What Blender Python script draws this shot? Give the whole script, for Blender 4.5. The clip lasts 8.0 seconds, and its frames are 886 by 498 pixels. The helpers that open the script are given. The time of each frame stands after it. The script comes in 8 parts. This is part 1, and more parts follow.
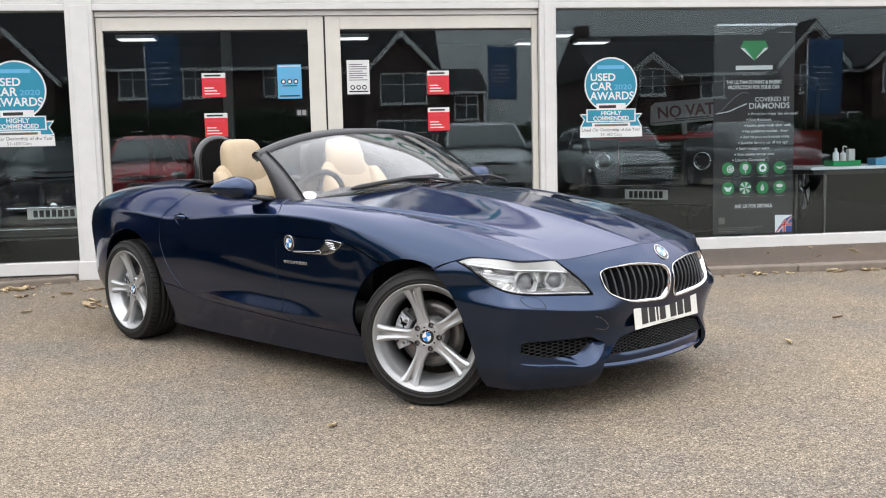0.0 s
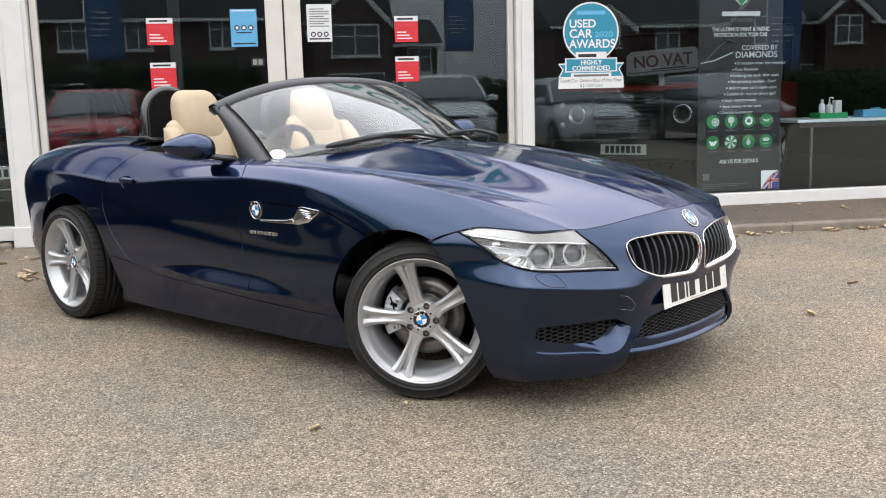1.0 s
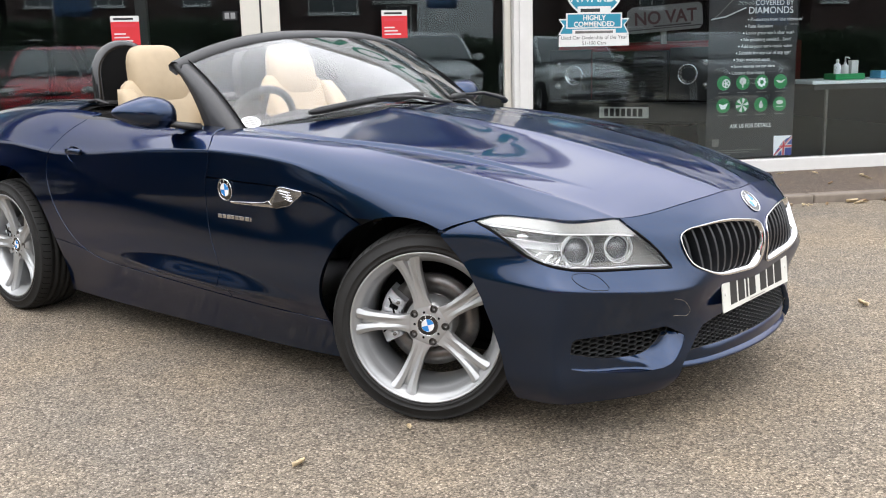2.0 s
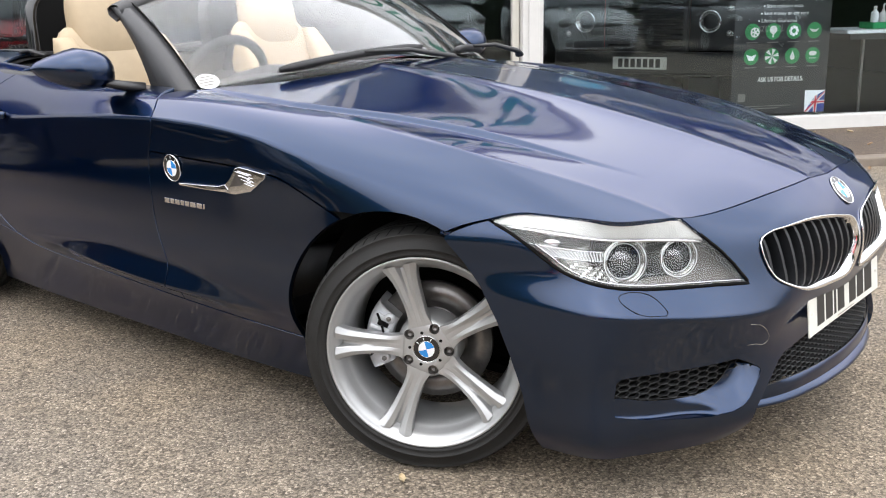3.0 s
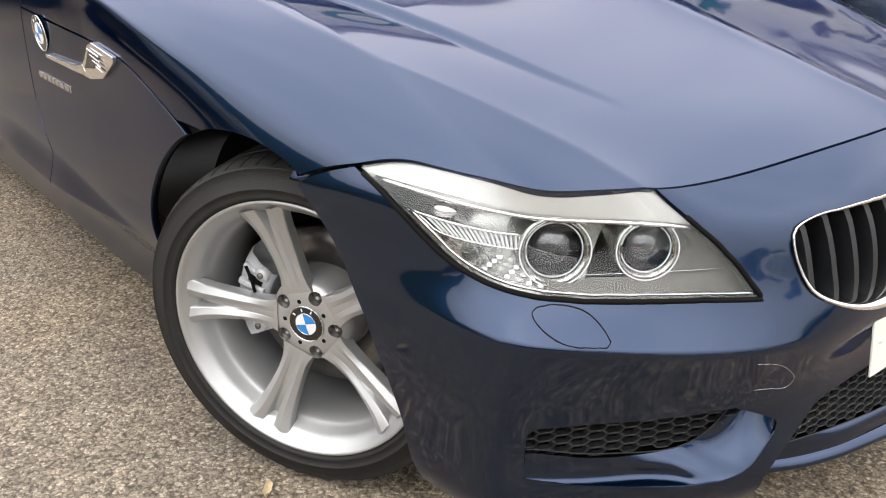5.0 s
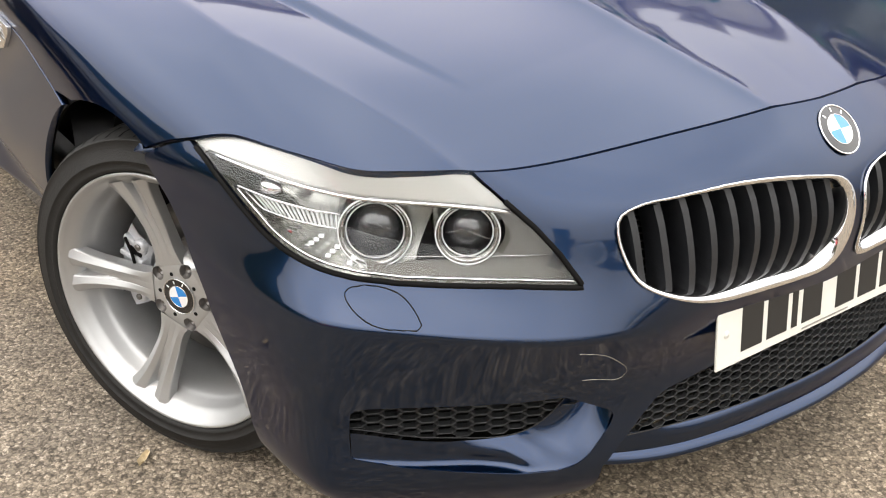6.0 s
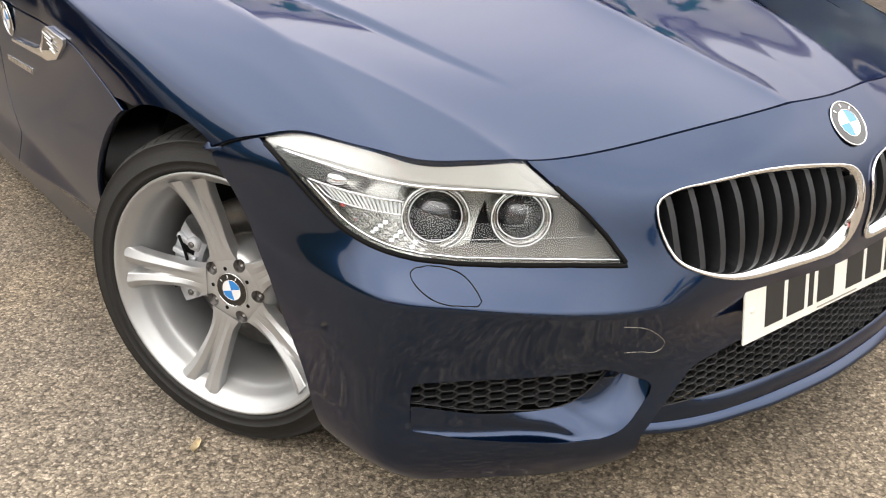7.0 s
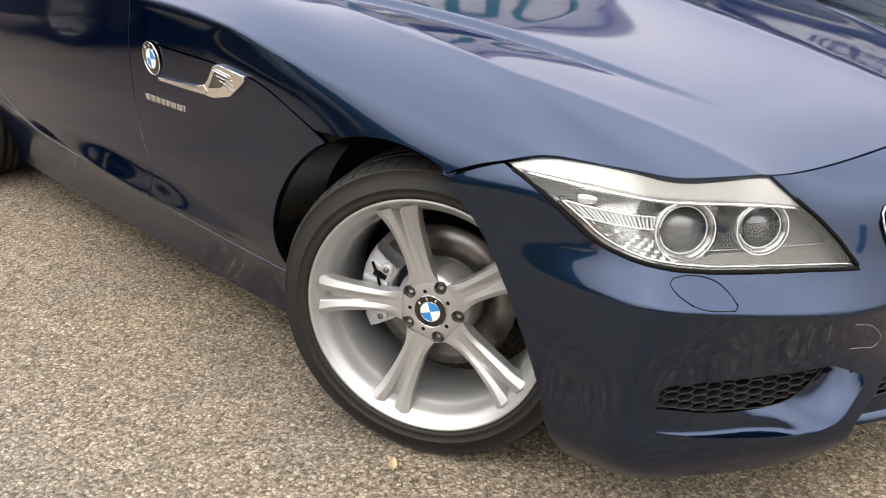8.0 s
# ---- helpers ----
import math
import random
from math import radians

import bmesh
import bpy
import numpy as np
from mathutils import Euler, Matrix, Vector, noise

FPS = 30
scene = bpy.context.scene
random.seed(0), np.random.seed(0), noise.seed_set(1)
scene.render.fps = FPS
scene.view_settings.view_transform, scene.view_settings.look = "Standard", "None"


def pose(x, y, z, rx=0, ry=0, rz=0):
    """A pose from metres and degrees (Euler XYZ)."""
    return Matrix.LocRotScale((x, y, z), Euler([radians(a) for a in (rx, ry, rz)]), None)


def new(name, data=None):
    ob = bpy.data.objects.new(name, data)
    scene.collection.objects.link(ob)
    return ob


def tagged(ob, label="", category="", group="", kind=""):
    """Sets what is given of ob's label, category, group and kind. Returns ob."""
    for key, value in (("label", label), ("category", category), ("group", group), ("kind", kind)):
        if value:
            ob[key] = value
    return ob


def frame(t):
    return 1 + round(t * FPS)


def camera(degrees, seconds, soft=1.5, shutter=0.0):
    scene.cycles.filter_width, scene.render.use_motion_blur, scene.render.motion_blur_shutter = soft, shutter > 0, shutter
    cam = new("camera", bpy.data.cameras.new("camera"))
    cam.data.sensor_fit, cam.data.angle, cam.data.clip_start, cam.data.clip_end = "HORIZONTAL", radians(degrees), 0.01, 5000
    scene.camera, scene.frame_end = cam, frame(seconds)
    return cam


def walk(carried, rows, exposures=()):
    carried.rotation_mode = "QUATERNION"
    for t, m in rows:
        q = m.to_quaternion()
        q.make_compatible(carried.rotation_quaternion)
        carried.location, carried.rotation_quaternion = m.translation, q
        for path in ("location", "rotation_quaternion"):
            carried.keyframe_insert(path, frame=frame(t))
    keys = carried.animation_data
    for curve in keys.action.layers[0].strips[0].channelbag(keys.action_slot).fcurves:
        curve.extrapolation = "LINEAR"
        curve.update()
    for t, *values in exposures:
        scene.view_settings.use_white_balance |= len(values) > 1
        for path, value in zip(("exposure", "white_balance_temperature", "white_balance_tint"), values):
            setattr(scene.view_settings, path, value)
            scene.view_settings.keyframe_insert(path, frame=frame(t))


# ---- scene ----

# The camera: seconds, place in metres, turn in degrees.
cam = camera(49.20, 8.0, soft=1.1)
PATH = [
    (0.0, -1.079, -4.670, 1.152, 83.80, 1.33, -7.49),
    (0.5, -1.149, -4.374, 1.146, 82.42, 1.42, -8.99),
    (1.0, -1.170, -4.028, 1.140, 81.05, 1.49, -10.46),
    (1.5, -1.172, -3.700, 1.135, 79.83, 1.42, -11.66),
    (3.0, -1.021, -2.671, 1.130, 75.55, 1.00, -11.79),
    (3.5, -0.926, -2.388, 1.129, 72.95, 0.76, -10.05),
    (4.0, -0.746, -2.190, 1.135, 69.59, 0.70, -7.61),
    (5.5, -0.225, -1.927, 1.123, 64.26, 0.08, 1.89),
    (6.0, -0.084, -1.944, 1.122, 64.01, -0.03, 3.01),
    (6.5, -0.077, -1.983, 1.130, 64.15, -0.09, 2.54),
    (7.0, -0.201, -2.081, 1.116, 65.63, -0.08, 1.10),
    (7.5, -0.414, -2.172, 1.121, 66.87, -0.04, -1.14),
    (8.0, -0.722, -2.165, 1.134, 67.49, 0.06, -4.31),
]
walk(cam, [(t, pose(x, y, z, rx, ry, rz)) for t, x, y, z, rx, ry, rz in PATH], [(0.0, 0.77, 6500, 10), (1.5, 0.82, 6500, 10), (3.5, 1.03, 6550, 10), (4.5, 1.03, 6700, 10), (5.5, 1.0, 6950, 10), (6.5, 0.98, 7100, 10), (8.0, 1.10, 7100, 10)])

# Overcast daylight.
world = bpy.data.worlds.new("world")
scene.world = world
world.use_nodes = True
wt = world.node_tree
sky = wt.nodes.new("ShaderNodeTexSky")
sky.sky_type = "NISHITA"
sky.sun_disc = False
sky.sun_elevation, sky.sun_rotation = radians(74), radians(200)
sky.air_density, sky.dust_density, sky.ozone_density = 1.0, 6.0, 1.0
# cloud cover: grey-white sheet with soft bright and dull areas mixed over the clear sky
tc = wt.nodes.new("ShaderNodeTexCoord")
cloud = wt.nodes.new("ShaderNodeTexNoise")
cloud.inputs["Scale"].default_value = 2.2
cloud.inputs["Detail"].default_value = 5.0
ramp = wt.nodes.new("ShaderNodeValToRGB")
ramp.color_ramp.elements[0].position, ramp.color_ramp.elements[0].color = 0.30, (7.6, 7.9, 8.6, 1)
ramp.color_ramp.elements[1].position, ramp.color_ramp.elements[1].color = 0.72, (12.2, 12.3, 12.6, 1)
mixc = wt.nodes.new("ShaderNodeMix")
mixc.data_type = "RGBA"
mixc.inputs[0].default_value = 0.88
wt.links.new(tc.outputs["Generated"], cloud.inputs["Vector"])
wt.links.new(cloud.outputs["Fac"], ramp.inputs["Fac"])
wt.links.new(sky.outputs["Color"], mixc.inputs[6])
wt.links.new(ramp.outputs["Color"], mixc.inputs[7])
bg = wt.nodes["Background"]
bg.inputs["Strength"].default_value = 0.1
# an overcast sky is about three times as bright overhead as at the horizon
sepw = wt.nodes.new("ShaderNodeSeparateXYZ")
wt.links.new(tc.outputs["Generated"], sepw.inputs["Vector"])
grad = wt.nodes.new("ShaderNodeMapRange")
grad.inputs["From Min"].default_value, grad.inputs["From Max"].default_value = 0.0, 0.60
grad.inputs["To Min"].default_value, grad.inputs["To Max"].default_value = 0.44, 1.85
wt.links.new(sepw.outputs["Z"], grad.inputs["Value"])
lift = wt.nodes.new("ShaderNodeVectorMath")
lift.operation = "SCALE"
wt.links.new(mixc.outputs[2], lift.inputs[0])
wt.links.new(grad.outputs["Result"], lift.inputs["Scale"])
wt.links.new(lift.outputs["Vector"], bg.inputs["Color"])
sun = new("sun", bpy.data.lights.new("sun", "SUN"))
sun.data.energy, sun.data.angle, sun.data.color = 0.5, radians(150), (1.0, 0.97, 0.92)
sun.matrix_world = pose(0, 0, 20, 16, 0, 20)

# ---- materials ----


def material(name, colour, rough=0.5, metal=0.0, coat=0.0, spec=0.5, vary=0.0, scale=30.0, bump=0.0, bump_scale=200.0, coat_rough=0.03, rand=0.0):
    """A principled material with colour variation at two scales and a fine bump."""
    m = bpy.data.materials.new(name)
    m.use_nodes = True
    nt = m.node_tree
    b = nt.nodes["Principled BSDF"]
    b.inputs["Base Color"].default_value = (*colour, 1)
    b.inputs["Roughness"].default_value = rough
    b.inputs["Metallic"].default_value = metal
    b.inputs["Coat Weight"].default_value = coat
    b.inputs["Coat Roughness"].default_value = coat_rough
    b.inputs["Specular IOR Level"].default_value = spec
    if vary or bump or rand:
        co = nt.nodes.new("ShaderNodeTexCoord")
    if vary:
        n1 = nt.nodes.new("ShaderNodeTexNoise")
        n1.inputs["Scale"].default_value = scale
        n1.inputs["Detail"].default_value = 8.0
        n1.inputs["Roughness"].default_value = 0.65
        nt.links.new(co.outputs["Object"], n1.inputs["Vector"])
        mp = nt.nodes.new("ShaderNodeMapRange")
        mp.inputs["From Min"].default_value, mp.inputs["From Max"].default_value = 0.25, 0.75
        mp.inputs["To Min"].default_value, mp.inputs["To Max"].default_value = 1 - vary, 1 + vary
        nt.links.new(n1.outputs["Fac"], mp.inputs["Value"])
        mu = nt.nodes.new("ShaderNodeVectorMath")
        mu.operation = "SCALE"
        mu.inputs[0].default_value = colour
        nt.links.new(mp.outputs["Result"], mu.inputs["Scale"])
        nt.links.new(mu.outputs["Vector"], b.inputs["Base Color"])
        mr = nt.nodes.new("ShaderNodeMapRange")
        mr.inputs["To Min"].default_value, mr.inputs["To Max"].default_value = max(rough - 0.5 * vary * rough, 0.02), min(rough + 0.5 * vary * rough, 1)
        nt.links.new(n1.outputs["Fac"], mr.inputs["Value"])
        nt.links.new(mr.outputs["Result"], b.inputs["Roughness"])
    if bump:
        n2 = nt.nodes.new("ShaderNodeTexNoise")
        n2.inputs["Scale"].default_value = bump_scale
        n2.inputs["Detail"].default_value = 4.0
        nt.links.new(co.outputs["Object"], n2.inputs["Vector"])
        bp = nt.nodes.new("ShaderNodeBump")
        bp.inputs["Strength"].default_value = bump
        bp.inputs["Distance"].default_value = 0.004
        nt.links.new(n2.outputs["Fac"], bp.inputs["Height"])
        nt.links.new(bp.outputs["Normal"], b.inputs["Normal"])
    return m


def glass_material(name, tint=(1, 1, 1), rough=0.0, ior=1.5):
    m = bpy.data.materials.new(name)
    m.use_nodes = True
    b = m.node_tree.nodes["Principled BSDF"]
    b.inputs["Base Color"].default_value = (*tint, 1)
    b.inputs["Transmission Weight"].default_value = 1.0
    b.inputs["Roughness"].default_value = rough
    b.inputs["IOR"].default_value = ior
    return m


def glow_material(name, colour, strength):
    m = bpy.data.materials.new(name)
    m.use_nodes = True
    b = m.node_tree.nodes["Principled BSDF"]
    b.inputs["Base Color"].default_value = (*colour, 1)
    b.inputs["Emission Color"].default_value = (*colour, 1)
    b.inputs["Emission Strength"].default_value = strength
    return m


def asphalt_material(name, base, chip, scale):
    """Worn tarmac: stones of many tones in a binder, with patches, stains and relief."""
    m = bpy.data.materials.new(name)
    m.use_nodes = True
    nt = m.node_tree
    b = nt.nodes["Principled BSDF"]
    co = nt.nodes.new("ShaderNodeTexCoord")
    vo = nt.nodes.new("ShaderNodeTexVoronoi")
    vo.inputs["Scale"].default_value = scale
    warp = nt.nodes.new("ShaderNodeTexNoise")
    warp.inputs["Scale"].default_value = 85.0
    warp.inputs["Detail"].default_value = 2.0
    nt.links.new(co.outputs["Object"], warp.inputs["Vector"])
    shift = nt.nodes.new("ShaderNodeVectorMath")
    shift.operation = "MULTIPLY_ADD"
    shift.inputs[1].default_value = (0.016, 0.016, 0.016)
    nt.links.new(warp.outputs["Color"], shift.inputs[0])
    nt.links.new(co.outputs["Object"], shift.inputs[2])
    nt.links.new(shift.outputs["Vector"], vo.inputs["Vector"])
    grit = nt.nodes.new("ShaderNodeTexVoronoi")
    grit.inputs["Scale"].default_value = scale * 2.3
    nt.links.new(shift.outputs["Vector"], grit.inputs["Vector"])
    both_tones = nt.nodes.new("ShaderNodeMix")
    both_tones.data_type = "RGBA"
    both_tones.inputs[0].default_value = 0.45
    nt.links.new(vo.outputs["Color"], both_tones.inputs[6])
    nt.links.new(grit.outputs["Color"], both_tones.inputs[7])
    sep = nt.nodes.new("ShaderNodeSeparateColor")
    nt.links.new(both_tones.outputs[2], sep.inputs["Color"])
    stones = nt.nodes.new("ShaderNodeValToRGB")
    e = stones.color_ramp.elements
    e[0].position, e[0].color = 0.0, tuple(0.52 * v for v in base) + (1,)
    e[1].position, e[1].color = 1.0, (*chip, 1)
    for at, k in ((0.30, 0.78), (0.62, 1.12), (0.80, 1.75)):
        x = e.new(at)
        x.color = tuple(k * v for v in base) + (1,)
    nt.links.new(sep.outputs["Red"], stones.inputs["Fac"])
    # dark binder between the stones
    gap = nt.nodes.new("ShaderNodeMapRange")
    gap.inputs["From Min"].default_value, gap.inputs["From Max"].default_value = 0.40, 0.80
    gap.inputs["To Min"].default_value, gap.inputs["To Max"].default_value = 1.08, 0.40
    nt.links.new(vo.outputs["Distance"], gap.inputs["Value"])
    patch = nt.nodes.new("ShaderNodeTexNoise")
    patch.inputs["Scale"].default_value = 0.9
    patch.inputs["Detail"].default_value = 3.0
    patch.inputs["Roughness"].default_value = 0.6
    nt.links.new(co.outputs["Object"], patch.inputs["Vector"])
    tone = nt.nodes.new("ShaderNodeValToRGB")
    t = tone.color_ramp.elements
    t[0].position, t[0].color = 0.34, (0.85, 0.85, 0.865, 1)
    t[1].position, t[1].color = 0.66, (1.13, 1.05, 0.94, 1)
    nt.links.new(patch.outputs["Fac"], tone.inputs["Fac"])
    fine = nt.nodes.new("ShaderNodeTexNoise")
    fine.inputs["Scale"].default_value = 14.0
    fine.inputs["Detail"].default_value = 6.0
    nt.links.new(co.outputs["Object"], fine.inputs["Vector"])
    fm = nt.nodes.new("ShaderNodeMapRange")
    fm.inputs["From Min"].default_value, fm.inputs["From Max"].default_value = 0.3, 0.7
    fm.inputs["To Min"].default_value, fm.inputs["To Max"].default_value = 0.88, 1.10
    nt.links.new(fine.outputs["Fac"], fm.inputs["Value"])
    m1 = nt.nodes.new("ShaderNodeVectorMath")
    m1.operation = "MULTIPLY"
    nt.links.new(stones.outputs["Color"], m1.inputs[0])
    nt.links.new(tone.outputs["Color"], m1.inputs[1])
    k = nt.nodes.new("ShaderNodeMath")
    k.operation = "MULTIPLY"
    nt.links.new(gap.outputs["Result"], k.inputs[0])
    nt.links.new(fm.outputs["Result"], k.inputs[1])
    m2 = nt.nodes.new("ShaderNodeVectorMath")
    m2.operation = "SCALE"
    nt.links.new(m1.outputs["Vector"], m2.inputs[0])
    nt.links.new(k.outputs["Value"], m2.inputs["Scale"])
    nt.links.new(m2.outputs["Vector"], b.inputs["Base Color"])
    b.inputs["Roughness"].default_value = 0.85
    b.inputs["Specular IOR Level"].default_value = 0.25
    bp = nt.nodes.new("ShaderNodeBump")
    bp.invert = True
    bp.inputs["Strength"].default_value = 0.7
    bp.inputs["Distance"].default_value = 0.003
    nt.links.new(vo.outputs["Distance"], bp.inputs["Height"])
    nt.links.new(bp.outputs["Normal"], b.inputs["Normal"])
    return m


def brick_material(name, c1, c2, mortar, scale):
    """Brickwork for far walls, where single bricks cannot be told apart."""
    m = bpy.data.materials.new(name)
    m.use_nodes = True
    nt = m.node_tree
    b = nt.nodes["Principled BSDF"]
    co = nt.nodes.new("ShaderNodeTexCoord")
    mp = nt.nodes.new("ShaderNodeMapping")
    mp.inputs["Rotation"].default_value = (radians(90), 0, 0)
    br = nt.nodes.new("ShaderNodeTexBrick")
    br.inputs["Color1"].default_value, br.inputs["Color2"].default_value, br.inputs["Mortar"].default_value = (*c1, 1), (*c2, 1), (*mortar, 1)
    br.inputs["Scale"].default_value = scale
    nt.links.new(co.outputs["Object"], mp.inputs["Vector"])
    nt.links.new(mp.outputs["Vector"], br.inputs["Vector"])
    nt.links.new(br.outputs["Color"], b.inputs["Base Color"])
    b.inputs["Roughness"].default_value = 0.85
    return m


PAINT = material("blue_paint", (0.0049, 0.0190, 0.055), 0.30, metal=1.0, coat=0.95, coat_rough=0.052)
PAINT.node_tree.nodes["Principled BSDF"].inputs["Coat IOR"].default_value = 1.50
PAINT.node_tree.nodes["Principled BSDF"].inputs["Specular Tint"].default_value = (0.35, 0.42, 0.62, 1)
BLACK = material("black_plastic", (0.012, 0.012, 0.013), 0.45, vary=0.15, bump=0.15, bump_scale=400)
DOME = material("projector_glass", (0.030, 0.032, 0.035), 0.07, spec=0.8, coat=1.0)
MESH_BLACK = material("grille_plastic", (0.022, 0.023, 0.024), 0.42, vary=0.12, scale=60)
GLOSS_BLACK = material("gloss_black", (0.008, 0.008, 0.009), 0.12, coat=0.5)
# near-black for liners and seals, and for shade in gaps and recesses
SHADE = material("liner_and_shade", (0.006, 0.006, 0.006), 0.9, spec=0.08)
FRAME_GREY = material("screen_frame", (0.028, 0.028, 0.03), 0.42, vary=0.1, bump=0.1, bump_scale=600)
RUBBER = material("tyre_rubber", (0.0150, 0.0147, 0.0142), 0.62, spec=0.25, vary=0.25, scale=25, bump=0.2, bump_scale=300)
ALLOY = material("silver_alloy", (0.40, 0.405, 0.405), 0.36, metal=0.6, coat=0.3, vary=0.06, scale=12)
ALLOY_DARK = material("wheel_barrel", (0.390, 0.390, 0.390), 0.42, metal=0.6, vary=0.2, scale=10)
STEEL = material("brake_steel", (0.172, 0.164, 0.157), 0.36, metal=0.9, vary=0.25, scale=40)
CALIPER = material("caliper_grey", (0.546, 0.559, 0.585), 0.55, metal=0.5, vary=0.2, scale=30, bump=0.2, bump_scale=150)
CHROME = material("chrome", (0.82, 0.82, 0.83), 0.08, metal=1.0)
SATIN = material("satin_chrome", (0.62, 0.62, 0.63), 0.2, metal=1.0)
LEATHER = material("cream_leather", (0.37, 0.285, 0.18), 0.5, vary=0.08, scale=14, bump=0.25, bump_scale=350)
DASH = material("dash_grey", (0.03, 0.03, 0.032), 0.6, vary=0.12, bump=0.2, bump_scale=500)
WHITE_BADGE = material("badge_white", (0.715, 0.728, 0.741), 0.25, coat=0.6)
BLUE_BADGE = material("badge_blue", (0.0156, 0.195, 0.546), 0.25, coat=0.6)
PLATE = material("plate_white", (0.650, 0.650, 0.598), 0.35, vary=0.04, scale=20)
INK = material("black_ink", (0.012, 0.012, 0.012), 0.5)
CLEAR = glass_material("clear_glass", (1, 1, 1), 0.0, 1.42)
LENS = glass_material("lamp_lens", (0.97, 0.98, 0.98), 0.0, 1.35)
REFLECTOR = material("lamp_silver", (0.44, 0.44, 0.415), 0.24, metal=0.9, vary=0.06, scale=30)
BEZEL = material("lamp_bezel", (0.060, 0.054, 0.043), 0.36, metal=0.2, coat=0.3)
BROW = material("lamp_brow", (0.44, 0.44, 0.42), 0.3, coat=0.3)
AMBER = material("lamp_grey_trim", (0.30, 0.29, 0.27), 0.3, metal=0.5)
ASPHALT = asphalt_material("worn_tarmac", (0.198, 0.171, 0.137), (0.49, 0.445, 0.375), 130.0)
PAVING = asphalt_material("pavement_tarmac", (0.120, 0.096, 0.079), (0.260, 0.229, 0.187), 140.0)
KERB = material("kerb_concrete", (0.172, 0.142, 0.114), 0.85, vary=0.25, scale=9, bump=0.5, bump_scale=120)
WHITE_PAINT = material("white_frame", (0.590, 0.581, 0.561), 0.42, vary=0.06, scale=6, bump=0.05, bump_scale=60)
DOOR_PAINT = material("cream_door", (0.577, 0.551, 0.489), 0.42, vary=0.06, scale=5, bump=0.05, bump_scale=60)
SHOP_GLASS = glass_material("shop_glass", (0.86, 0.93, 0.95), 0.0, 1.53)
SHOP_GLASS.node_tree.nodes["Principled BSDF"].inputs["Specular Tint"].default_value = (0.86, 0.97, 1.0, 1)
# room surfaces are near-black, so the unlit interior is in their colour
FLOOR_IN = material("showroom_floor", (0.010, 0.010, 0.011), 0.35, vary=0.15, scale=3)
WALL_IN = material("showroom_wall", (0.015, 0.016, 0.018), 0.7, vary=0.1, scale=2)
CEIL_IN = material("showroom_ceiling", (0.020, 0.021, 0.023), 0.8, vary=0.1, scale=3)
FASCIA = material("fascia_panel", (0.812, 0.829, 0.845), 0.4, vary=0.06, scale=2)
GREEN = material("green_sign", (0.012, 0.20, 0.13), 0.4)
TUBE = glow_material("ceiling_tube", (1.0, 1.0, 1.0), 0.8)
CYAN = material("sticker_cyan", (0.0117, 0.204, 0.304), 0.45)
WHITE_CARD = material("sticker_white", (0.617, 0.617, 0.607), 0.5, vary=0.02)
RED_CARD = material("sticker_red", (0.546, 0.0208, 0.0286), 0.45)
SKY_CARD = material("sticker_blue", (0.098, 0.338, 0.546), 0.45)
POSTER = material("poster_grey", (0.0088, 0.0096, 0.0105), 0.5, vary=0.08, scale=5)
ICON = material("poster_green", (0.0156, 0.198, 0.058), 0.45)
MAROON = material("maroon_ink", (0.060, 0.010, 0.012), 0.5)
NAVY = material("banner_blue", (0.055, 0.125, 0.27), 0.6, vary=0.1, scale=4)
FLAG_RED = material("flag_red", (0.55, 0.03, 0.05), 0.5)
FLAG_BLUE = material("flag_blue", (0.02, 0.04, 0.22), 0.5)
BRICK = brick_material("house_brick", (0.105, 0.058, 0.0500), (0.078, 0.0450, 0.0400), (0.128, 0.112, 0.099), 4.0)
ROOF = material("roof_tiles", (0.028, 0.026, 0.026), 0.8, vary=0.25, scale=4, bump=0.6, bump_scale=8)
HOUSE_WHITE = material("house_trim", (0.806, 0.806, 0.780), 0.5, vary=0.05)
HEDGE = material("hedge_leaf", (0.030, 0.055, 0.020), 0.6, vary=0.5, scale=6)
LEAF = material("dry_leaf", (0.50, 0.40, 0.25), 0.7, vary=0.35, scale=60)
LEAF_DARK = material("brown_leaf", (0.24, 0.15, 0.08), 0.75, vary=0.35, scale=60)
CAR_RED = material("red_car_paint", (0.62, 0.020, 0.030), 0.3, coat=1.0)
CAR_GLASS = material("tinted_glass", (0.10, 0.115, 0.118), 0.06, spec=0.9, coat=1.0)
# red of the off-roader, darkened to put the showroom's dimness in the paint
OFF_RED = material("dimmed_red_paint", (0.26, 0.012, 0.018), 0.3, coat=1.0)
CAR_SILVER = material("silver_car_paint", (0.84, 0.85, 0.85), 0.35, coat=0.8)
CAR_GREY = material("grey_car_paint", (0.66, 0.68, 0.69), 0.35, coat=0.8)
CAR_DARK = material("dark_car_paint", (0.018, 0.019, 0.022), 0.25, coat=1.0)
TRAY_GREEN = material("tray_green", (0.016, 0.26, 0.085), 0.4)
TABLE_TOP = material("pale_table_top", (0.715, 0.754, 0.780), 0.35, vary=0.05)
BOARD = material("grey_board", (0.221, 0.221, 0.221), 0.6, vary=0.06)
BOARD_DARK = material("column_grey", (0.085, 0.095, 0.095), 0.5, vary=0.1, scale=4)
SLAT = material("slat_plastic", (0.008, 0.009, 0.011), 0.5, vary=0.1, bump=0.1, bump_scale=500)

# ---- shape tools ----


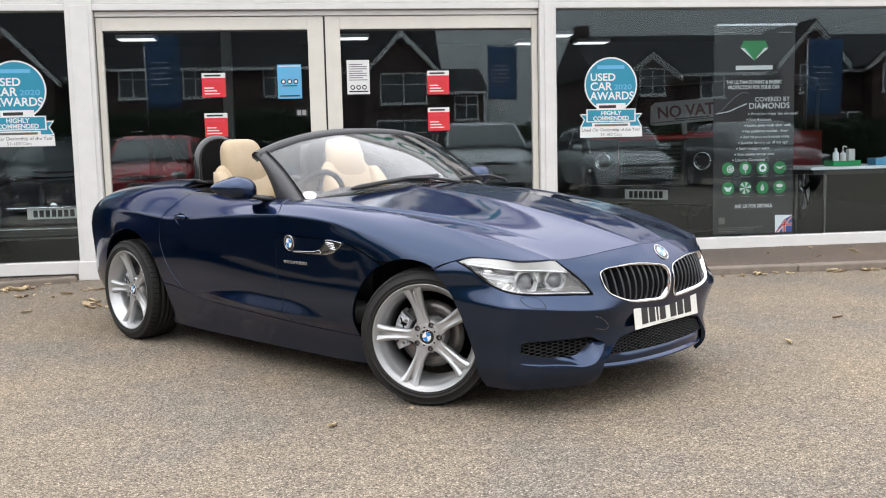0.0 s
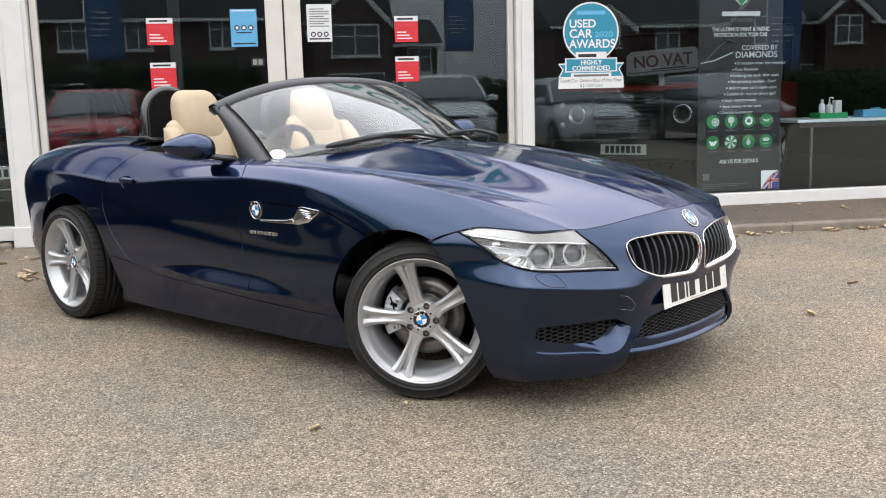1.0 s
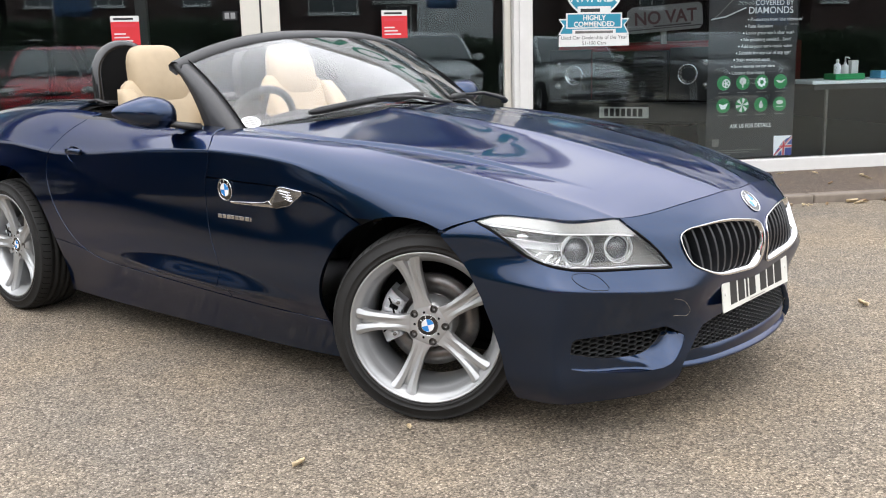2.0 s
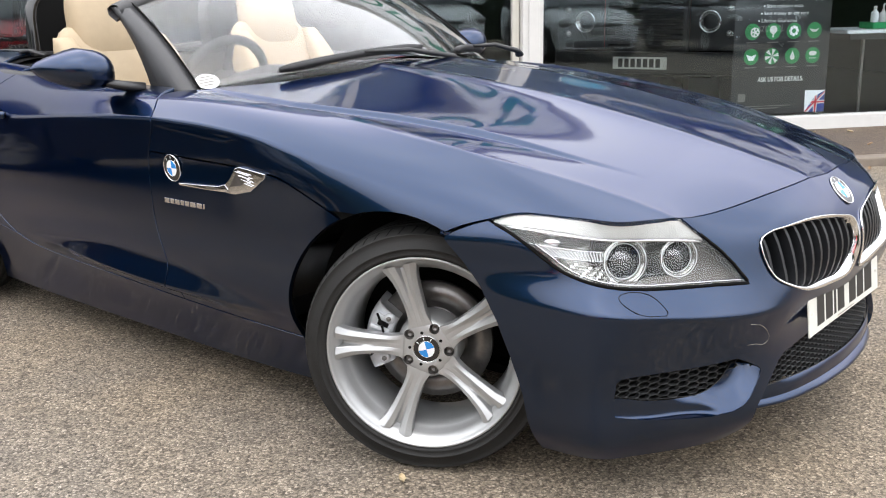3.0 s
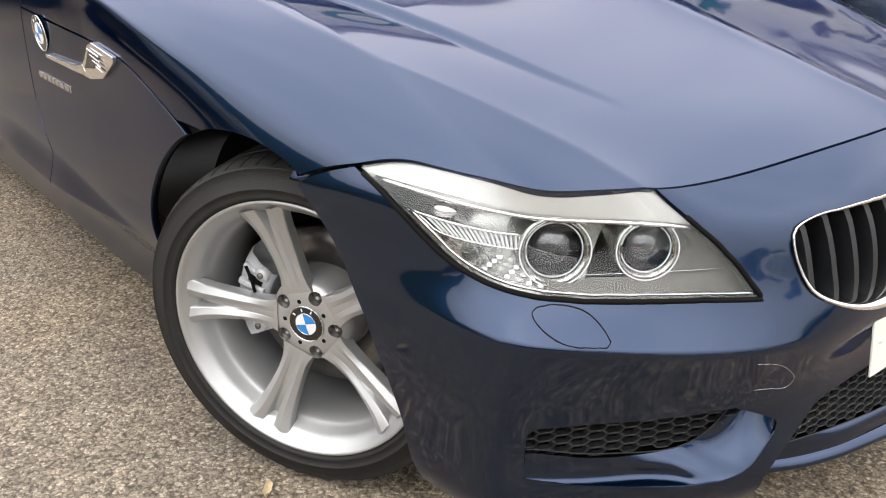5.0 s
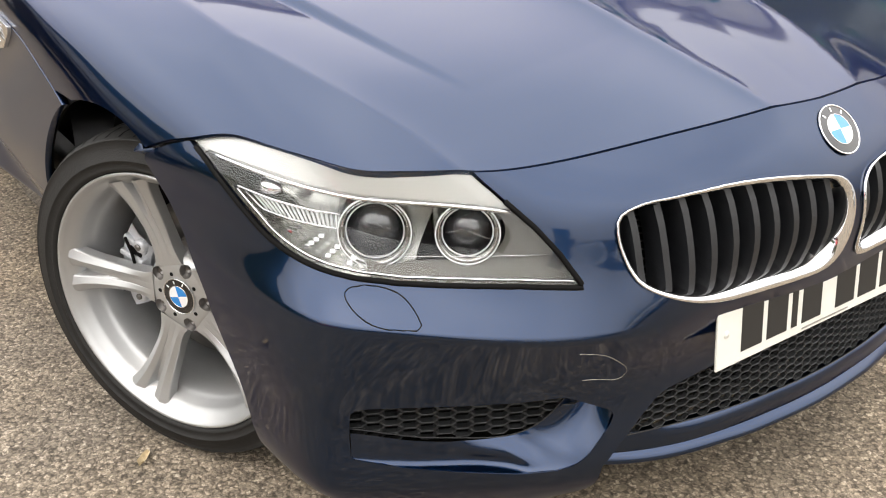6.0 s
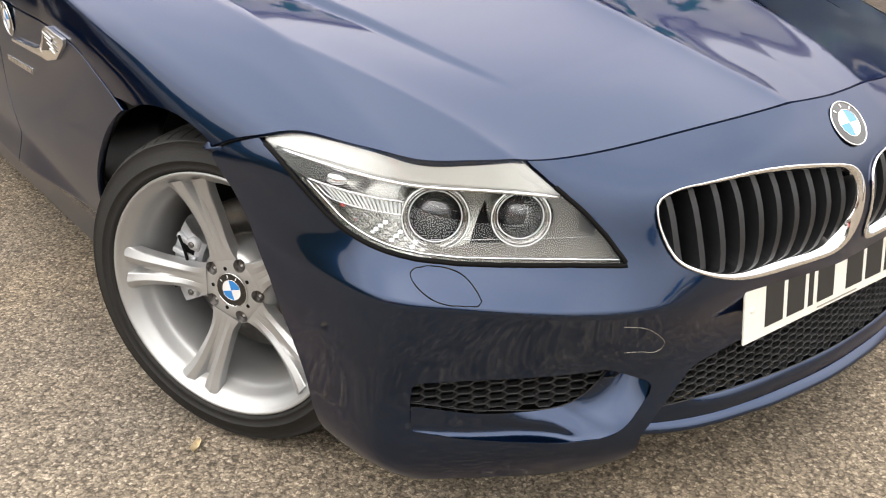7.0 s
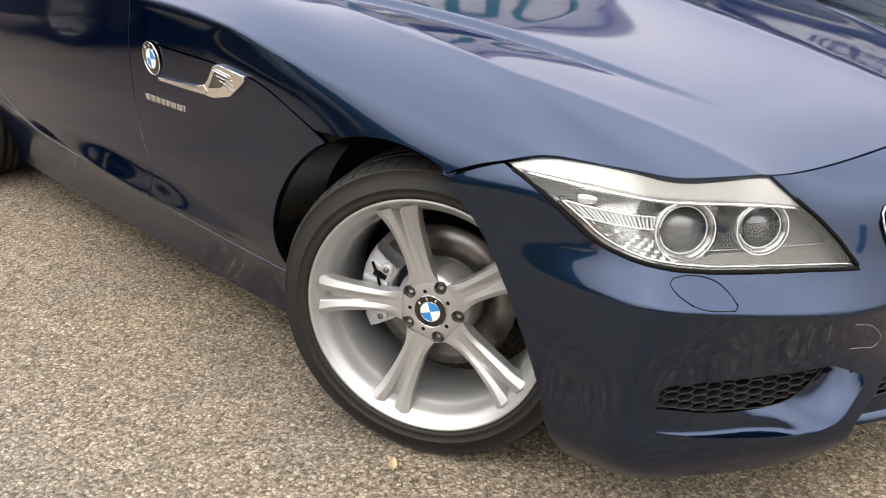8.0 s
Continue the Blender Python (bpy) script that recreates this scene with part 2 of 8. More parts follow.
def link_mesh(name, verts, faces, mat, parent=None, label="", smooth=True, normals=None, m=None):
    """One mesh object from lists, under parent if one is given."""
    me = bpy.data.meshes.new(name)
    me.from_pydata([tuple(v) for v in verts], [], faces)
    me.validate()
    me.polygons.foreach_set("use_smooth", [smooth] * len(me.polygons))
    if normals is not None and len(me.vertices) == len(normals):
        me.normals_split_custom_set_from_vertices([tuple(n) for n in normals])
    for x in mat if isinstance(mat, (list, tuple)) else (mat,):
        me.materials.append(x)
    ob = new(name, me)
    if m is not None:
        ob.matrix_world = m
    if parent is not None:
        ob.parent = parent
    return tagged(ob, label=label)


def part(name, bm, mat, parent=None, label="", smooth=False, m=None):
    """Links a bmesh as one mesh object under a thing or under a part."""
    me = bpy.data.meshes.new(name)
    bm.to_mesh(me)
    bm.free()
    me.polygons.foreach_set("use_smooth", [smooth] * len(me.polygons))
    me.materials.append(mat)
    ob = new(name, me)
    if m is not None:
        ob.matrix_world = m
    if parent is not None:
        ob.parent = parent
    return tagged(ob, label=label)


def empty(name, m, label, category, group="", kind=""):
    ob = new(name)
    ob.matrix_world = m
    return tagged(ob, label=label, category=category, group=group, kind=kind)


def add_box(bm, x0, x1, y0, y1, z0, z1, bevel=0.0, seg=2, m=None):
    """A box between two corners, bevelled, added to bm."""
    r = bmesh.ops.create_cube(bm, size=1.0)
    vs = r["verts"]
    for v in vs:
        v.co = Vector((x0 + (v.co.x + 0.5) * (x1 - x0), y0 + (v.co.y + 0.5) * (y1 - y0), z0 + (v.co.z + 0.5) * (z1 - z0)))
    if bevel:
        es = list({e for v in vs for e in v.link_edges})
        rb = bmesh.ops.bevel(bm, geom=es, offset=bevel, segments=seg, profile=0.5, affect="EDGES")
        vs = list({v for f in rb["faces"] for v in f.verts} | {v for v in vs if v.is_valid})
    if m is not None:
        bmesh.ops.transform(bm, matrix=m, verts=vs)
    return bm


def box(x0, x1, y0, y1, z0, z1, bevel=0.0, seg=2, m=None):
    return add_box(bmesh.new(), x0, x1, y0, y1, z0, z1, bevel, seg, m)


def prism(points, d0, d1, plane="xz", bevel=0.0):
    """A closed outline pushed from d0 to d1 along the axis left over by plane."""
    def at(p, d):
        return {"xz": (p[0], d, p[1]), "xy": (p[0], p[1], d), "yz": (d, p[0], p[1])}[plane]
    bm = bmesh.new()
    a = [bm.verts.new(at(p, d0)) for p in points]
    b = [bm.verts.new(at(p, d1)) for p in points]
    n = len(points)
    bm.faces.new(a)
    bm.faces.new(b[::-1])
    for i in range(n):
        bm.faces.new((a[i], b[i], b[(i + 1) % n], a[(i + 1) % n]))
    bmesh.ops.recalc_face_normals(bm, faces=bm.faces)
    if bevel:
        bmesh.ops.bevel(bm, geom=[e for e in bm.edges], offset=bevel, segments=2, profile=0.5, affect="EDGES")
    return bm


def lathe(profile, steps=64, a0=0.0, a1=2 * math.pi):
    """A profile of (radius, depth) turned about the y axis: verts and faces."""
    full = abs(a1 - a0 - 2 * math.pi) < 1e-6
    n = steps if full else steps + 1
    v, f = [], []
    for i in range(n):
        a = a0 + (a1 - a0) * i / steps
        for r, d in profile:
            v.append((r * math.cos(a), d, r * math.sin(a)))
    k = len(profile)
    for i in range(steps):
        j = (i + 1) % n
        for q in range(k - 1):
            f.append((i * k + q, j * k + q, j * k + q + 1, i * k + q + 1))
    return v, f


def tube(points, radius, sides=8, closed=False, flat=1.0):
    """A round (or flattened) bar along a line of points: verts and faces."""
    pts = [Vector(p) for p in points]
    n = len(pts)
    v, f = [], []
    for i, p in enumerate(pts):
        a = pts[(i - 1) % n] if closed or i else pts[0]
        b = pts[(i + 1) % n] if closed or i < n - 1 else pts[-1]
        d = (b - a).normalized()
        side = d.cross(Vector((0, 0, 1)))
        if side.length < 1e-3:
            side = d.cross(Vector((0, 1, 0)))
        side.normalize()
        up = side.cross(d).normalized()
        r = radius[i] if isinstance(radius, (list, tuple)) else radius
        for k in range(sides):
            t = 2 * math.pi * k / sides
            v.append(p + side * (r * math.cos(t)) + up * (r * flat * math.sin(t)))
    m = n if closed else n - 1
    for i in range(m):
        j = (i + 1) % n
        for k in range(sides):
            l = (k + 1) % sides
            f.append((i * sides + k, i * sides + l, j * sides + l, j * sides + k))
    if not closed:
        f.append(tuple(range(sides))[::-1])
        f.append(tuple((n - 1) * sides + k for k in range(sides)))
    return v, f


def spline(xs, ys, q):
    """A natural cubic spline through (xs, ys), taken at q; ys may hold columns."""
    xs, ys, q = np.asarray(xs, float), np.asarray(ys, float), np.asarray(q, float)
    one = ys.ndim == 1
    if one:
        ys = ys[:, None]
    n = len(xs)
    h = np.diff(xs)
    a = np.eye(n)
    r = np.zeros((n, ys.shape[1]))
    for i in range(1, n - 1):
        a[i, i - 1], a[i, i], a[i, i + 1] = h[i - 1], 2 * (h[i - 1] + h[i]), h[i]
        r[i] = 6 * ((ys[i + 1] - ys[i]) / h[i] - (ys[i] - ys[i - 1]) / h[i - 1])
    mm = np.linalg.solve(a, r)
    i = np.clip(np.searchsorted(xs, q) - 1, 0, n - 2)
    t0, t1 = (xs[i + 1] - q)[:, None], (q - xs[i])[:, None]
    hi = h[i][:, None]
    out = mm[i] * t0 ** 3 / (6 * hi) + mm[i + 1] * t1 ** 3 / (6 * hi) + (ys[i] / hi - mm[i] * hi / 6) * t0 + (ys[i + 1] / hi - mm[i + 1] * hi / 6) * t1
    return out[:, 0] if one else out


def grid_mesh(p):
    """Verts with normals, and quads, of a sheet given as an array (rows, columns, 3)."""
    du, dv = np.gradient(p, axis=0), np.gradient(p, axis=1)
    n = np.cross(du, dv)
    n /= np.maximum(np.linalg.norm(n, axis=2, keepdims=True), 1e-12)
    a, b = p.shape[:2]
    verts = np.concatenate([p, n], 2).reshape(-1, 6)
    idx = np.arange(a * b).reshape(a, b)
    faces = [(int(idx[i, j]), int(idx[i + 1, j]), int(idx[i + 1, j + 1]), int(idx[i, j + 1])) for i in range(a - 1) for j in range(b - 1)]
    return verts, faces


def cut(mesh, test):
    """Keeps the part of a sheet where test(x, y, z arrays) is positive, cutting faces cleanly along its zero line."""
    verts, faces = mesh
    val = test(verts[:, 0], verts[:, 1], verts[:, 2])
    val = np.where(np.abs(val) < 1e-9, 1e-9, val)
    out, made, faces_out, used = [], {}, [], {}
    vl = verts.tolist()

    def keep(i):
        if i not in used:
            used[i] = len(out)
            out.append(vl[i])
        return used[i]

    def mid(i, j):
        key = (i, j) if i < j else (j, i)
        if key not in made:
            t = val[i] / (val[i] - val[j])
            made[key] = len(out)
            out.append([p + (q - p) * t for p, q in zip(vl[i], vl[j])])
        return made[key]
    for f in faces:
        s = [val[i] > 0 for i in f]
        if all(s):
            faces_out.append(tuple(keep(i) for i in f))
        elif any(s):
            g = []
            for k, i in enumerate(f):
                j = f[(k + 1) % len(f)]
                if val[i] > 0:
                    g.append(keep(i))
                if (val[i] > 0) != (val[j] > 0):
                    g.append(mid(i, j))
            if len(g) > 2:
                faces_out.append(tuple(g))
    return np.array(out).reshape(-1, 6), faces_out


def cuts(mesh, *tests):
    for t in tests:
        mesh = cut(mesh, t)
    return mesh


def flanged(mesh, depth, skip=None):
    """Folds the open edges of a sheet inwards by depth, so that panels show thickness and gaps show depth."""
    verts, faces = mesh
    count = {}
    for f in faces:
        for k, i in enumerate(f):
            j = f[(k + 1) % len(f)]
            count[(i, j)] = count.get((i, j), 0) + 1
    out = verts.tolist()
    fo = list(faces)
    for (i, j) in list(count):
        if (j, i) in count:
            continue
        a, b = verts[i], verts[j]
        if skip is not None and skip(a) and skip(b):
            continue
        e = b[:3] - a[:3]
        n = a[3:] + b[3:]
        n = n / max(np.linalg.norm(n), 1e-9)
        o = np.cross(e, n)
        o = o / max(np.linalg.norm(o), 1e-9)
        k = len(out)
        m1 = 0.75 * o + 0.35 * n
        for q, push in ((a, 0), (b, 0), (b, 1), (a, 1)):
            w = q[:3] - push * depth * q[3:]
            out.append([*w, *(o if push else m1)])
        fo.append((k + 1, k, k + 3, k + 2))
    return np.array(out), fo


def mirrored(mesh):
    verts, faces = mesh
    v = verts.copy()
    v[:, 1] *= -1
    v[:, 4] *= -1
    return v, [f[::-1] for f in faces]


def joined(*meshes):
    vs, fs, k = [], [], 0
    for v, f in meshes:
        vs.append(v)
        fs += [tuple(i + k for i in q) for q in f]
        k += len(v)
    return np.concatenate(vs), fs


def sheet(name, mesh, mat, parent, label="", m=None):
    verts, faces = mesh
    return link_mesh(name, verts[:, :3], faces, mat, parent, label, True, verts[:, 3:], m)


def offset(mesh, d):
    verts, faces = mesh
    v = verts.copy()
    v[:, :3] += d * v[:, 3:]
    return v, faces


def poly_side(pts, a, b):
    """Signed distance of (a, b) arrays to an open line of points: positive on its left."""
    pts = np.asarray(pts, float)
    best = np.full(a.shape, 1e9)
    sign = np.ones(a.shape)
    for (x0, y0), (x1, y1) in zip(pts[:-1], pts[1:]):
        dx, dy = x1 - x0, y1 - y0
        t = np.clip(((a - x0) * dx + (b - y0) * dy) / (dx * dx + dy * dy), 0, 1)
        d = np.hypot(a - x0 - t * dx, b - y0 - t * dy)
        c = dx * (b - y0) - dy * (a - x0)
        k = d < best
        best = np.where(k, d, best)
        sign = np.where(k, np.where(c >= 0, 1.0, -1.0), sign)
    return best * sign


def smooth_line(pts, n=40, closed=False):
    """A smooth line through a few points (any number of columns)."""
    p = np.asarray(pts, float)
    if closed:
        p = np.concatenate([p[-3:], p, p[:3]])
    d = np.concatenate([[0], np.cumsum(np.linalg.norm(np.diff(p, axis=0), axis=1))])
    if closed:
        q = np.linspace(d[3], d[-3], n, endpoint=False)
    else:
        q = np.linspace(0, d[-1], n)
    return spline(d, p, q)


def inside(pts, a, b):
    """Signed distance to a closed outline: positive within."""
    pts = np.asarray(pts, float)
    best = np.full(a.shape, 1e9)
    odd = np.zeros(a.shape, bool)
    for (x0, y0), (x1, y1) in zip(pts, np.roll(pts, -1, axis=0)):
        dx, dy = x1 - x0, y1 - y0
        t = np.clip(((a - x0) * dx + (b - y0) * dy) / max(dx * dx + dy * dy, 1e-12), 0, 1)
        best = np.minimum(best, np.hypot(a - x0 - t * dx, b - y0 - t * dy))
        cross = ((y0 > b) != (y1 > b)) & (a < (x1 - x0) * (b - y0) / (y1 - y0 + 1e-12) + x0)
        odd ^= cross
    return np.where(odd, best, -best)


def words(name, text, size, mat, parent=None, m=None, align="LEFT", depth=0.0004, label="", bold=0.0, width=None):
    """Lettering as a mesh, lying in its own xy plane."""
    cu = bpy.data.curves.new(name, "FONT")
    cu.body, cu.size, cu.align_x, cu.extrude, cu.offset = text, size, align, depth, bold
    ob = bpy.data.objects.new(name, cu)
    scene.collection.objects.link(ob)
    bpy.context.view_layer.update()
    me = bpy.data.meshes.new_from_object(ob.evaluated_get(bpy.context.evaluated_depsgraph_get()))
    bpy.data.objects.remove(ob)
    if width:
        xs = [v.co.x for v in me.vertices]
        k = width / (max(xs) - min(xs))
        for v in me.vertices:
            v.co.x *= k
    me.materials.clear()
    me.materials.append(mat)
    out = new(name, me)
    if m is not None:
        out.matrix_world = m
    if parent is not None:
        out.parent = parent
    return tagged(out, label=label)


# ---- ground ----
GLASS_Y = 4.467
bm = bmesh.new()
bmesh.ops.create_grid(bm, x_segments=8, y_segments=8, size=200.0)
ground = part("ground", bm, ASPHALT)
tagged(ground, "worn grey-brown tarmac forecourt with pale stone chips", "ground", kind="structure")

# pavement along the shop front, with a low kerb
bm = prism([(1.3, 3.20), (9.0, 2.95), (9.0, 4.40), (1.3, 4.40)], -0.05, 0.06, "xy")
pavement = tagged(part("pavement", bm, PAVING), "brownish tarmac pavement strip below the shop window", "pavement", kind="structure")
bm = prism([(-9.0, 2.2), (-3.32, 4.36), (-3.25, 4.40), (-9.0, 4.40)], -0.05, 0.045, "xy")
tagged(part("pavement", bm, PAVING), "brownish tarmac pavement wedge beside the showroom doors", "pavement", kind="structure")

# ---- shop front ----
front = empty("shop_front", pose(0, GLASS_Y, 0), "white-painted showroom front with large dark glass panes and sliding doors", "shop front", kind="structure")


def bar(name, x0, x1, z0, z1, y0, y1, mat=None, bevel=0.006, parent=None, label=""):
    return part(name, box(x0, x1, y0, y1, z0, z1, bevel), mat or WHITE_PAINT, parent or front, label)


# pilasters, head, sill (local y: 0 is the glass, minus is outside)
for x0, x1 in ((-3.225, -2.99), (1.045, 1.205)):
    bar("pilaster", x0, x1, 0.0, 2.62, -0.10, 0.08)
    bar("pilaster_face", x0 + 0.045, x1 - 0.035, 0.16, 2.44, -0.112, -0.1005, bevel=0.003)
    bar("plinth_block", x0 - 0.012, x1 + 0.012, 0.0, 0.17, -0.125, 0.06)
bar("pilaster", 7.6, 7.85, 0.0, 2.62, -0.10, 0.08)
bar("pilaster", -7.3, -7.05, 0.0, 2.62, -0.10, 0.08)
bar("transom", -7.05, 7.6, 2.395, 2.452, -0.085, 0.06)
bar("transom", -7.05, 7.6, 2.455, 2.492, -0.06, 0.06)
bar("head_moulding", -2.985, 1.04, 2.345, 2.393, -0.045, 0.06)
for x0, x1 in ((1.21, 7.595), (-7.045, -3.23)):
    bar("window_sill", x0, x1, 0.055, 0.168, -0.07, 0.06)
    part("pane", box(x0 + 0.004, x1 - 0.004, 0.0, 0.006, 0.17, 2.393), SHOP_GLASS, front).visible_shadow = False
for x0, x1 in ((-7.0, -5.0), (-4.9, -1.75), (-1.63, -0.31), (-0.23, 2.0), (2.1, 4.6), (4.7, 7.5)):
    part("pane", box(x0, x1, 0.0, 0.006, 2.495, 2.82), SHOP_GLASS, front).visible_shadow = False
for x in (-5.0, -1.75, -0.31, 2.0, 4.6):
    bar("mullion", x + 0.003, x + 0.09, 2.494, 2.83, -0.05, 0.05)
# sign board above: seen in the reflections on the bonnet
bar("fascia", -7.3, 7.85, 2.84, 3.62, -0.22, 0.10, FASCIA)
bar("parapet", -7.35, 7.9, 3.63, 3.80, -0.26, 0.2, WHITE_PAINT)

# two sliding doors
for x0, x1, g0, g1 in ((-2.98, -0.966, -2.925, -1.11), (-0.950, 1.04, -0.813, 0.986)):
    d = empty("sliding_door", pose(0, 0, 0), "cream-painted sliding showroom door with one large pane", "door", kind="structure")
    d.parent = front
    bar("door_stile", x0, g0, 0.02, 2.34, -0.03, 0.03, DOOR_PAINT, 0.004, d)
    bar("door_stile", g1, x1, 0.02, 2.34, -0.03, 0.03, DOOR_PAINT, 0.004, d)
    bar("door_rail", g0, g1, 2.222, 2.34, -0.03, 0.03, DOOR_PAINT, 0.004, d)
    bar("door_rail", g0, g1, 0.02, 0.20, -0.03, 0.03, DOOR_PAINT, 0.004, d)
    part("door_pane", box(g0, g1, 0.0, 0.006, 0.2, 2.222), SHOP_GLASS, d).visible_shadow = False
    bar("glazing_bead", g0, g1, 2.206, 2.2215, -0.012, 0.012, BLACK, 0.002, d)
bar("door_seal", -0.966, -0.950, 0.02, 2.34, -0.02, 0.02, BLACK, 0.001)

# showroom behind the glass, its dimness put into the surface colours
room = dict(x0=-7.3, x1=7.8, y0=GLASS_Y + 0.09, y1=13.5, z1=3.0)
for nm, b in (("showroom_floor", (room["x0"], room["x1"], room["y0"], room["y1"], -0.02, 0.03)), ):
    tagged(part(nm, box(*b), FLOOR_IN), "polished showroom floor, near-black to hold the dimness of the room", "floor", kind="structure")
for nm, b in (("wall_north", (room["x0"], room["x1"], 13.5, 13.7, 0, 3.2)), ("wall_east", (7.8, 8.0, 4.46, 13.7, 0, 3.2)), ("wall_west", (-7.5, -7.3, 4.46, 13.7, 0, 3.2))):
    tagged(part(nm, box(*b), WALL_IN), "plain showroom wall, near-black to hold the dimness of the room", "wall", kind="structure")
tagged(part("ceiling", box(room["x0"], room["x1"], room["y0"], 13.5, 3.0, 3.1), CEIL_IN), "showroom ceiling, near-black to hold the dimness of the room", "ceiling", kind="structure")
tagged(part("roof", box(-7.6, 8.0, 4.6, 13.7, 3.30, 3.40), ROOF), "flat dark roof over the showroom", "roof", kind="structure")

col = empty("column", pose(-2.02, 6.5, 0.03), "slim dark grey steel column in the showroom", "column", kind="structure")
part("shaft", box(-0.055, 0.055, -0.055, 0.055, 0.012, 2.955, 0.008), BOARD_DARK, col)
part("base_plate", box(-0.11, 0.11, -0.11, 0.11, 0.0, 0.012, 0.003), STEEL, col)
part("head_plate", box(-0.10, 0.10, -0.10, 0.10, 2.956, 2.968, 0.003), STEEL, col)

# ---- the car ----
CAR = pose(0, 0, 0, 0, 0, -51.68)
car = empty("roadster_car", CAR, "glossy dark blue two-seat roadster, roof down, cream leather seats", "car")

# Body lines, front axle at x = 0, forward is +x; half widths and heights along the length.
LX = [-3.38, -3.10, -2.75, -2.40, -2.00, -1.50, -0.95, -0.50, -0.15, 0.15, 0.40, 0.60, 0.74]
MID_Z = [0.800, 0.900, 0.945, 0.960, 0.958, 0.950, 0.940, 0.908, 0.872, 0.826, 0.776, 0.712, 0.655]
CREST_Y = [0.60, 0.66, 0.70, 0.72, 0.735, 0.750, 0.750, 0.720, 0.680, 0.650, 0.600, 0.55, 0.52]
CREST_Z = [0.770, 0.868, 0.925, 0.945, 0.925, 0.900, 0.891, 0.864, 0.823, 0.773, 0.707, 0.640, 0.59]
BELT_Y = [0.66, 0.79, 0.865, 0.884, 0.887, 0.891, 0.891, 0.881, 0.858, 0.826, 0.782, 0.73, 0.68]
BELT_Z = [0.690, 0.765, 0.800, 0.795, 0.765, 0.792, 0.822, 0.800, 0.728, 0.660, 0.618, 0.57, 0.52]
FLANK_Y = [0.66, 0.80, 0.885, 0.900, 0.897, 0.902, 0.902, 0.892, 0.880, 0.846, 0.80, 0.755, 0.705]
FLANK_Z = [0.560, 0.600, 0.640, 0.640, 0.560, 0.560, 0.580, 0.610, 0.642, 0.600, 0.54, 0.48, 0.44]
LOW_Y = [0.66, 0.78, 0.865, 0.880, 0.872, 0.876, 0.878, 0.872, 0.868, 0.85, 0.82, 0.77, 0.72]
LOW_Z = [0.420, 0.400, 0.380, 0.370, 0.370, 0.358, 0.338, 0.330, 0.340, 0.35, 0.35, 0.35, 0.33]
SILL_Y = [0.64, 0.75, 0.835, 0.845, 0.838, 0.838, 0.838, 0.835, 0.83, 0.82, 0.79, 0.74, 0.69]
SILL_Z = [0.300, 0.260, 0.250, 0.255, 0.262, 0.266, 0.264, 0.262, 0.26, 0.26, 0.26, 0.26, 0.25]
BASE_Y = [0.60, 0.70, 0.780, 0.790, 0.800, 0.800, 0.800, 0.795, 0.78, 0.77, 0.74, 0.69, 0.64]
BASE_Z = [0.260, 0.200, 0.160, 0.140, 0.130, 0.125, 0.125, 0.128, 0.14, 0.15, 0.16, 0.17, 0.17]

ARCH_F = (-0.035, 0.296, 0.362)
ARCH_R = (-2.462, 0.310, 0.376)


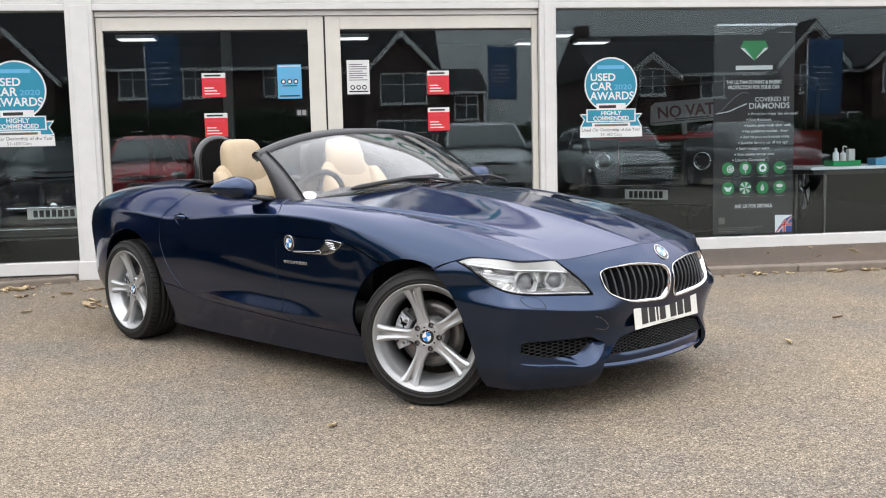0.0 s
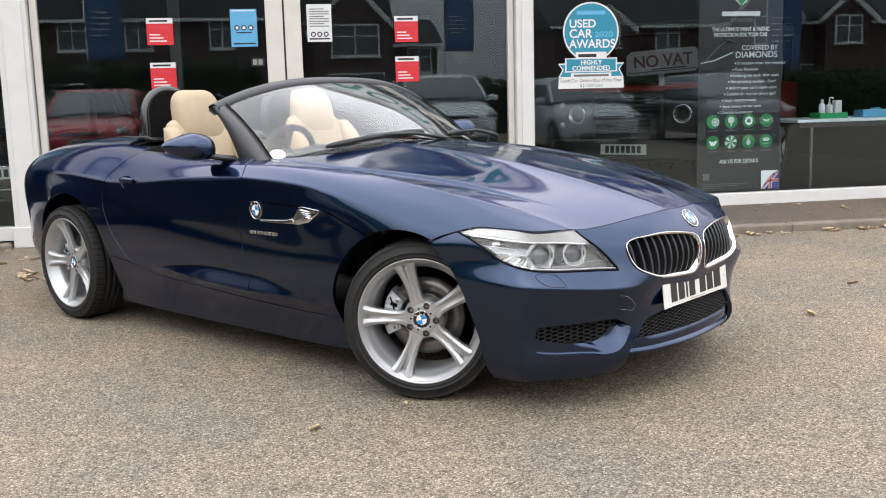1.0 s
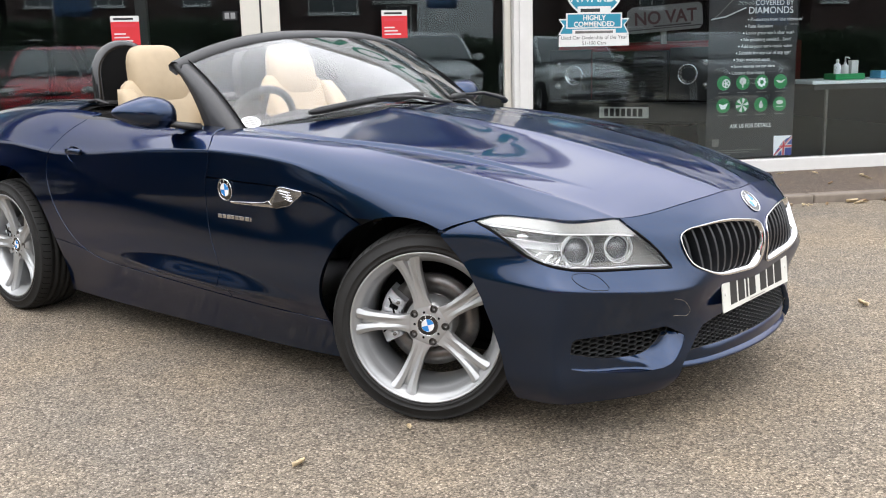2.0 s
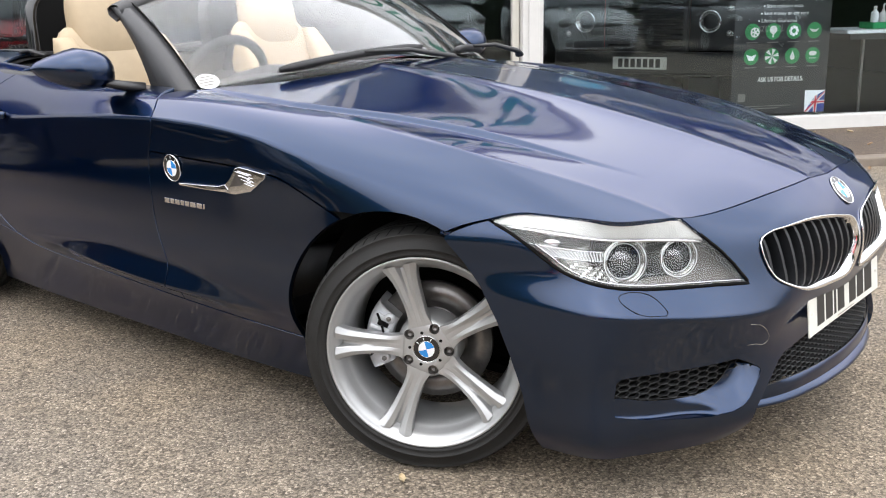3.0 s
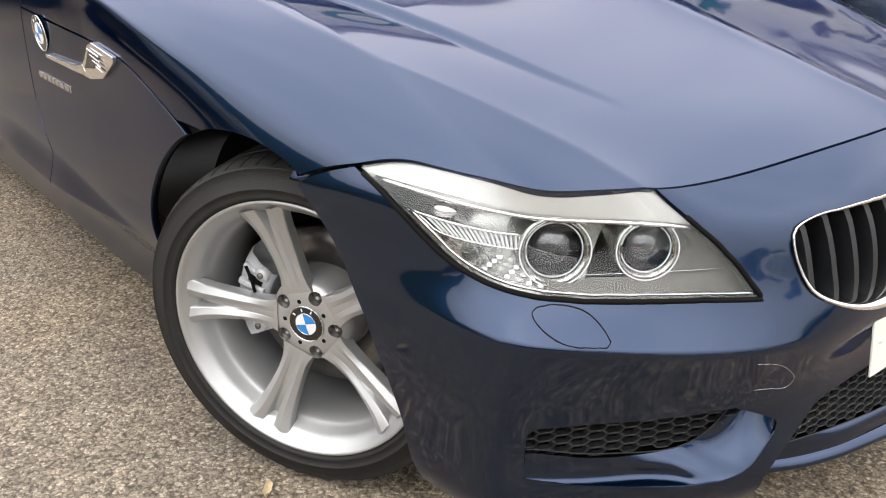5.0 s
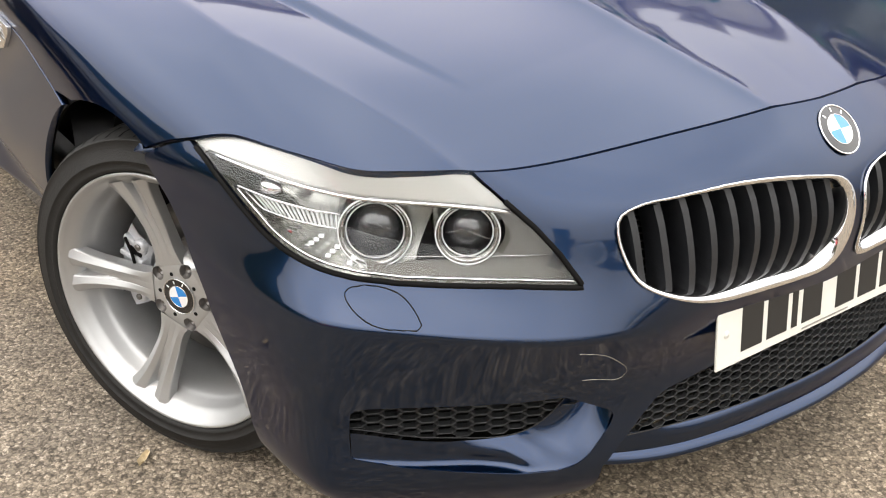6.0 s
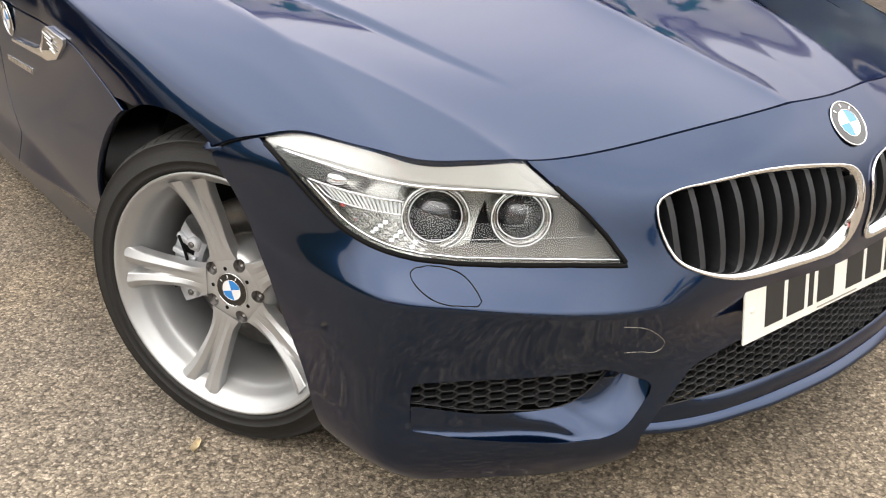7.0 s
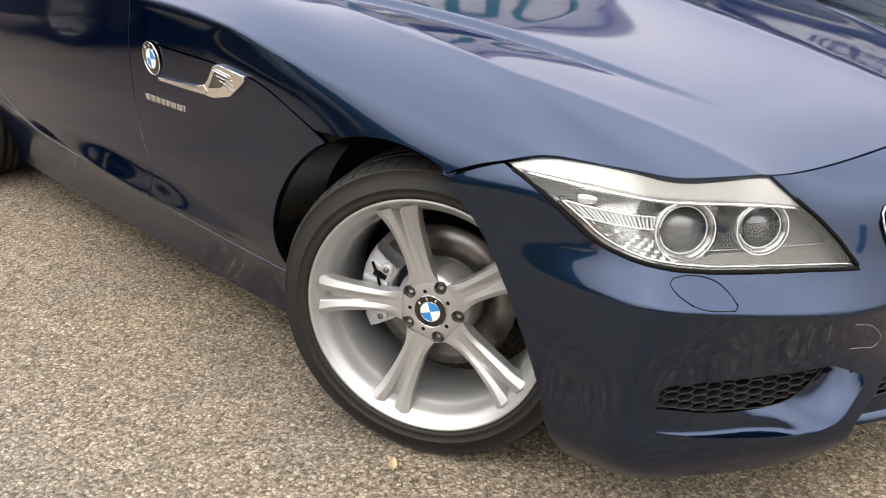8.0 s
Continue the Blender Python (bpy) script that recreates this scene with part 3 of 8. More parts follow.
def body_sheet(qx, qs):
    """The skin of the right side, from the centre line over the wing to the sill, at stations qx and girth steps qs (0 to 8)."""
    col = {k: spline(LX, v, qx) for k, v in dict(mz=MID_Z, cy=CREST_Y, cz=CREST_Z, by=BELT_Y, bz=BELT_Z, fy=FLANK_Y, fz=FLANK_Z, ly=LOW_Y, lz=LOW_Z, sy=SILL_Y, sz=SILL_Z, ey=BASE_Y, ez=BASE_Z).items()}
    rows = []
    for i, x in enumerate(qx):
        g = {k: v[i] for k, v in col.items()}
        my = g["cy"] * 0.5
        mz = g["cz"] + (g["mz"] - g["cz"]) * 0.72
        pts = [(-my, mz), (0, g["mz"]), (my, mz), (g["cy"], g["cz"]), (0.5 * (g["cy"] + g["by"]) + 0.016, 0.5 * (g["cz"] + g["bz"]) + 0.014), (g["by"], g["bz"]), (g["fy"], g["fz"]), (g["ly"], g["lz"]), (g["sy"], g["sz"]), (g["ey"], g["ez"])]
        p = np.array(pts)
        d = np.concatenate([[0], np.cumsum(np.linalg.norm(np.diff(p, axis=0), axis=1))])
        knots = d[1:]
        s = np.interp(qs, np.arange(9), knots)
        q = spline(d, p, s)
        # a hard shoulder line along the belt
        hard = np.where((s <= d[5])[:, None], spline(d[:6], p[:6], np.minimum(s, d[5])), spline(d[5:], p[5:], np.maximum(s, d[5])))
        q = q + (hard - q) * 0.9 * min(max((x + 3.0) / 0.5, 0), 1) * min(max((-0.25 - x) / 0.35, 0), 1)
        rows.append(np.column_stack([np.full(len(q), x), q]))
    p = np.array(rows)
    x, y, z = p[..., 0], p[..., 1], p[..., 2]
    # bonnet relief: shoulders above two long creases that die out towards the nose, and a fine ridge near the middle
    step = lambda t: np.clip(t, 0, 1) ** 2 * (3 - 2 * np.clip(t, 0, 1))
    on = step((x + 1.0) / 0.3)
    valley = np.interp(x, [-0.9, -0.55, -0.4, -0.26, -0.11, 0.03, 0.156, 0.276, 0.386], [0.715, 0.695, 0.658, 0.622, 0.596, 0.574, 0.546, 0.516, 0.483])
    sharp = np.clip((0.41 - x) / 0.42, 0, 1) * on
    across = np.clip((y - 0.165) / (valley - 0.165), 0, 1)
    z = z + (0.012 * sharp * step((valley + 0.002 - y) / 0.018) - 0.026 * on * step((0.55 - x) / 0.3) * across * (1 - across)) * (z > 0.6)
    # the panels fall to the crease from the ridge and rise again to the wing's crest
    outer_side = np.clip(1 - (y - valley) / np.maximum(0.70 - valley, 0.06), 0, 1)
    z = z - 0.017 * on * step((0.56 - x) / 0.4) * np.where(y < valley, across, outer_side) * (z > 0.6)
    ridge = np.interp(x, [-0.6, 0.29, 0.425, 0.53, 0.65], [0.185, 0.172, 0.157, 0.139, 0.102])
    z = z + 0.0058 * on * step((0.72 - x) / 0.14) * np.exp(-np.abs(np.abs(y) - ridge) / 0.030) * (z > 0.6)
    crest = np.interp(x, [-0.6, -0.1, 0.106, 0.293, 0.437, 0.533], [0.74, 0.72, 0.692, 0.639, 0.598, 0.578])
    z = z + 0.0055 * on * step((0.60 - x) / 0.1) * step((x + 0.5) / 0.4) * np.exp(-np.abs(y - crest) / 0.035) * (z > 0.6)
    # flank creases: a hard shoulder line and the lip low on the door
    belt = np.interp(x, LX, BELT_Z)
    low = np.interp(x, LX, LOW_Z)
    y = y + 0.004 * step((x + 3.1) / 0.4) * step((0.0 - x) / 0.4) * np.exp(-np.abs(z - belt) / 0.018) * (y > 0.6)
    leaf = step((x + 1.80) / 0.70) * step((-0.44 - x) / 0.45)
    rise = np.where(z > low, np.clip(1 - (z - low) / (0.014 + 0.060 * leaf), 0, 1) ** 1.3, np.clip(1 - (low - z) / 0.034, 0, 1))
    y = y + 0.040 * leaf * rise * (y > 0.6) * (z < 0.6)
    p = np.stack([x, -y, z], -1)
    return p


skin = body_sheet(np.linspace(-3.38, 0.74, 230), np.concatenate([np.linspace(0, 5, 69)[:-1], np.linspace(5, 5.45, 8)[:-1], np.linspace(5.45, 6, 24)[:-1], np.linspace(6, 7.999, 29)]))
SKIN = grid_mesh(skin)
# the same skin in finer steps, for the bonnet's creases
fine = body_sheet(np.linspace(-1.16, 0.74, 240), np.concatenate([np.linspace(0, 1, 34)[:-1], np.linspace(1, 2, 64)[:-1], np.linspace(2, 5, 60)]))
FINE = grid_mesh(fine)


def skin_height(px, py):
    """Height of the skin over the plan, for the front edge of the bonnet."""
    at = float(np.clip(np.interp(px, fine[:, 0, 0], np.arange(len(fine))), 0, len(fine) - 1.001))
    row = fine[int(at)] + (fine[int(at) + 1] - fine[int(at)]) * (at - int(at))
    j = int(np.argmax(-row[:, 1] >= py)) if (-row[:, 1] >= py).any() else int(np.argmax(-row[:, 1]))
    if j == 0:
        return float(row[0, 2])
    a, b = row[j - 1], row[j]
    t = (py + a[1]) / max(a[1] - b[1], 1e-9)
    return float(a[2] + (b[2] - a[2]) * min(max(t, 0.0), 1.0))


def arch(cx, cz, r):
    return lambda x, y, z: np.hypot(x - cx, z - cz) - r


# shut lines
NOSE_EDGE = smooth_line([(0.655, -0.06), (0.654, 0.03), (0.649, 0.10), (0.635, 0.22), (0.612, 0.334), (0.566, 0.501), (0.533, 0.580), (0.497, 0.638), (0.459, 0.685), (0.407, 0.717), (0.354, 0.743), (0.312, 0.760), (0.268, 0.778), (0.214, 0.808), (0.178, 0.824), (0.098, 0.854)], 110)
EDGE_TEST = np.concatenate([NOSE_EDGE, [(0.085, 0.90), (0.075, 1.3)]])
WING_LINE = smooth_line([(-1.10, 0.730), (-0.938, 0.727), (-0.69, 0.720), (-0.49, 0.714), (-0.39, 0.701), (-0.30, 0.669), (-0.208, 0.632), (-0.15, 0.605)], 60)
DOOR_FRONT = smooth_line([(-0.905, 0.24), (-0.90, 0.306), (-0.894, 0.387), (-0.926, 0.505), (-0.947, 0.654), (-0.943, 0.728), (-0.925, 0.82), (-0.985, 0.885), (-1.10, 0.93)], 60)
DOOR_REAR = smooth_line([(-1.84, 0.98), (-1.90, 0.915), (-1.975, 0.850), (-2.05, 0.772), (-2.08, 0.691), (-2.047, 0.559), (-1.979, 0.457), (-1.903, 0.384), (-1.80, 0.338), (-1.66, 0.318), (-1.36, 0.303), (-0.97, 0.284), (-0.70, 0.274), (-0.44, 0.270), (-0.30, 0.269)], 120)
QUARTER_LINE = [(-2.40, 0.40), (-2.20, 0.392), (-1.96, 0.372), (-1.85, 0.352)]
GAP = 0.0024


def nose_side(x, y):
    """Positive behind the bonnet's front edge."""
    return poly_side(EDGE_TEST, x, np.abs(y))


def cowl_x(y):
    return -0.70 - 0.02 * np.abs(y) - 0.62 * np.clip(np.abs(y) - 0.25, 0, 1) ** 1.6




wing_up = lambda x, y, z: poly_side(WING_LINE, x, z)
door_fwd = lambda x, y, z: -poly_side(DOOR_FRONT, x, z)
rear_of = lambda x, y, z: -poly_side(DOOR_REAR, x, z)
outer = lambda x, y, z: np.abs(y) - 0.755


# front bumper: level lines from the middle (first) round to the wheel arch (last)
BA = [0.0, 0.22, 0.42, 0.60, 0.80, 1.0]
LIP_X, LIP_Y, LIP_Z = [0.690, 0.666, 0.616, 0.500, 0.385, 0.05], [0, 0.25, 0.455, 0.652, 0.742, 0.785], [0.172, 0.164, 0.126, 0.124, 0.126, 0.142]
SPL_X, SPL_Y, SPL_Z = [0.724, 0.704, 0.666, 0.510, 0.405, 0.05], [0, 0.25, 0.450, 0.692, 0.783, 0.805], [0.206, 0.205, 0.190, 0.184, 0.184, 0.19]
INT_X, INT_Y, INT_Z = [0.722, 0.706, 0.652, 0.500, 0.400, 0.05], [0, 0.25, 0.470, 0.712, 0.795, 0.830], [0.285, 0.285, 0.285, 0.280, 0.280, 0.29]
PAN_X, PAN_Y, PAN_Z = [0.716, 0.706, 0.660, 0.520, 0.400, 0.05], [0, 0.25, 0.475, 0.710, 0.805, 0.848], [0.370, 0.370, 0.370, 0.370, 0.380, 0.40]
FOL_X, FOL_Y, FOL_Z = [0.742, 0.730, 0.688, 0.556, 0.413, 0.05], [0, 0.25, 0.489, 0.702, 0.801, 0.858], [0.465, 0.460, 0.453, 0.474, 0.487, 0.51]
CHK_X, CHK_Y, CHK_Z = [0.750, 0.726, 0.656, 0.510, 0.337, 0.06], [0, 0.25, 0.467, 0.691, 0.797, 0.862], [0.545, 0.545, 0.530, 0.525, 0.565, 0.57]
BRW_X, BRW_Y, BRW_Z = [0.712, 0.692, 0.622, 0.468, 0.292, 0.07], [0, 0.25, 0.470, 0.685, 0.804, 0.860], [0.632, 0.630, 0.610, 0.608, 0.632, 0.60]
TOP_XY = [(0.655, 0.0), (0.630, 0.25), (0.572, 0.485), (0.440, 0.698), (0.262, 0.781), (0.096, 0.855)]


def bumper_sheet():
    qa = np.linspace(0, 1, 150)
    top = [(x, y, skin_height(x, y)) for x, y in TOP_XY]
    levels = []
    for lx, ly, lz in ((LIP_X, LIP_Y, LIP_Z), (SPL_X, SPL_Y, SPL_Z), (INT_X, INT_Y, INT_Z), (PAN_X, PAN_Y, PAN_Z), (FOL_X, FOL_Y, FOL_Z), (CHK_X, CHK_Y, CHK_Z), (BRW_X, BRW_Y, BRW_Z), tuple(zip(*top))):
        p = np.column_stack([lx, ly, lz])
        back = p[1:4][::-1] * np.array([1, -1, 1])
        full = np.concatenate([back, p])
        key = np.concatenate([-np.array(BA[1:4])[::-1], BA])
        levels.append(spline(key, full, qa))
    # the top edge follows the bonnet's front edge
    lv = np.array(levels)
    edge = spline(np.linspace(0, 1, len(NOSE_EDGE)), NOSE_EDGE, np.linspace(0, 1, 600))
    for i in range(len(qa)):
        x, y = lv[-1, i, 0], lv[-1, i, 1]
        k = int(np.argmin(np.hypot(edge[:, 0] - x, edge[:, 1] - y)))
        ex, ey = edge[k]
        lv[-1, i] = (ex + 0.0026, max(ey, 0.0), skin_height(ex, max(ey, 0.0)))
    for _ in range(6):
        lv[-1, 1:-1, 2] = 0.25 * lv[-1, :-2, 2] + 0.5 * lv[-1, 1:-1, 2] + 0.25 * lv[-1, 2:, 2]
    rows = []
    qs = np.linspace(0, 1, 100)
    for i in range(len(qa)):
        p = lv[:, i]
        d = np.concatenate([[0], np.cumsum(np.linalg.norm(np.diff(p, axis=0), axis=1))])
        at = np.interp(qs, np.linspace(0, 1, len(d)), d)
        soft = spline(d, p, at)
        # a hard fold below the lamp, dying out towards the grille and the wheel
        hard = np.where((at <= d[4])[:, None], spline(d[:5], p[:5], np.minimum(at, d[4])), spline(d[4:], p[4:], np.maximum(at, d[4])))
        y = p[4, 1]
        k = min(max((y - 0.37) / 0.08, 0), 1) * min(max((0.86 - y) / 0.07, 0), 1)
        rows.append(soft + (hard - soft) * k)
    p = np.array(rows)
    p[0, :, 1] = 0
    p = p[:, ::-1]
    p[..., 1] *= -1
    return p


nose = bumper_sheet()
NOSE = grid_mesh(nose)
if NOSE[0][:, 3].mean() < 0:
    NOSE = (np.concatenate([NOSE[0][:, :3], -NOSE[0][:, 3:]], 1), [f[::-1] for f in NOSE[1]])
if SKIN[0][:, 5].mean() < 0:
    SKIN = (np.concatenate([SKIN[0][:, :3], -SKIN[0][:, 3:]], 1), [f[::-1] for f in SKIN[1]])
if FINE[0][:, 5].mean() < 0:
    FINE = (np.concatenate([FINE[0][:, :3], -FINE[0][:, 3:]], 1), [f[::-1] for f in FINE[1]])
for msh in (SKIN, FINE, NOSE):
    mid = np.abs(msh[0][:, 1]) < 1e-6
    msh[0][mid, 4] = 0

KIDNEY = smooth_line([(0.415, 0.583), (0.409, 0.600), (0.390, 0.610), (0.335, 0.617), (0.245, 0.6205), (0.150, 0.615), (0.065, 0.603), (0.032, 0.593), (0.018, 0.578), (0.014, 0.555), (0.016, 0.515), (0.022, 0.478), (0.036, 0.459), (0.070, 0.4525), (0.155, 0.457), (0.25, 0.4645), (0.325, 0.4805), (0.372, 0.499), (0.398, 0.517), (0.410, 0.545)], 90, True)
LAMP_OUTLINE = smooth_line([(0.812, 0.664), (0.807, 0.626), (0.794, 0.591), (0.779, 0.562), (0.754, 0.542), (0.713, 0.530)], 20).tolist() + [(0.667, 0.525), (0.542, 0.521), (0.468, 0.516), (0.474, 0.530), (0.488, 0.560), (0.510, 0.594), (0.536, 0.626), (0.567, 0.664), (0.575, 0.74), (0.815, 0.74)]
SIDE_INTAKE = np.array([(0.7345, 0.324), (0.727, 0.332), (0.671, 0.3335), (0.603, 0.334), (0.533, 0.336), (0.479, 0.340), (0.450, 0.326), (0.412, 0.306), (0.406, 0.298), (0.409, 0.285), (0.425, 0.262), (0.436, 0.247), (0.447, 0.233), (0.462, 0.2215), (0.486, 0.2135), (0.530, 0.210), (0.600, 0.216), (0.670, 0.225), (0.704, 0.234), (0.7335, 0.243), (0.7345, 0.285)])
MID_INTAKE = np.array([(0.0, 0.340), (0.16, 0.336), (0.25, 0.327), (0.318, 0.318), (0.338, 0.308), (0.369, 0.278), (0.403, 0.241), (0.424, 0.212), (0.430, 0.100), (-0.430, 0.100), (-0.424, 0.212), (-0.403, 0.241), (-0.369, 0.278), (-0.338, 0.308), (-0.318, 0.318), (-0.25, 0.327), (-0.16, 0.336)])
in_kidney = lambda x, y, z: inside(KIDNEY, np.abs(y), z)
in_lamp = lambda x, y, z: inside(LAMP_OUTLINE, np.abs(y), z)
in_side = lambda x, y, z: inside(SIDE_INTAKE, np.abs(y), z)
in_mid = lambda x, y, z: inside(MID_INTAKE, y, z)
arch_f, arch_r = arch(*ARCH_F), arch(*ARCH_R)
no = lambda f, g=0.0: (lambda x, y, z: -f(x, y, z) - g)
shrink = lambda f, g: (lambda x, y, z: f(x, y, z) - g)


def both(name, mesh, mat, parent, label="", depth=0.012, skip=None):
    """A panel on the right and its mirror image on the left."""
    a = flanged(mesh, depth, skip)
    return sheet(name, a, mat, parent, label), sheet(name, mirrored(a), mat, parent, label)


def whole(name, half, mat, parent, label="", depth=0.012):
    """A panel that crosses the middle, from its right half."""
    a = flanged(half, depth, lambda v: abs(v[1]) < 1e-5)
    return sheet(name, joined(a, mirrored(a)), mat, parent, label)


# bonnet: a clamshell down to the wing line
bonnet_half = cuts(FINE, lambda x, y, z: x + 1.15, lambda x, y, z: z - 0.56, lambda x, y, z: nose_side(x, y) - GAP, lambda x, y, z: x - cowl_x(y), lambda x, y, z: np.maximum(wing_up(x, y, z) - GAP, x + 0.16), lambda x, y, z: np.maximum(door_fwd(x, y, z) - GAP, 0.70 - np.abs(y)), arch_f)
bonnet = whole("bonnet", bonnet_half, PAINT, car)
LOW_LINE = QUARTER_LINE[:-1] + [tuple(p) for p in DOOR_REAR if p[0] > -1.86 and p[1] < 0.36]
low_up = lambda x, y, z: poly_side(LOW_LINE, x, z)
both("front_wing", cuts(SKIN, lambda x, y, z: x + 1.1, lambda x, y, z: 0.0 - x, lambda x, y, z: 0.80 - z, no(wing_up, GAP), shrink(door_fwd, GAP), shrink(low_up, GAP), arch_f), PAINT, car)
doors = both("door", cuts(SKIN, lambda x, y, z: x + 2.2, lambda x, y, z: -0.3 - x, lambda x, y, z: poly_side(DOOR_REAR, x, z) - GAP, no(door_fwd, GAP), outer), PAINT, car)
both("side_sill", cuts(SKIN, lambda x, y, z: x + 2.45, lambda x, y, z: 0.1 - x, lambda x, y, z: 0.5 - z, no(low_up, GAP), arch_f, arch_r), PAINT, car)
DECK = 0.60
quarter = cuts(SKIN, lambda x, y, z: -1.5 - x, shrink(rear_of, GAP), lambda x, y, z: np.maximum(low_up(x, y, z) - GAP, -2.3 - x), arch_r, lambda x, y, z: np.where(x > -2.12, np.abs(y) - 0.72, np.abs(y) - DECK - GAP))
both("rear_quarter", quarter, PAINT, car)
whole("boot_lid", cuts(SKIN, lambda x, y, z: DECK - GAP - np.abs(y), lambda x, y, z: -2.60 - x), PAINT, car)
whole("roof_cover", cuts(SKIN, lambda x, y, z: DECK - GAP - np.abs(y), lambda x, y, z: x + 2.596, lambda x, y, z: -2.10 - x), FRAME_GREY, car, "dark grey cover over the stowed roof")
# tail: closes the body behind
tail = skin[0]
ring = np.concatenate([tail[::-1], (tail * np.array([1, -1, 1]))[1:]])
rear = ring + np.array([-0.06, 0, 0])
rear[:, 1] *= 0.94
rear[:, 2] = 0.5 + (rear[:, 2] - 0.5) * 0.9
n = len(ring)
tv = np.concatenate([ring, rear])
link_mesh("rear_bumper", tv, [(i, i + 1, n + i + 1, n + i) for i in range(n - 1)] + [tuple(range(n, 2 * n))], PAINT, car)

# bumper with its openings
wheel_edge = lambda x, y, z: x - np.interp(z, [0.10, 0.17, 0.265, 0.365, 0.44, 0.512, 0.565, 0.612, 0.66], [0.318, 0.310, 0.297, 0.270, 0.243, 0.203, 0.157, 0.112, 0.108])
bump_half = cuts(NOSE, wheel_edge, no(in_kidney, 0.0), no(in_lamp, 0.0015), no(in_side), no(in_mid))
bumper = whole("front_bumper", bump_half, PAINT, car, depth=0.018)
# added dark shell: the shade behind gaps and openings, which need something there
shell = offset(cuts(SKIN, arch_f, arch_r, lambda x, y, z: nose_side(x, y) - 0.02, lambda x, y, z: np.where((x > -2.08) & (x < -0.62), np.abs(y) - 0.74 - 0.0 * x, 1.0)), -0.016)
sheet("gap_shade_shell", joined(shell, mirrored(shell)), SHADE, car)

# wheel housings
for cx, cz, r in (ARCH_F, ARCH_R):
    for side in (1, -1):
        v, f = lathe([(r + 0.004, 0.10), (r - 0.004, 0.36), (0.02, 0.37)], 40, radians(2), radians(178))
        v = [(a + cx, side * (-0.868 + b), c + cz) for a, b, c in v]
        link_mesh("wheel_liner", v, f, SHADE, car)
# floor pan
part("floor_pan", box(-2.75, -0.45, -0.72, 0.72, 0.14, 0.17), SHADE, car)
part("front_undertray", prism([(-0.44, -0.5), (0.28, -0.5), (0.56, -0.36), (0.62, 0.0), (0.56, 0.36), (0.28, 0.5), (-0.44, 0.5)], 0.155, 0.18, "xy"), SHADE, car)
part("bulkhead", box(-0.5, 0.50, -0.46, 0.46, 0.18, 0.66), SHADE, car)

# ---- wheels ----
STEER = 27.8


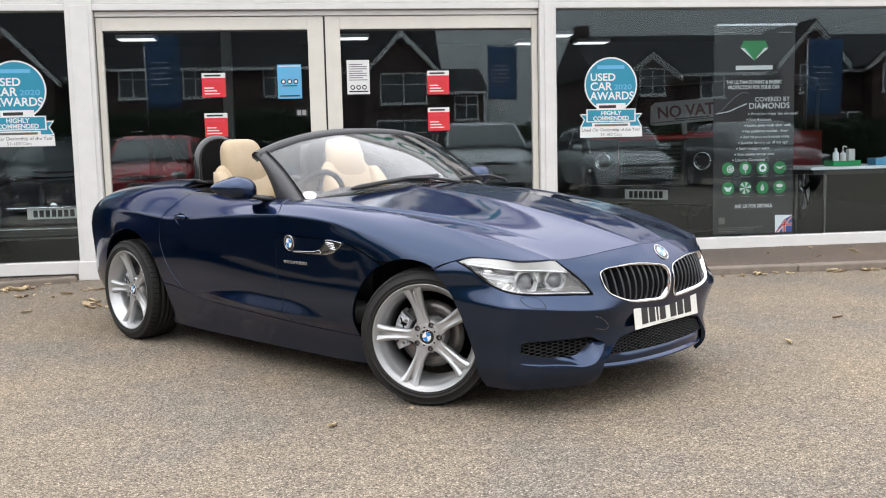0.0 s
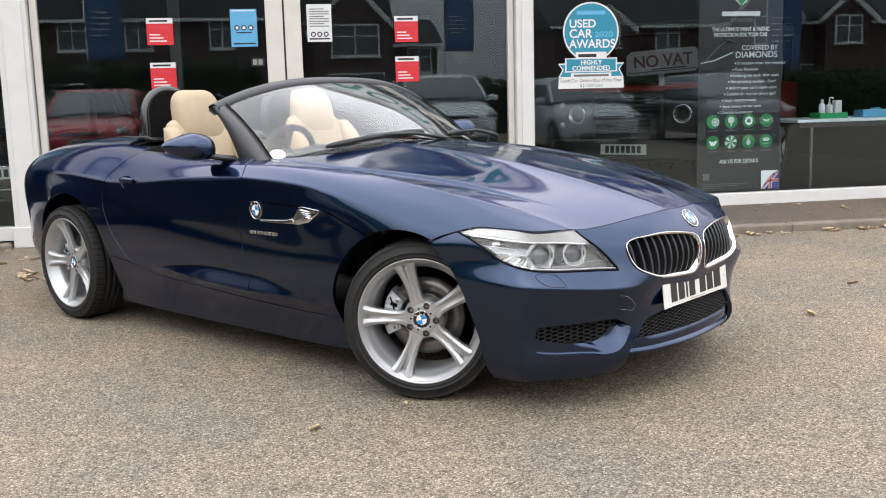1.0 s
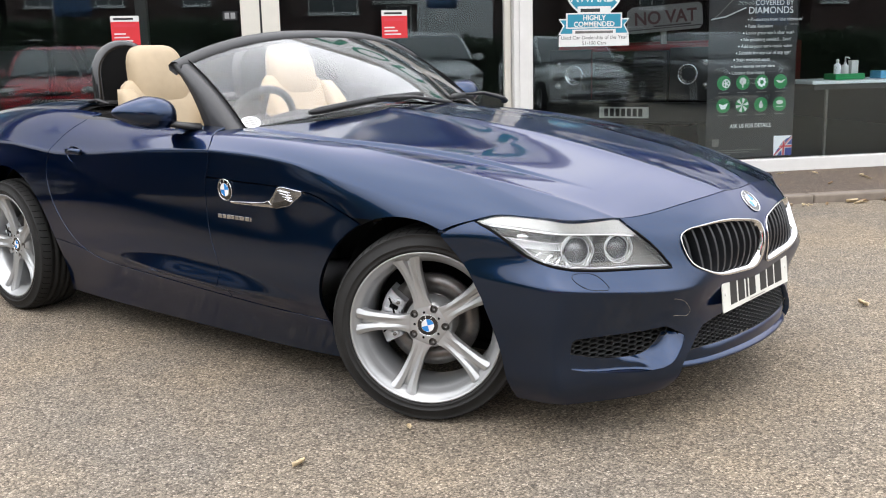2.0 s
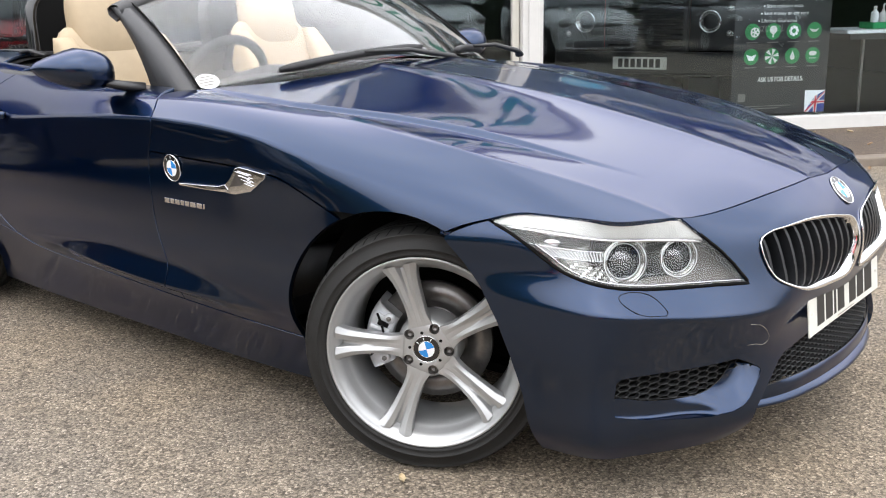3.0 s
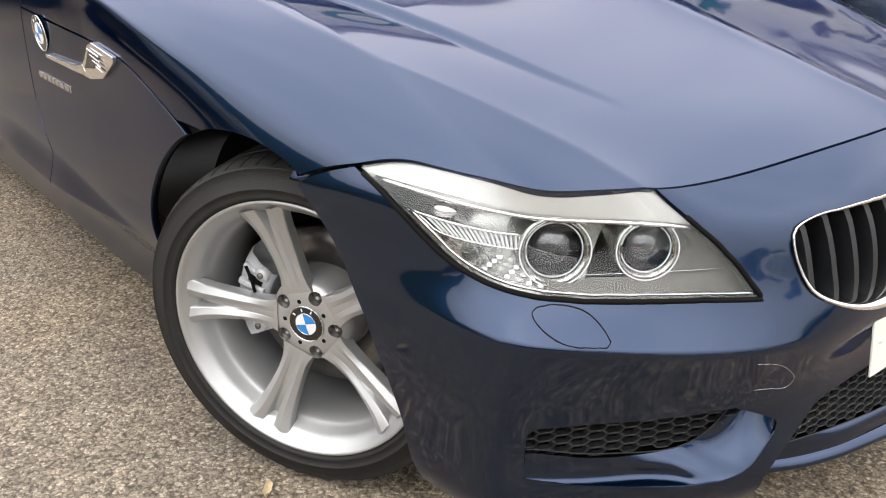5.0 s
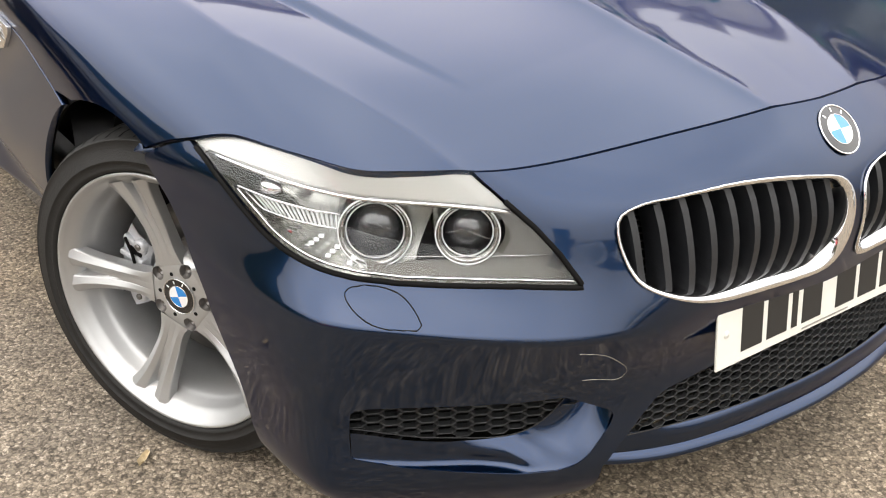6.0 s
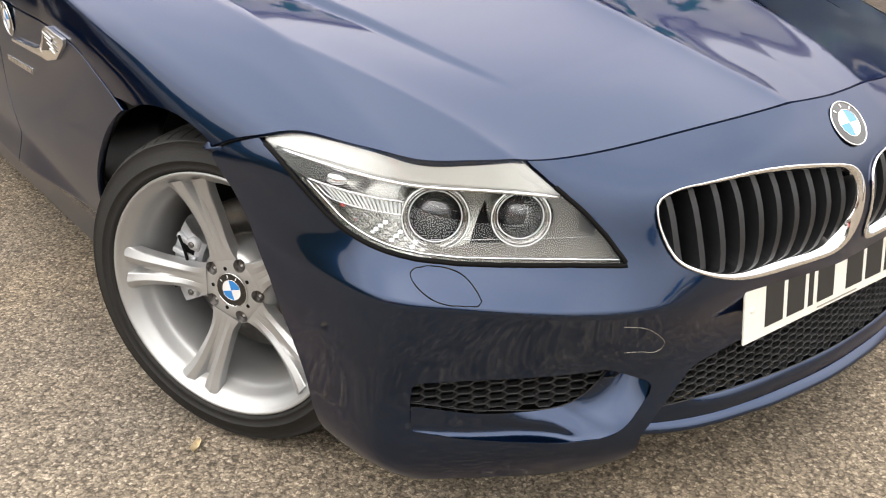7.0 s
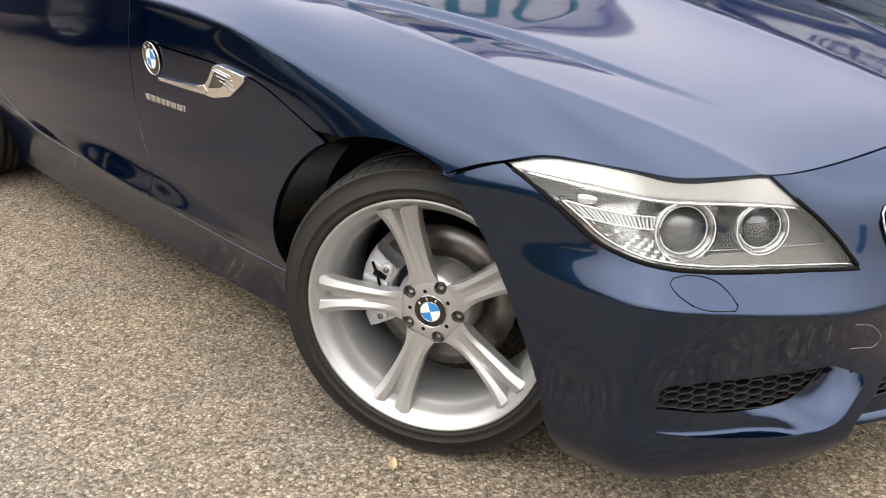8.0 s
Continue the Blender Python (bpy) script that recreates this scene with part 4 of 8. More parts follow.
def wheel(centre, turn, spin, right=True):
    """A five-spoke alloy wheel with tyre; outwards is local -y."""
    w = new("wheel")
    w.parent = car
    w.matrix_local = pose(*centre, 0, 0, turn if right else turn + 180) @ pose(0, 0, 0, 0, spin, 0)
    tagged(w, label="silver five-spoke alloy wheel")
    prof = [(0.230, 0.096), (0.2415, 0.1035), (0.2450, 0.1100), (0.2480, 0.1125), (0.2510, 0.1125), (0.2530, 0.1112), (0.262, 0.1150), (0.2625, 0.1158), (0.2645, 0.1158), (0.265, 0.1150), (0.281, 0.1125), (0.294, 0.1040), (0.2945, 0.1048), (0.2965, 0.1030), (0.297, 0.1010), (0.3030, 0.089), (0.3065, 0.064)]
    half = prof + [(0.3075, 0.050), (0.300, 0.0485), (0.300, 0.0425), (0.3078, 0.041), (0.3082, 0.019), (0.300, 0.0175), (0.300, 0.0115), (0.3084, 0.010)]
    full = [(r, -d) for r, d in half] + [(r, d) for r, d in half[::-1]]
    v, f = lathe(full, 120)
    tyre = link_mesh("tyre", v, f, RUBBER, w, "black low-profile road tyre")
    # shoulder sipes: a flat dark strip each, for the shade in the cut
    sipe = [(0.2990, 0.0978), (0.3036, 0.0888), (0.3070, 0.064)]
    data = None
    for i in range(60):
        t = Matrix.Rotation(radians(-6 * i), 4, "Y")
        if data is None:
            sv = [Vector((r, -d - 0.0006, dx + (0.3068 - r) * 0.9)) for dx in (-0.0020, 0.0020) for r, d in sipe]
            o = link_mesh("sipe_shade", sv, [(0, 1, 4, 3), (1, 2, 5, 4)], SHADE, tyre, "", False)
            data = o.data
        else:
            o = new("sipe_shade", data)
            o.parent = tyre
        o.matrix_local = t
    # rim barrel with stepped lip
    rim = [(0.236, -0.098), (0.2445, -0.104), (0.2478, -0.1060), (0.2480, -0.1085), (0.2455, -0.1100), (0.2420, -0.1085), (0.2390, -0.1030), (0.2340, -0.0975), (0.2270, -0.0905), (0.2205, -0.0800), (0.2165, -0.0640), (0.2120, -0.0580), (0.2075, -0.050), (0.2050, -0.030), (0.203, 0.0), (0.203, 0.07), (0.214, 0.09), (0.233, 0.104)]
    v, f = lathe(rim, 120)
    link_mesh("rim", v, f, ALLOY, w)
    # hub
    hub = [(0.030, -0.0655), (0.0335, -0.0655), (0.0355, -0.068), (0.040, -0.0682), (0.044, -0.0682), (0.048, -0.068), (0.052, -0.0676), (0.056, -0.067), (0.060, -0.0662), (0.064, -0.065), (0.068, -0.063), (0.072, -0.060), (0.076, -0.055), (0.080, -0.047), (0.083, -0.034), (0.0835, 0.02)]
    ring = np.array([[(r * math.cos(a), d, r * math.sin(a)) for r, d in hub] for a in np.linspace(0, 2 * math.pi, 121)])
    face = grid_mesh(ring)
    bolts = [(0.0565 * math.sin(radians(72 * i + 36)), 0.0565 * math.cos(radians(72 * i + 36))) for i in range(5)]
    face = cuts(face, lambda x, y, z: np.min([np.hypot(x - bx, z - bz) for bx, bz in bolts], axis=0) - 0.0128)
    link_mesh("hub", face[0][:, :3], face[1], ALLOY, w)
    # spokes: two ridges with a groove, the ridges spreading towards the rim
    rs = [0.060, 0.078, 0.105, 0.140, 0.175, 0.205, 0.2290]
    wd = [0.0330, 0.0275, 0.0255, 0.0280, 0.0325, 0.0395, 0.0500]
    dp = [-0.067, -0.0690, -0.0715, -0.0770, -0.0840, -0.0925, -0.1000]
    gr = [0.000, 0.0010, 0.0040, 0.0075, 0.0120, 0.0200, 0.0320]
    qr = np.linspace(rs[0], rs[-1], 22)
    ww, dd, gg = spline(rs, wd, qr), spline(rs, dp, qr), spline(rs, gr, qr)
    across = [(-1.0, 0.026), (-0.965, 0.0085), (-0.93, 0.0060), (-0.60, 0.0), (-0.56, 0.0002), (-0.27, 0.0050), (-0.23, 0.0065), (-0.12, 1.0), (0.0, 1.03), (0.12, 1.0), (0.23, 0.0065), (0.27, 0.0050), (0.56, 0.0002), (0.60, 0.0), (0.93, 0.0060), (0.965, 0.0085), (1.0, 0.026)]
    for i in range(5):
        t = Matrix.Rotation(radians(72 * i), 4, "Y")
        v, f = [], []
        for r, wi, de, g in zip(qr, ww, dd, gg):
            for u, h in across:
                low = g * h if h > 0.5 else h * (1 if abs(u) == 1 else min(max((r - 0.062) / 0.07, 0.0), 1.0))
                v.append(t @ Vector((u * wi, de + low, r)))
        c = len(across)
        for a in range(len(qr) - 1):
            for b in range(c - 1):
                f.append((a * c + b, a * c + b + 1, (a + 1) * c + b + 1, (a + 1) * c + b))
        f = [q[::-1] for q in f]
        link_mesh("spoke", v, f, ALLOY, w, smooth=False)
    for i in range(5):
        a = radians(72 * i + 36)
        x, z = 0.0565 * math.sin(a), 0.0565 * math.cos(a)
        # hole walls in darker steel, deepening the shade of the recess
        v, f = lathe([(0.0136, -0.0664), (0.0128, -0.0655), (0.0115, -0.046), (0.0, -0.046)], 24)
        link_mesh("bolt_hole", [(p + x, q, r + z) for p, q, r in v], f, STEEL, w, "deep round bolt recess, walls darkened for its shade")
        v, f = lathe([(0.0100, -0.046), (0.0098, -0.0565), (0.0080, -0.0580), (0.0052, -0.0580), (0.0046, -0.0545), (0.0, -0.0545)], 12)
        link_mesh("wheel_bolt", [(p + x, q, r + z) for p, q, r in v], f, STEEL, w)
        # pin holes are flat dark discs, only the shade of a hole
        x, z = 0.0435 * math.sin(a + radians(36)), 0.0435 * math.cos(a + radians(36))
        v, f = lathe([(0.0042, -0.0684), (0.0, -0.0685)], 12)
        link_mesh("pin_hole_shade", [(p + x, q, r + z) for p, q, r in v], f, SHADE, w)
    for o in w.children:
        if not o.name.startswith("tyre"):
            o.data.transform(Matrix.Diagonal((0.975, 1, 0.975, 1)))
    roundel(w, pose(0, -0.0685, 0, 90, 0, 0), 0.0345)
    return w


def roundel(parent, m, r, tilt=0.0):
    """A round badge: dark ring, bright rim and blue and white quarters."""
    b = new("badge")
    b.parent = parent
    b.matrix_local = m
    tagged(b, label="round badge with blue and white quarters")

    def disc(name, r0, r1, z0, mat, a0=0, a1=360, dome=0.0):
        v, f = [], []
        n = max(int((a1 - a0) / 7.5), 4)
        for i in range(n + 1):
            a = radians(a0 + (a1 - a0) * i / n)
            for q in range(4):
                rr = r0 + (r1 - r0) * q / 3
                v.append((rr * math.cos(a), rr * math.sin(a), z0 + dome * (1 - (rr / r) ** 2)))
        for i in range(n):
            for q in range(3):
                f.append((i * 4 + q, i * 4 + q + 1, i * 4 + q + 5, i * 4 + q + 4))
        link_mesh(name, v, f, mat, b)
    disc("ring", 0.60 * r, 0.95 * r, 0.0, GLOSS_BLACK, dome=0.06 * r)
    for i in range(4):
        disc("quarter", 0.0, 0.58 * r, 0.0002, (BLUE_BADGE, WHITE_BADGE)[i % 2], 90 * i + tilt, 90 * i + 90 + tilt, 0.06 * r)
    for name, rr, th in (("outer_rim", 0.965 * r, 0.035 * r), ("inner_rim", 0.59 * r, 0.02 * r)):
        v, f = tube([(rr * math.cos(a), rr * math.sin(a), 0.012 * r + (0.03 * r if name[0] == "i" else 0)) for a in np.linspace(0, 2 * math.pi, 48, endpoint=False)], th, 6, True)
        link_mesh(name, v, f, CHROME, b)
    # raised marks in the ring where the lettering stands
    for a in (130, 90, 50):
        part("mark", box(-0.03 * r, 0.03 * r, 0.70 * r, 0.86 * r, 0.02 * r, 0.045 * r, m=Matrix.Rotation(radians(a - 90), 4, "Z")), WHITE_BADGE, b)
    return b


def brake(centre, turn, front=True):
    v, f = lathe([(0.05, -0.012), (0.078, -0.014), (0.08, 0.012), (0.088, 0.012), (0.088, 0.004), (0.150, 0.004), (0.150, 0.026), (0.07, 0.026)], 64)
    d = link_mesh("brake_disc", v, f, STEEL, car, "grey steel brake disc")
    d.matrix_local = pose(*centre, 0, 0, turn)
    if front:
        v, f = lathe([(0.098, -0.030), (0.104, -0.038), (0.135, -0.040), (0.158, -0.034), (0.166, -0.018), (0.168, 0.05), (0.10, 0.05), (0.098, -0.030)], 22, radians(140), radians(206))
        c = link_mesh("brake_caliper", v + [], f + [tuple(range(8))[::-1], tuple(22 * 8 + i for i in range(8))], CALIPER, car, "grey cast brake caliper")
        c.matrix_local = pose(*centre, 0, 0, turn)
        for a in (150, 163, 176, 190):
            part("caliper_rib", box(0.104, 0.157, -0.046, -0.034, -0.006, 0.006, 0.003, m=Matrix.Rotation(radians(-a), 4, "Y")), CALIPER, c)

        for a, r in ((146, 0.118), (198, 0.118)):
            v, f = lathe([(0.013, 0.0), (0.013, -0.010), (0.009, -0.013), (0.0, -0.013)], 16)
            t = Matrix.Rotation(radians(-a), 4, "Y") @ Matrix.Translation((r, -0.038, 0))
            link_mesh("guide_pin", [t @ Vector(p) for p in v], f, CALIPER, c)
            v, f = lathe([(0.006, 0.0), (0.006, -0.003), (0.0, -0.003)], 12)
            t = t @ Matrix.Translation((0, -0.0132, 0))
            link_mesh("pin_bolt", [t @ Vector(p) for p in v], f, STEEL, c)
        v, f = tube([Matrix.Rotation(radians(-a), 4, "Y") @ Vector((r, -0.050, 0)) for a, r in ((148, 0.150), (156, 0.128), (166, 0.116), (176, 0.116), (186, 0.130), (192, 0.152))], 0.003, 6)
        link_mesh("pad_spring", v, f, SHADE, c)
        # dark patches on the face stand for shaded pockets in the casting
        for a in (157, 183):
            part("pocket_shade", box(0.112, 0.140, -0.0415, -0.0395, -0.007, 0.007, 0.002, m=Matrix.Rotation(radians(-a), 4, "Y")), SHADE, c)


WHEEL_F, WHEEL_R = (-0.033, -0.730, 0.3078), (-2.496, -0.790, 0.3078)
wheel(WHEEL_F, STEER, -15)
wheel(WHEEL_R, 0, -18)
wheel((-0.033, 0.730, 0.3078), STEER, 20, False)
wheel((-2.496, 0.790, 0.3078), 0, 30, False)
brake(WHEEL_F, STEER)
brake(WHEEL_R, 0)

# ---- front of the car: lamps, grilles, plate, badges ----
NG = nose.reshape(-1, 3)
NN = NOSE[0][:, 3:]


def nose_at(y, z, d=0.0):
    """The point of the bumper's skin at a width and height (right side, y taken positive), d outwards."""
    k = np.argsort((np.abs(NG[:, 1]) - abs(y)) ** 2 + (NG[:, 2] - z) ** 2)[:4]
    w = 1 / (np.hypot(np.abs(NG[k, 1]) - abs(y), NG[k, 2] - z) + 1e-4)
    p, n = (NG[k] * w[:, None]).sum(0) / w.sum(), (NN[k] * w[:, None]).sum(0)
    n /= np.linalg.norm(n)
    p = np.array([p[0], -abs(y), z]) + d * n
    s = 1 if y < 0 else -1
    return Vector((p[0], s * p[1], p[2])), Vector((n[0], s * n[1], n[2]))


def frame_at(y, z, d=0.0):
    """A pose on the bumper's skin: local z outwards, local y upwards."""
    p, n = nose_at(y, z, d)
    x = Vector((0, 0, 1)).cross(n).normalized()
    u = n.cross(x)
    return Matrix.Translation(p) @ Matrix((x, u, n)).transposed().to_4x4()


# raised lines and small covers on the bumper


def resample(pts, n):
    p = np.asarray(pts, float)
    d = np.concatenate([[0], np.cumsum(np.linalg.norm(np.diff(p, axis=0), axis=1))])
    q = np.linspace(0, d[-1], n)
    return np.column_stack([np.interp(q, d, p[:, k]) for k in range(p.shape[1])])


WASHER = smooth_line([(0.731, 0.514), (0.718, 0.521), (0.690, 0.521), (0.676, 0.515), (0.666, 0.496), (0.667, 0.480), (0.690, 0.477), (0.721, 0.484), (0.733, 0.502)], 44, True)
for side in (1, -1):
    v, f = tube([nose_at(-side * y, z, 0.0002)[0] for y, z in WASHER], 0.0009, 6, True)
    link_mesh("washer_cover_gap", v, f, SHADE, bumper, "dark gap round the washer cover")
hatch_pts = [(0.483, 0.427), (0.449, 0.418), (0.415, 0.394), (0.400, 0.370), (0.404, 0.364), (0.432, 0.366), (0.462, 0.370)]
v, f = tube([nose_at(-y, z, 0.0002)[0] for y, z in smooth_line(hatch_pts, 24)], 0.0005, 5)
link_mesh("tow_cover_gap", v, f, AMBER, bumper, "fine line of the tow-eye cover")

def honeycomb_cell(name, a, b, h, wall, depth):
    """One cell of a grille: a flat-topped six-sided ring with depth, facing local z."""
    hexa = lambda k: [((a + b) * (1 - k / a * 0.9), 0), (a - 0.6 * k, h / 2 - k), (-a + 0.6 * k, h / 2 - k), (-(a + b) * (1 - k / a * 0.9), 0), (-a + 0.6 * k, -h / 2 + k), (a - 0.6 * k, -h / 2 + k)]
    rings = [[(x, y, -depth) for x, y in hexa(wall)], [(x, y, -0.0004) for x, y in hexa(wall)], [(x, y, 0.0) for x, y in hexa(0.3 * wall)], [(x, y, -0.004) for x, y in hexa(0.0)]]
    me = bpy.data.meshes.new(name)
    me.from_pydata([p for r in rings for p in r], [], [(q * 6 + i, q * 6 + (i + 1) % 6, q * 6 + 6 + (i + 1) % 6, q * 6 + 6 + i) for q in range(3) for i in range(6)])
    me.materials.append(MESH_BLACK)
    return me


HONEYCOMB_WIDE = honeycomb_cell("mesh_cell", 0.0090, 0.0080, 0.0145, 0.0013, 0.012)
HONEYCOMB = honeycomb_cell("mesh_cell", 0.0070, 0.0060, 0.0127, 0.0010, 0.010)
for side in (1, -1):
    # headlamp
    lamp = new("headlamp")
    lamp.parent = car
    tagged(lamp, label="clear headlamp with twin ringed projectors and a white brow")
    lens = cuts(NOSE, shrink(in_lamp, 0.0022))
    flip = (lambda m: m) if side == 1 else mirrored
    inner = offset(lens, -0.004)
    lv = joined(lens, (np.concatenate([inner[0][:, :3], -inner[0][:, 3:]], 1), [q[::-1] for q in inner[1]]))
    sheet("lens", flip(lv), LENS, lamp).visible_shadow = False
    # seal round the lens
    edge = [p for p in LAMP_OUTLINE[1:] if p[1] < 0.655]
    line = [nose_at(-side * y, z, 0.0012)[0] for y, z in resample(edge, 80)]
    v, f = tube(line, 0.0038, 6)
    link_mesh("seal", v, f, SHADE, lamp)
    line = [nose_at(-side * y, z, -0.004)[0] for y, z in resample([(y * 0.988 + 0.004, z + 0.008) for y, z in edge[4:-3]], 60)]
    v, f = tube(line, 0.0024, 6)
    link_mesh("bright_edge", v, f, CHROME, lamp)
    # reflector bowl behind
    bowl = offset(lens, -0.085)
    bowl[0][:, 5] = bowl[0][:, 5]
    wall = flanged(offset(lens, -0.006), 0.085)
    k = len(lens[0])
    walls = (wall[0][k:], [tuple(i - k for i in q) for q in wall[1][len(lens[1]):]])
    sheet("bowl_wall", flip(walls), REFLECTOR, lamp)
    inner_cut = lambda x, y, z: np.abs(y) - 0.57 + (z - 0.58) * 0.5
    clear = lambda x, y, z: np.minimum(np.hypot(np.abs(y) - 0.574, z - 0.591) - 0.034, np.hypot(np.abs(y) - 0.674, z - 0.590) - 0.043)
    sheet("reflector", flip(cuts(bowl, inner_cut)), REFLECTOR, lamp)
    sheet("dark_bezel", flip(offset(cuts(lens, no(inner_cut), clear, lambda x, y, z: 0.634 - z), -0.040)), BEZEL, lamp, "dark grey inner bezel")
    sheet("lower_bezel", flip(offset(cuts(lens, lambda x, y, z: 0.552 - z, clear, lambda x, y, z: 0.70 - np.abs(y)), -0.030)), BEZEL, lamp, "dark grey lower bezel")
    # white brow along the top
    brow = cuts(lens, lambda x, y, z: z - np.interp(np.abs(y), [0.52, 0.58, 0.64, 0.70, 0.73, 0.757, 0.782, 0.807], [0.612, 0.620, 0.624, 0.628, 0.635, 0.643, 0.650, 0.655]))
    strip = cuts(brow, lambda x, y, z: np.interp(np.abs(y), [0.52, 0.58, 0.64, 0.70, 0.73, 0.757, 0.782, 0.807], [0.615, 0.6235, 0.6275, 0.632, 0.639, 0.648, 0.6545, 0.658]) - z)
    sheet("brow", flip(offset(cuts(brow, lambda x, y, z: -nose_side(x, y) - 0.0006, lambda x, y, z: z - np.interp(np.abs(y), [0.52, 0.58, 0.64, 0.70, 0.73, 0.757, 0.782, 0.807], [0.615, 0.6235, 0.6275, 0.632, 0.639, 0.648, 0.6545, 0.658])), -0.010)), BROW, lamp, "white light bar")
    sheet("brow_shelf", flip(offset(strip, -0.013)), BROW, lamp, "silver shelf under the light bar")
    line = [nose_at(-side * y, z, -0.012)[0] for y, z in smooth_line([(0.807, 0.655), (0.782, 0.649), (0.757, 0.641), (0.729, 0.633), (0.698, 0.626), (0.642, 0.622), (0.582, 0.618), (0.530, 0.612)], 40)]
    v, f = tube(line, 0.0035, 6)
    link_mesh("brow_edge", v, f, CHROME, lamp)
    # projectors: a silver shroud, three fine rings and a clear dome over a dark bowl
    for y, z, r in ((0.683, 0.590, 0.049), (0.583, 0.590, 0.043)):
        m = frame_at(-side * y, z, -0.058)
        zz = Vector((0.80, -side * 0.55, 0.10)).normalized()
        xx = Vector((0, 0, 1)).cross(zz).normalized()
        m = Matrix.Translation(m.translation) @ Matrix((xx, zz.cross(xx), zz)).transposed().to_4x4() @ Matrix.Rotation(radians(-90), 4, "X")
        v, f = lathe([(r * 0.80, -0.005), (r * 0.86, -0.030), (r * 0.93, -0.036), (r, -0.036), (r * 1.04, -0.030), (r * 1.05, 0.02), (r * 1.15, 0.04)], 48)
        link_mesh("shroud", [m @ Vector(p) for p in v], f, REFLECTOR, lamp, "silver projector shroud")
        for k, d, th, mt in ((1.0, -0.040, 0.0010, WHITE_BADGE), (0.91, -0.0375, 0.0008, CHROME), (0.80, -0.030, 0.0010, WHITE_BADGE)):
            v, f = tube([m @ Vector((r * k * math.cos(a), d, r * k * math.sin(a))) for a in np.linspace(0, 2 * math.pi, 40, endpoint=False)], th, 6, True)
            link_mesh("light_ring", v, f, mt, lamp)
        v, f = lathe([(r * 0.79, -0.026), (r * 0.70, -0.006), (r * 0.45, 0.012), (0.0, 0.018)], 40)
        link_mesh("projector_bowl", [m @ Vector(p) for p in v], f, GLOSS_BLACK, lamp, "dark projector bowl")
        v, f = lathe([(r * 0.70, -0.008), (r * 0.64, -0.016), (r * 0.45, -0.025), (r * 0.22, -0.030), (0.0, -0.031)], 40)
        link_mesh("projector_lens", [m @ Vector(p) for p in v], f, DOME, lamp, "dark glossy domed projector lens")
        for w in (1, -1):
            part("ring_clip", box(w * r * 0.90 - 0.004, w * r * 0.90 + 0.004, -0.037, -0.033, -0.008, 0.008, 0.001), BEZEL, lamp, m=m)
    # outer end: a framed, ribbed indicator bar, a patch of small facets under it and a round position lamp above
    at = lambda y, z, d: nose_at(-side * y, z, d)[0]
    bar_c = [(0.800, 0.618), (0.714, 0.603), (0.718, 0.586), (0.790, 0.596)]
    v, f = tube([at(y, z, -0.020) for y, z in resample(bar_c + bar_c[:1], 40)][:-1], 0.0013, 5, True)
    link_mesh("indicator_frame", v, f, CHROME, lamp)
    for i in range(17):
        k = (i + 0.5) / 17
        v, f = tube([at(0.797 + (0.716 - 0.797) * k, 0.6165 - 0.0145 * k, -0.024), at(0.789 + (0.719 - 0.789) * k, 0.597 - 0.0105 * k, -0.024)], 0.0017, 5)
        link_mesh("lamp_rib", v, f, WHITE_BADGE, lamp)
    for i in range(7):
        for q in range(4):
            p, nn = nose_at(-side * (0.783 - 0.0105 * i - 0.004 * q), 0.588 - 0.0030 * i - 0.0085 * q, -0.030)
            t = Matrix.Translation(p) @ nn.to_track_quat("Z", "Y").to_matrix().to_4x4() @ Matrix.Rotation(radians(14 * (-1) ** (i + q)), 4, "Y")
            part("facet", box(-0.0046, 0.0046, -0.0037, 0.0037, -0.004, 0.0, 0.0012, 1), (CHROME, REFLECTOR)[(i * 3 + q) % 2], lamp, m=t)
    p, nn = nose_at(-side * 0.776, 0.632, -0.030)
    bm = bmesh.new()
    bmesh.ops.create_uvsphere(bm, u_segments=20, v_segments=12, radius=1.0, matrix=Matrix.Translation(p) @ nn.to_track_quat("Z", "Y").to_matrix().to_4x4() @ Matrix.Diagonal((0.019, 0.012, 0.010, 1)))
    part("position_lamp", bm, CHROME, lamp, smooth=True)
    v, f = tube([at(y, z, -0.016) for y, z in smooth_line([(0.806, 0.622), (0.770, 0.614), (0.735, 0.607), (0.712, 0.604)], 16)], 0.0016, 5)
    link_mesh("bright_edge", v, f, CHROME, lamp)
    v, f = tube([at(y, z, -0.026) for y, z in smooth_line([(0.700, 0.556), (0.62, 0.556), (0.55, 0.556), (0.497, 0.556)], 16)], 0.0006, 5)
    link_mesh("bezel_line", v, f, SATIN, lamp)

    # kidney grille
    kid = new("grille")
    kid.parent = car
    tagged(kid, label="black slatted grille in a chrome surround")
    ring = [nose_at(-side * y, z, 0.001)[0] for y, z in KIDNEY]
    sec = []
    n = len(ring)
    v, f = [], []
    prof = [(0.003, 0.000), (0.0035, 0.003), (0.001, 0.0045), (-0.0035, 0.002), (-0.0055, -0.006), (-0.0065, -0.022), (-0.0065, -0.034)]
    cy, cz = KIDNEY.mean(0)
    for (y, z), p in zip(KIDNEY, ring):
        _, nn = nose_at(-side * y, z)
        t = Vector((0, -side * (y - cy), (z - cz) * 1.6)).normalized()
        wide = 1.0 + 1.3 * max(0.0, -(z - cz) / 0.09) * (0.45 + 0.55 * max(0.0, (0.30 - y) / 0.25))
        for o, h in prof:
            v.append(p + t * (o * (wide if o < 0 else 1)) + nn * h)
    c = len(prof)
    for i in range(n):
        j = (i + 1) % n
        for b in range(c - 1):
            q = (i * c + b, i * c + b + 1, j * c + b + 1, j * c + b)
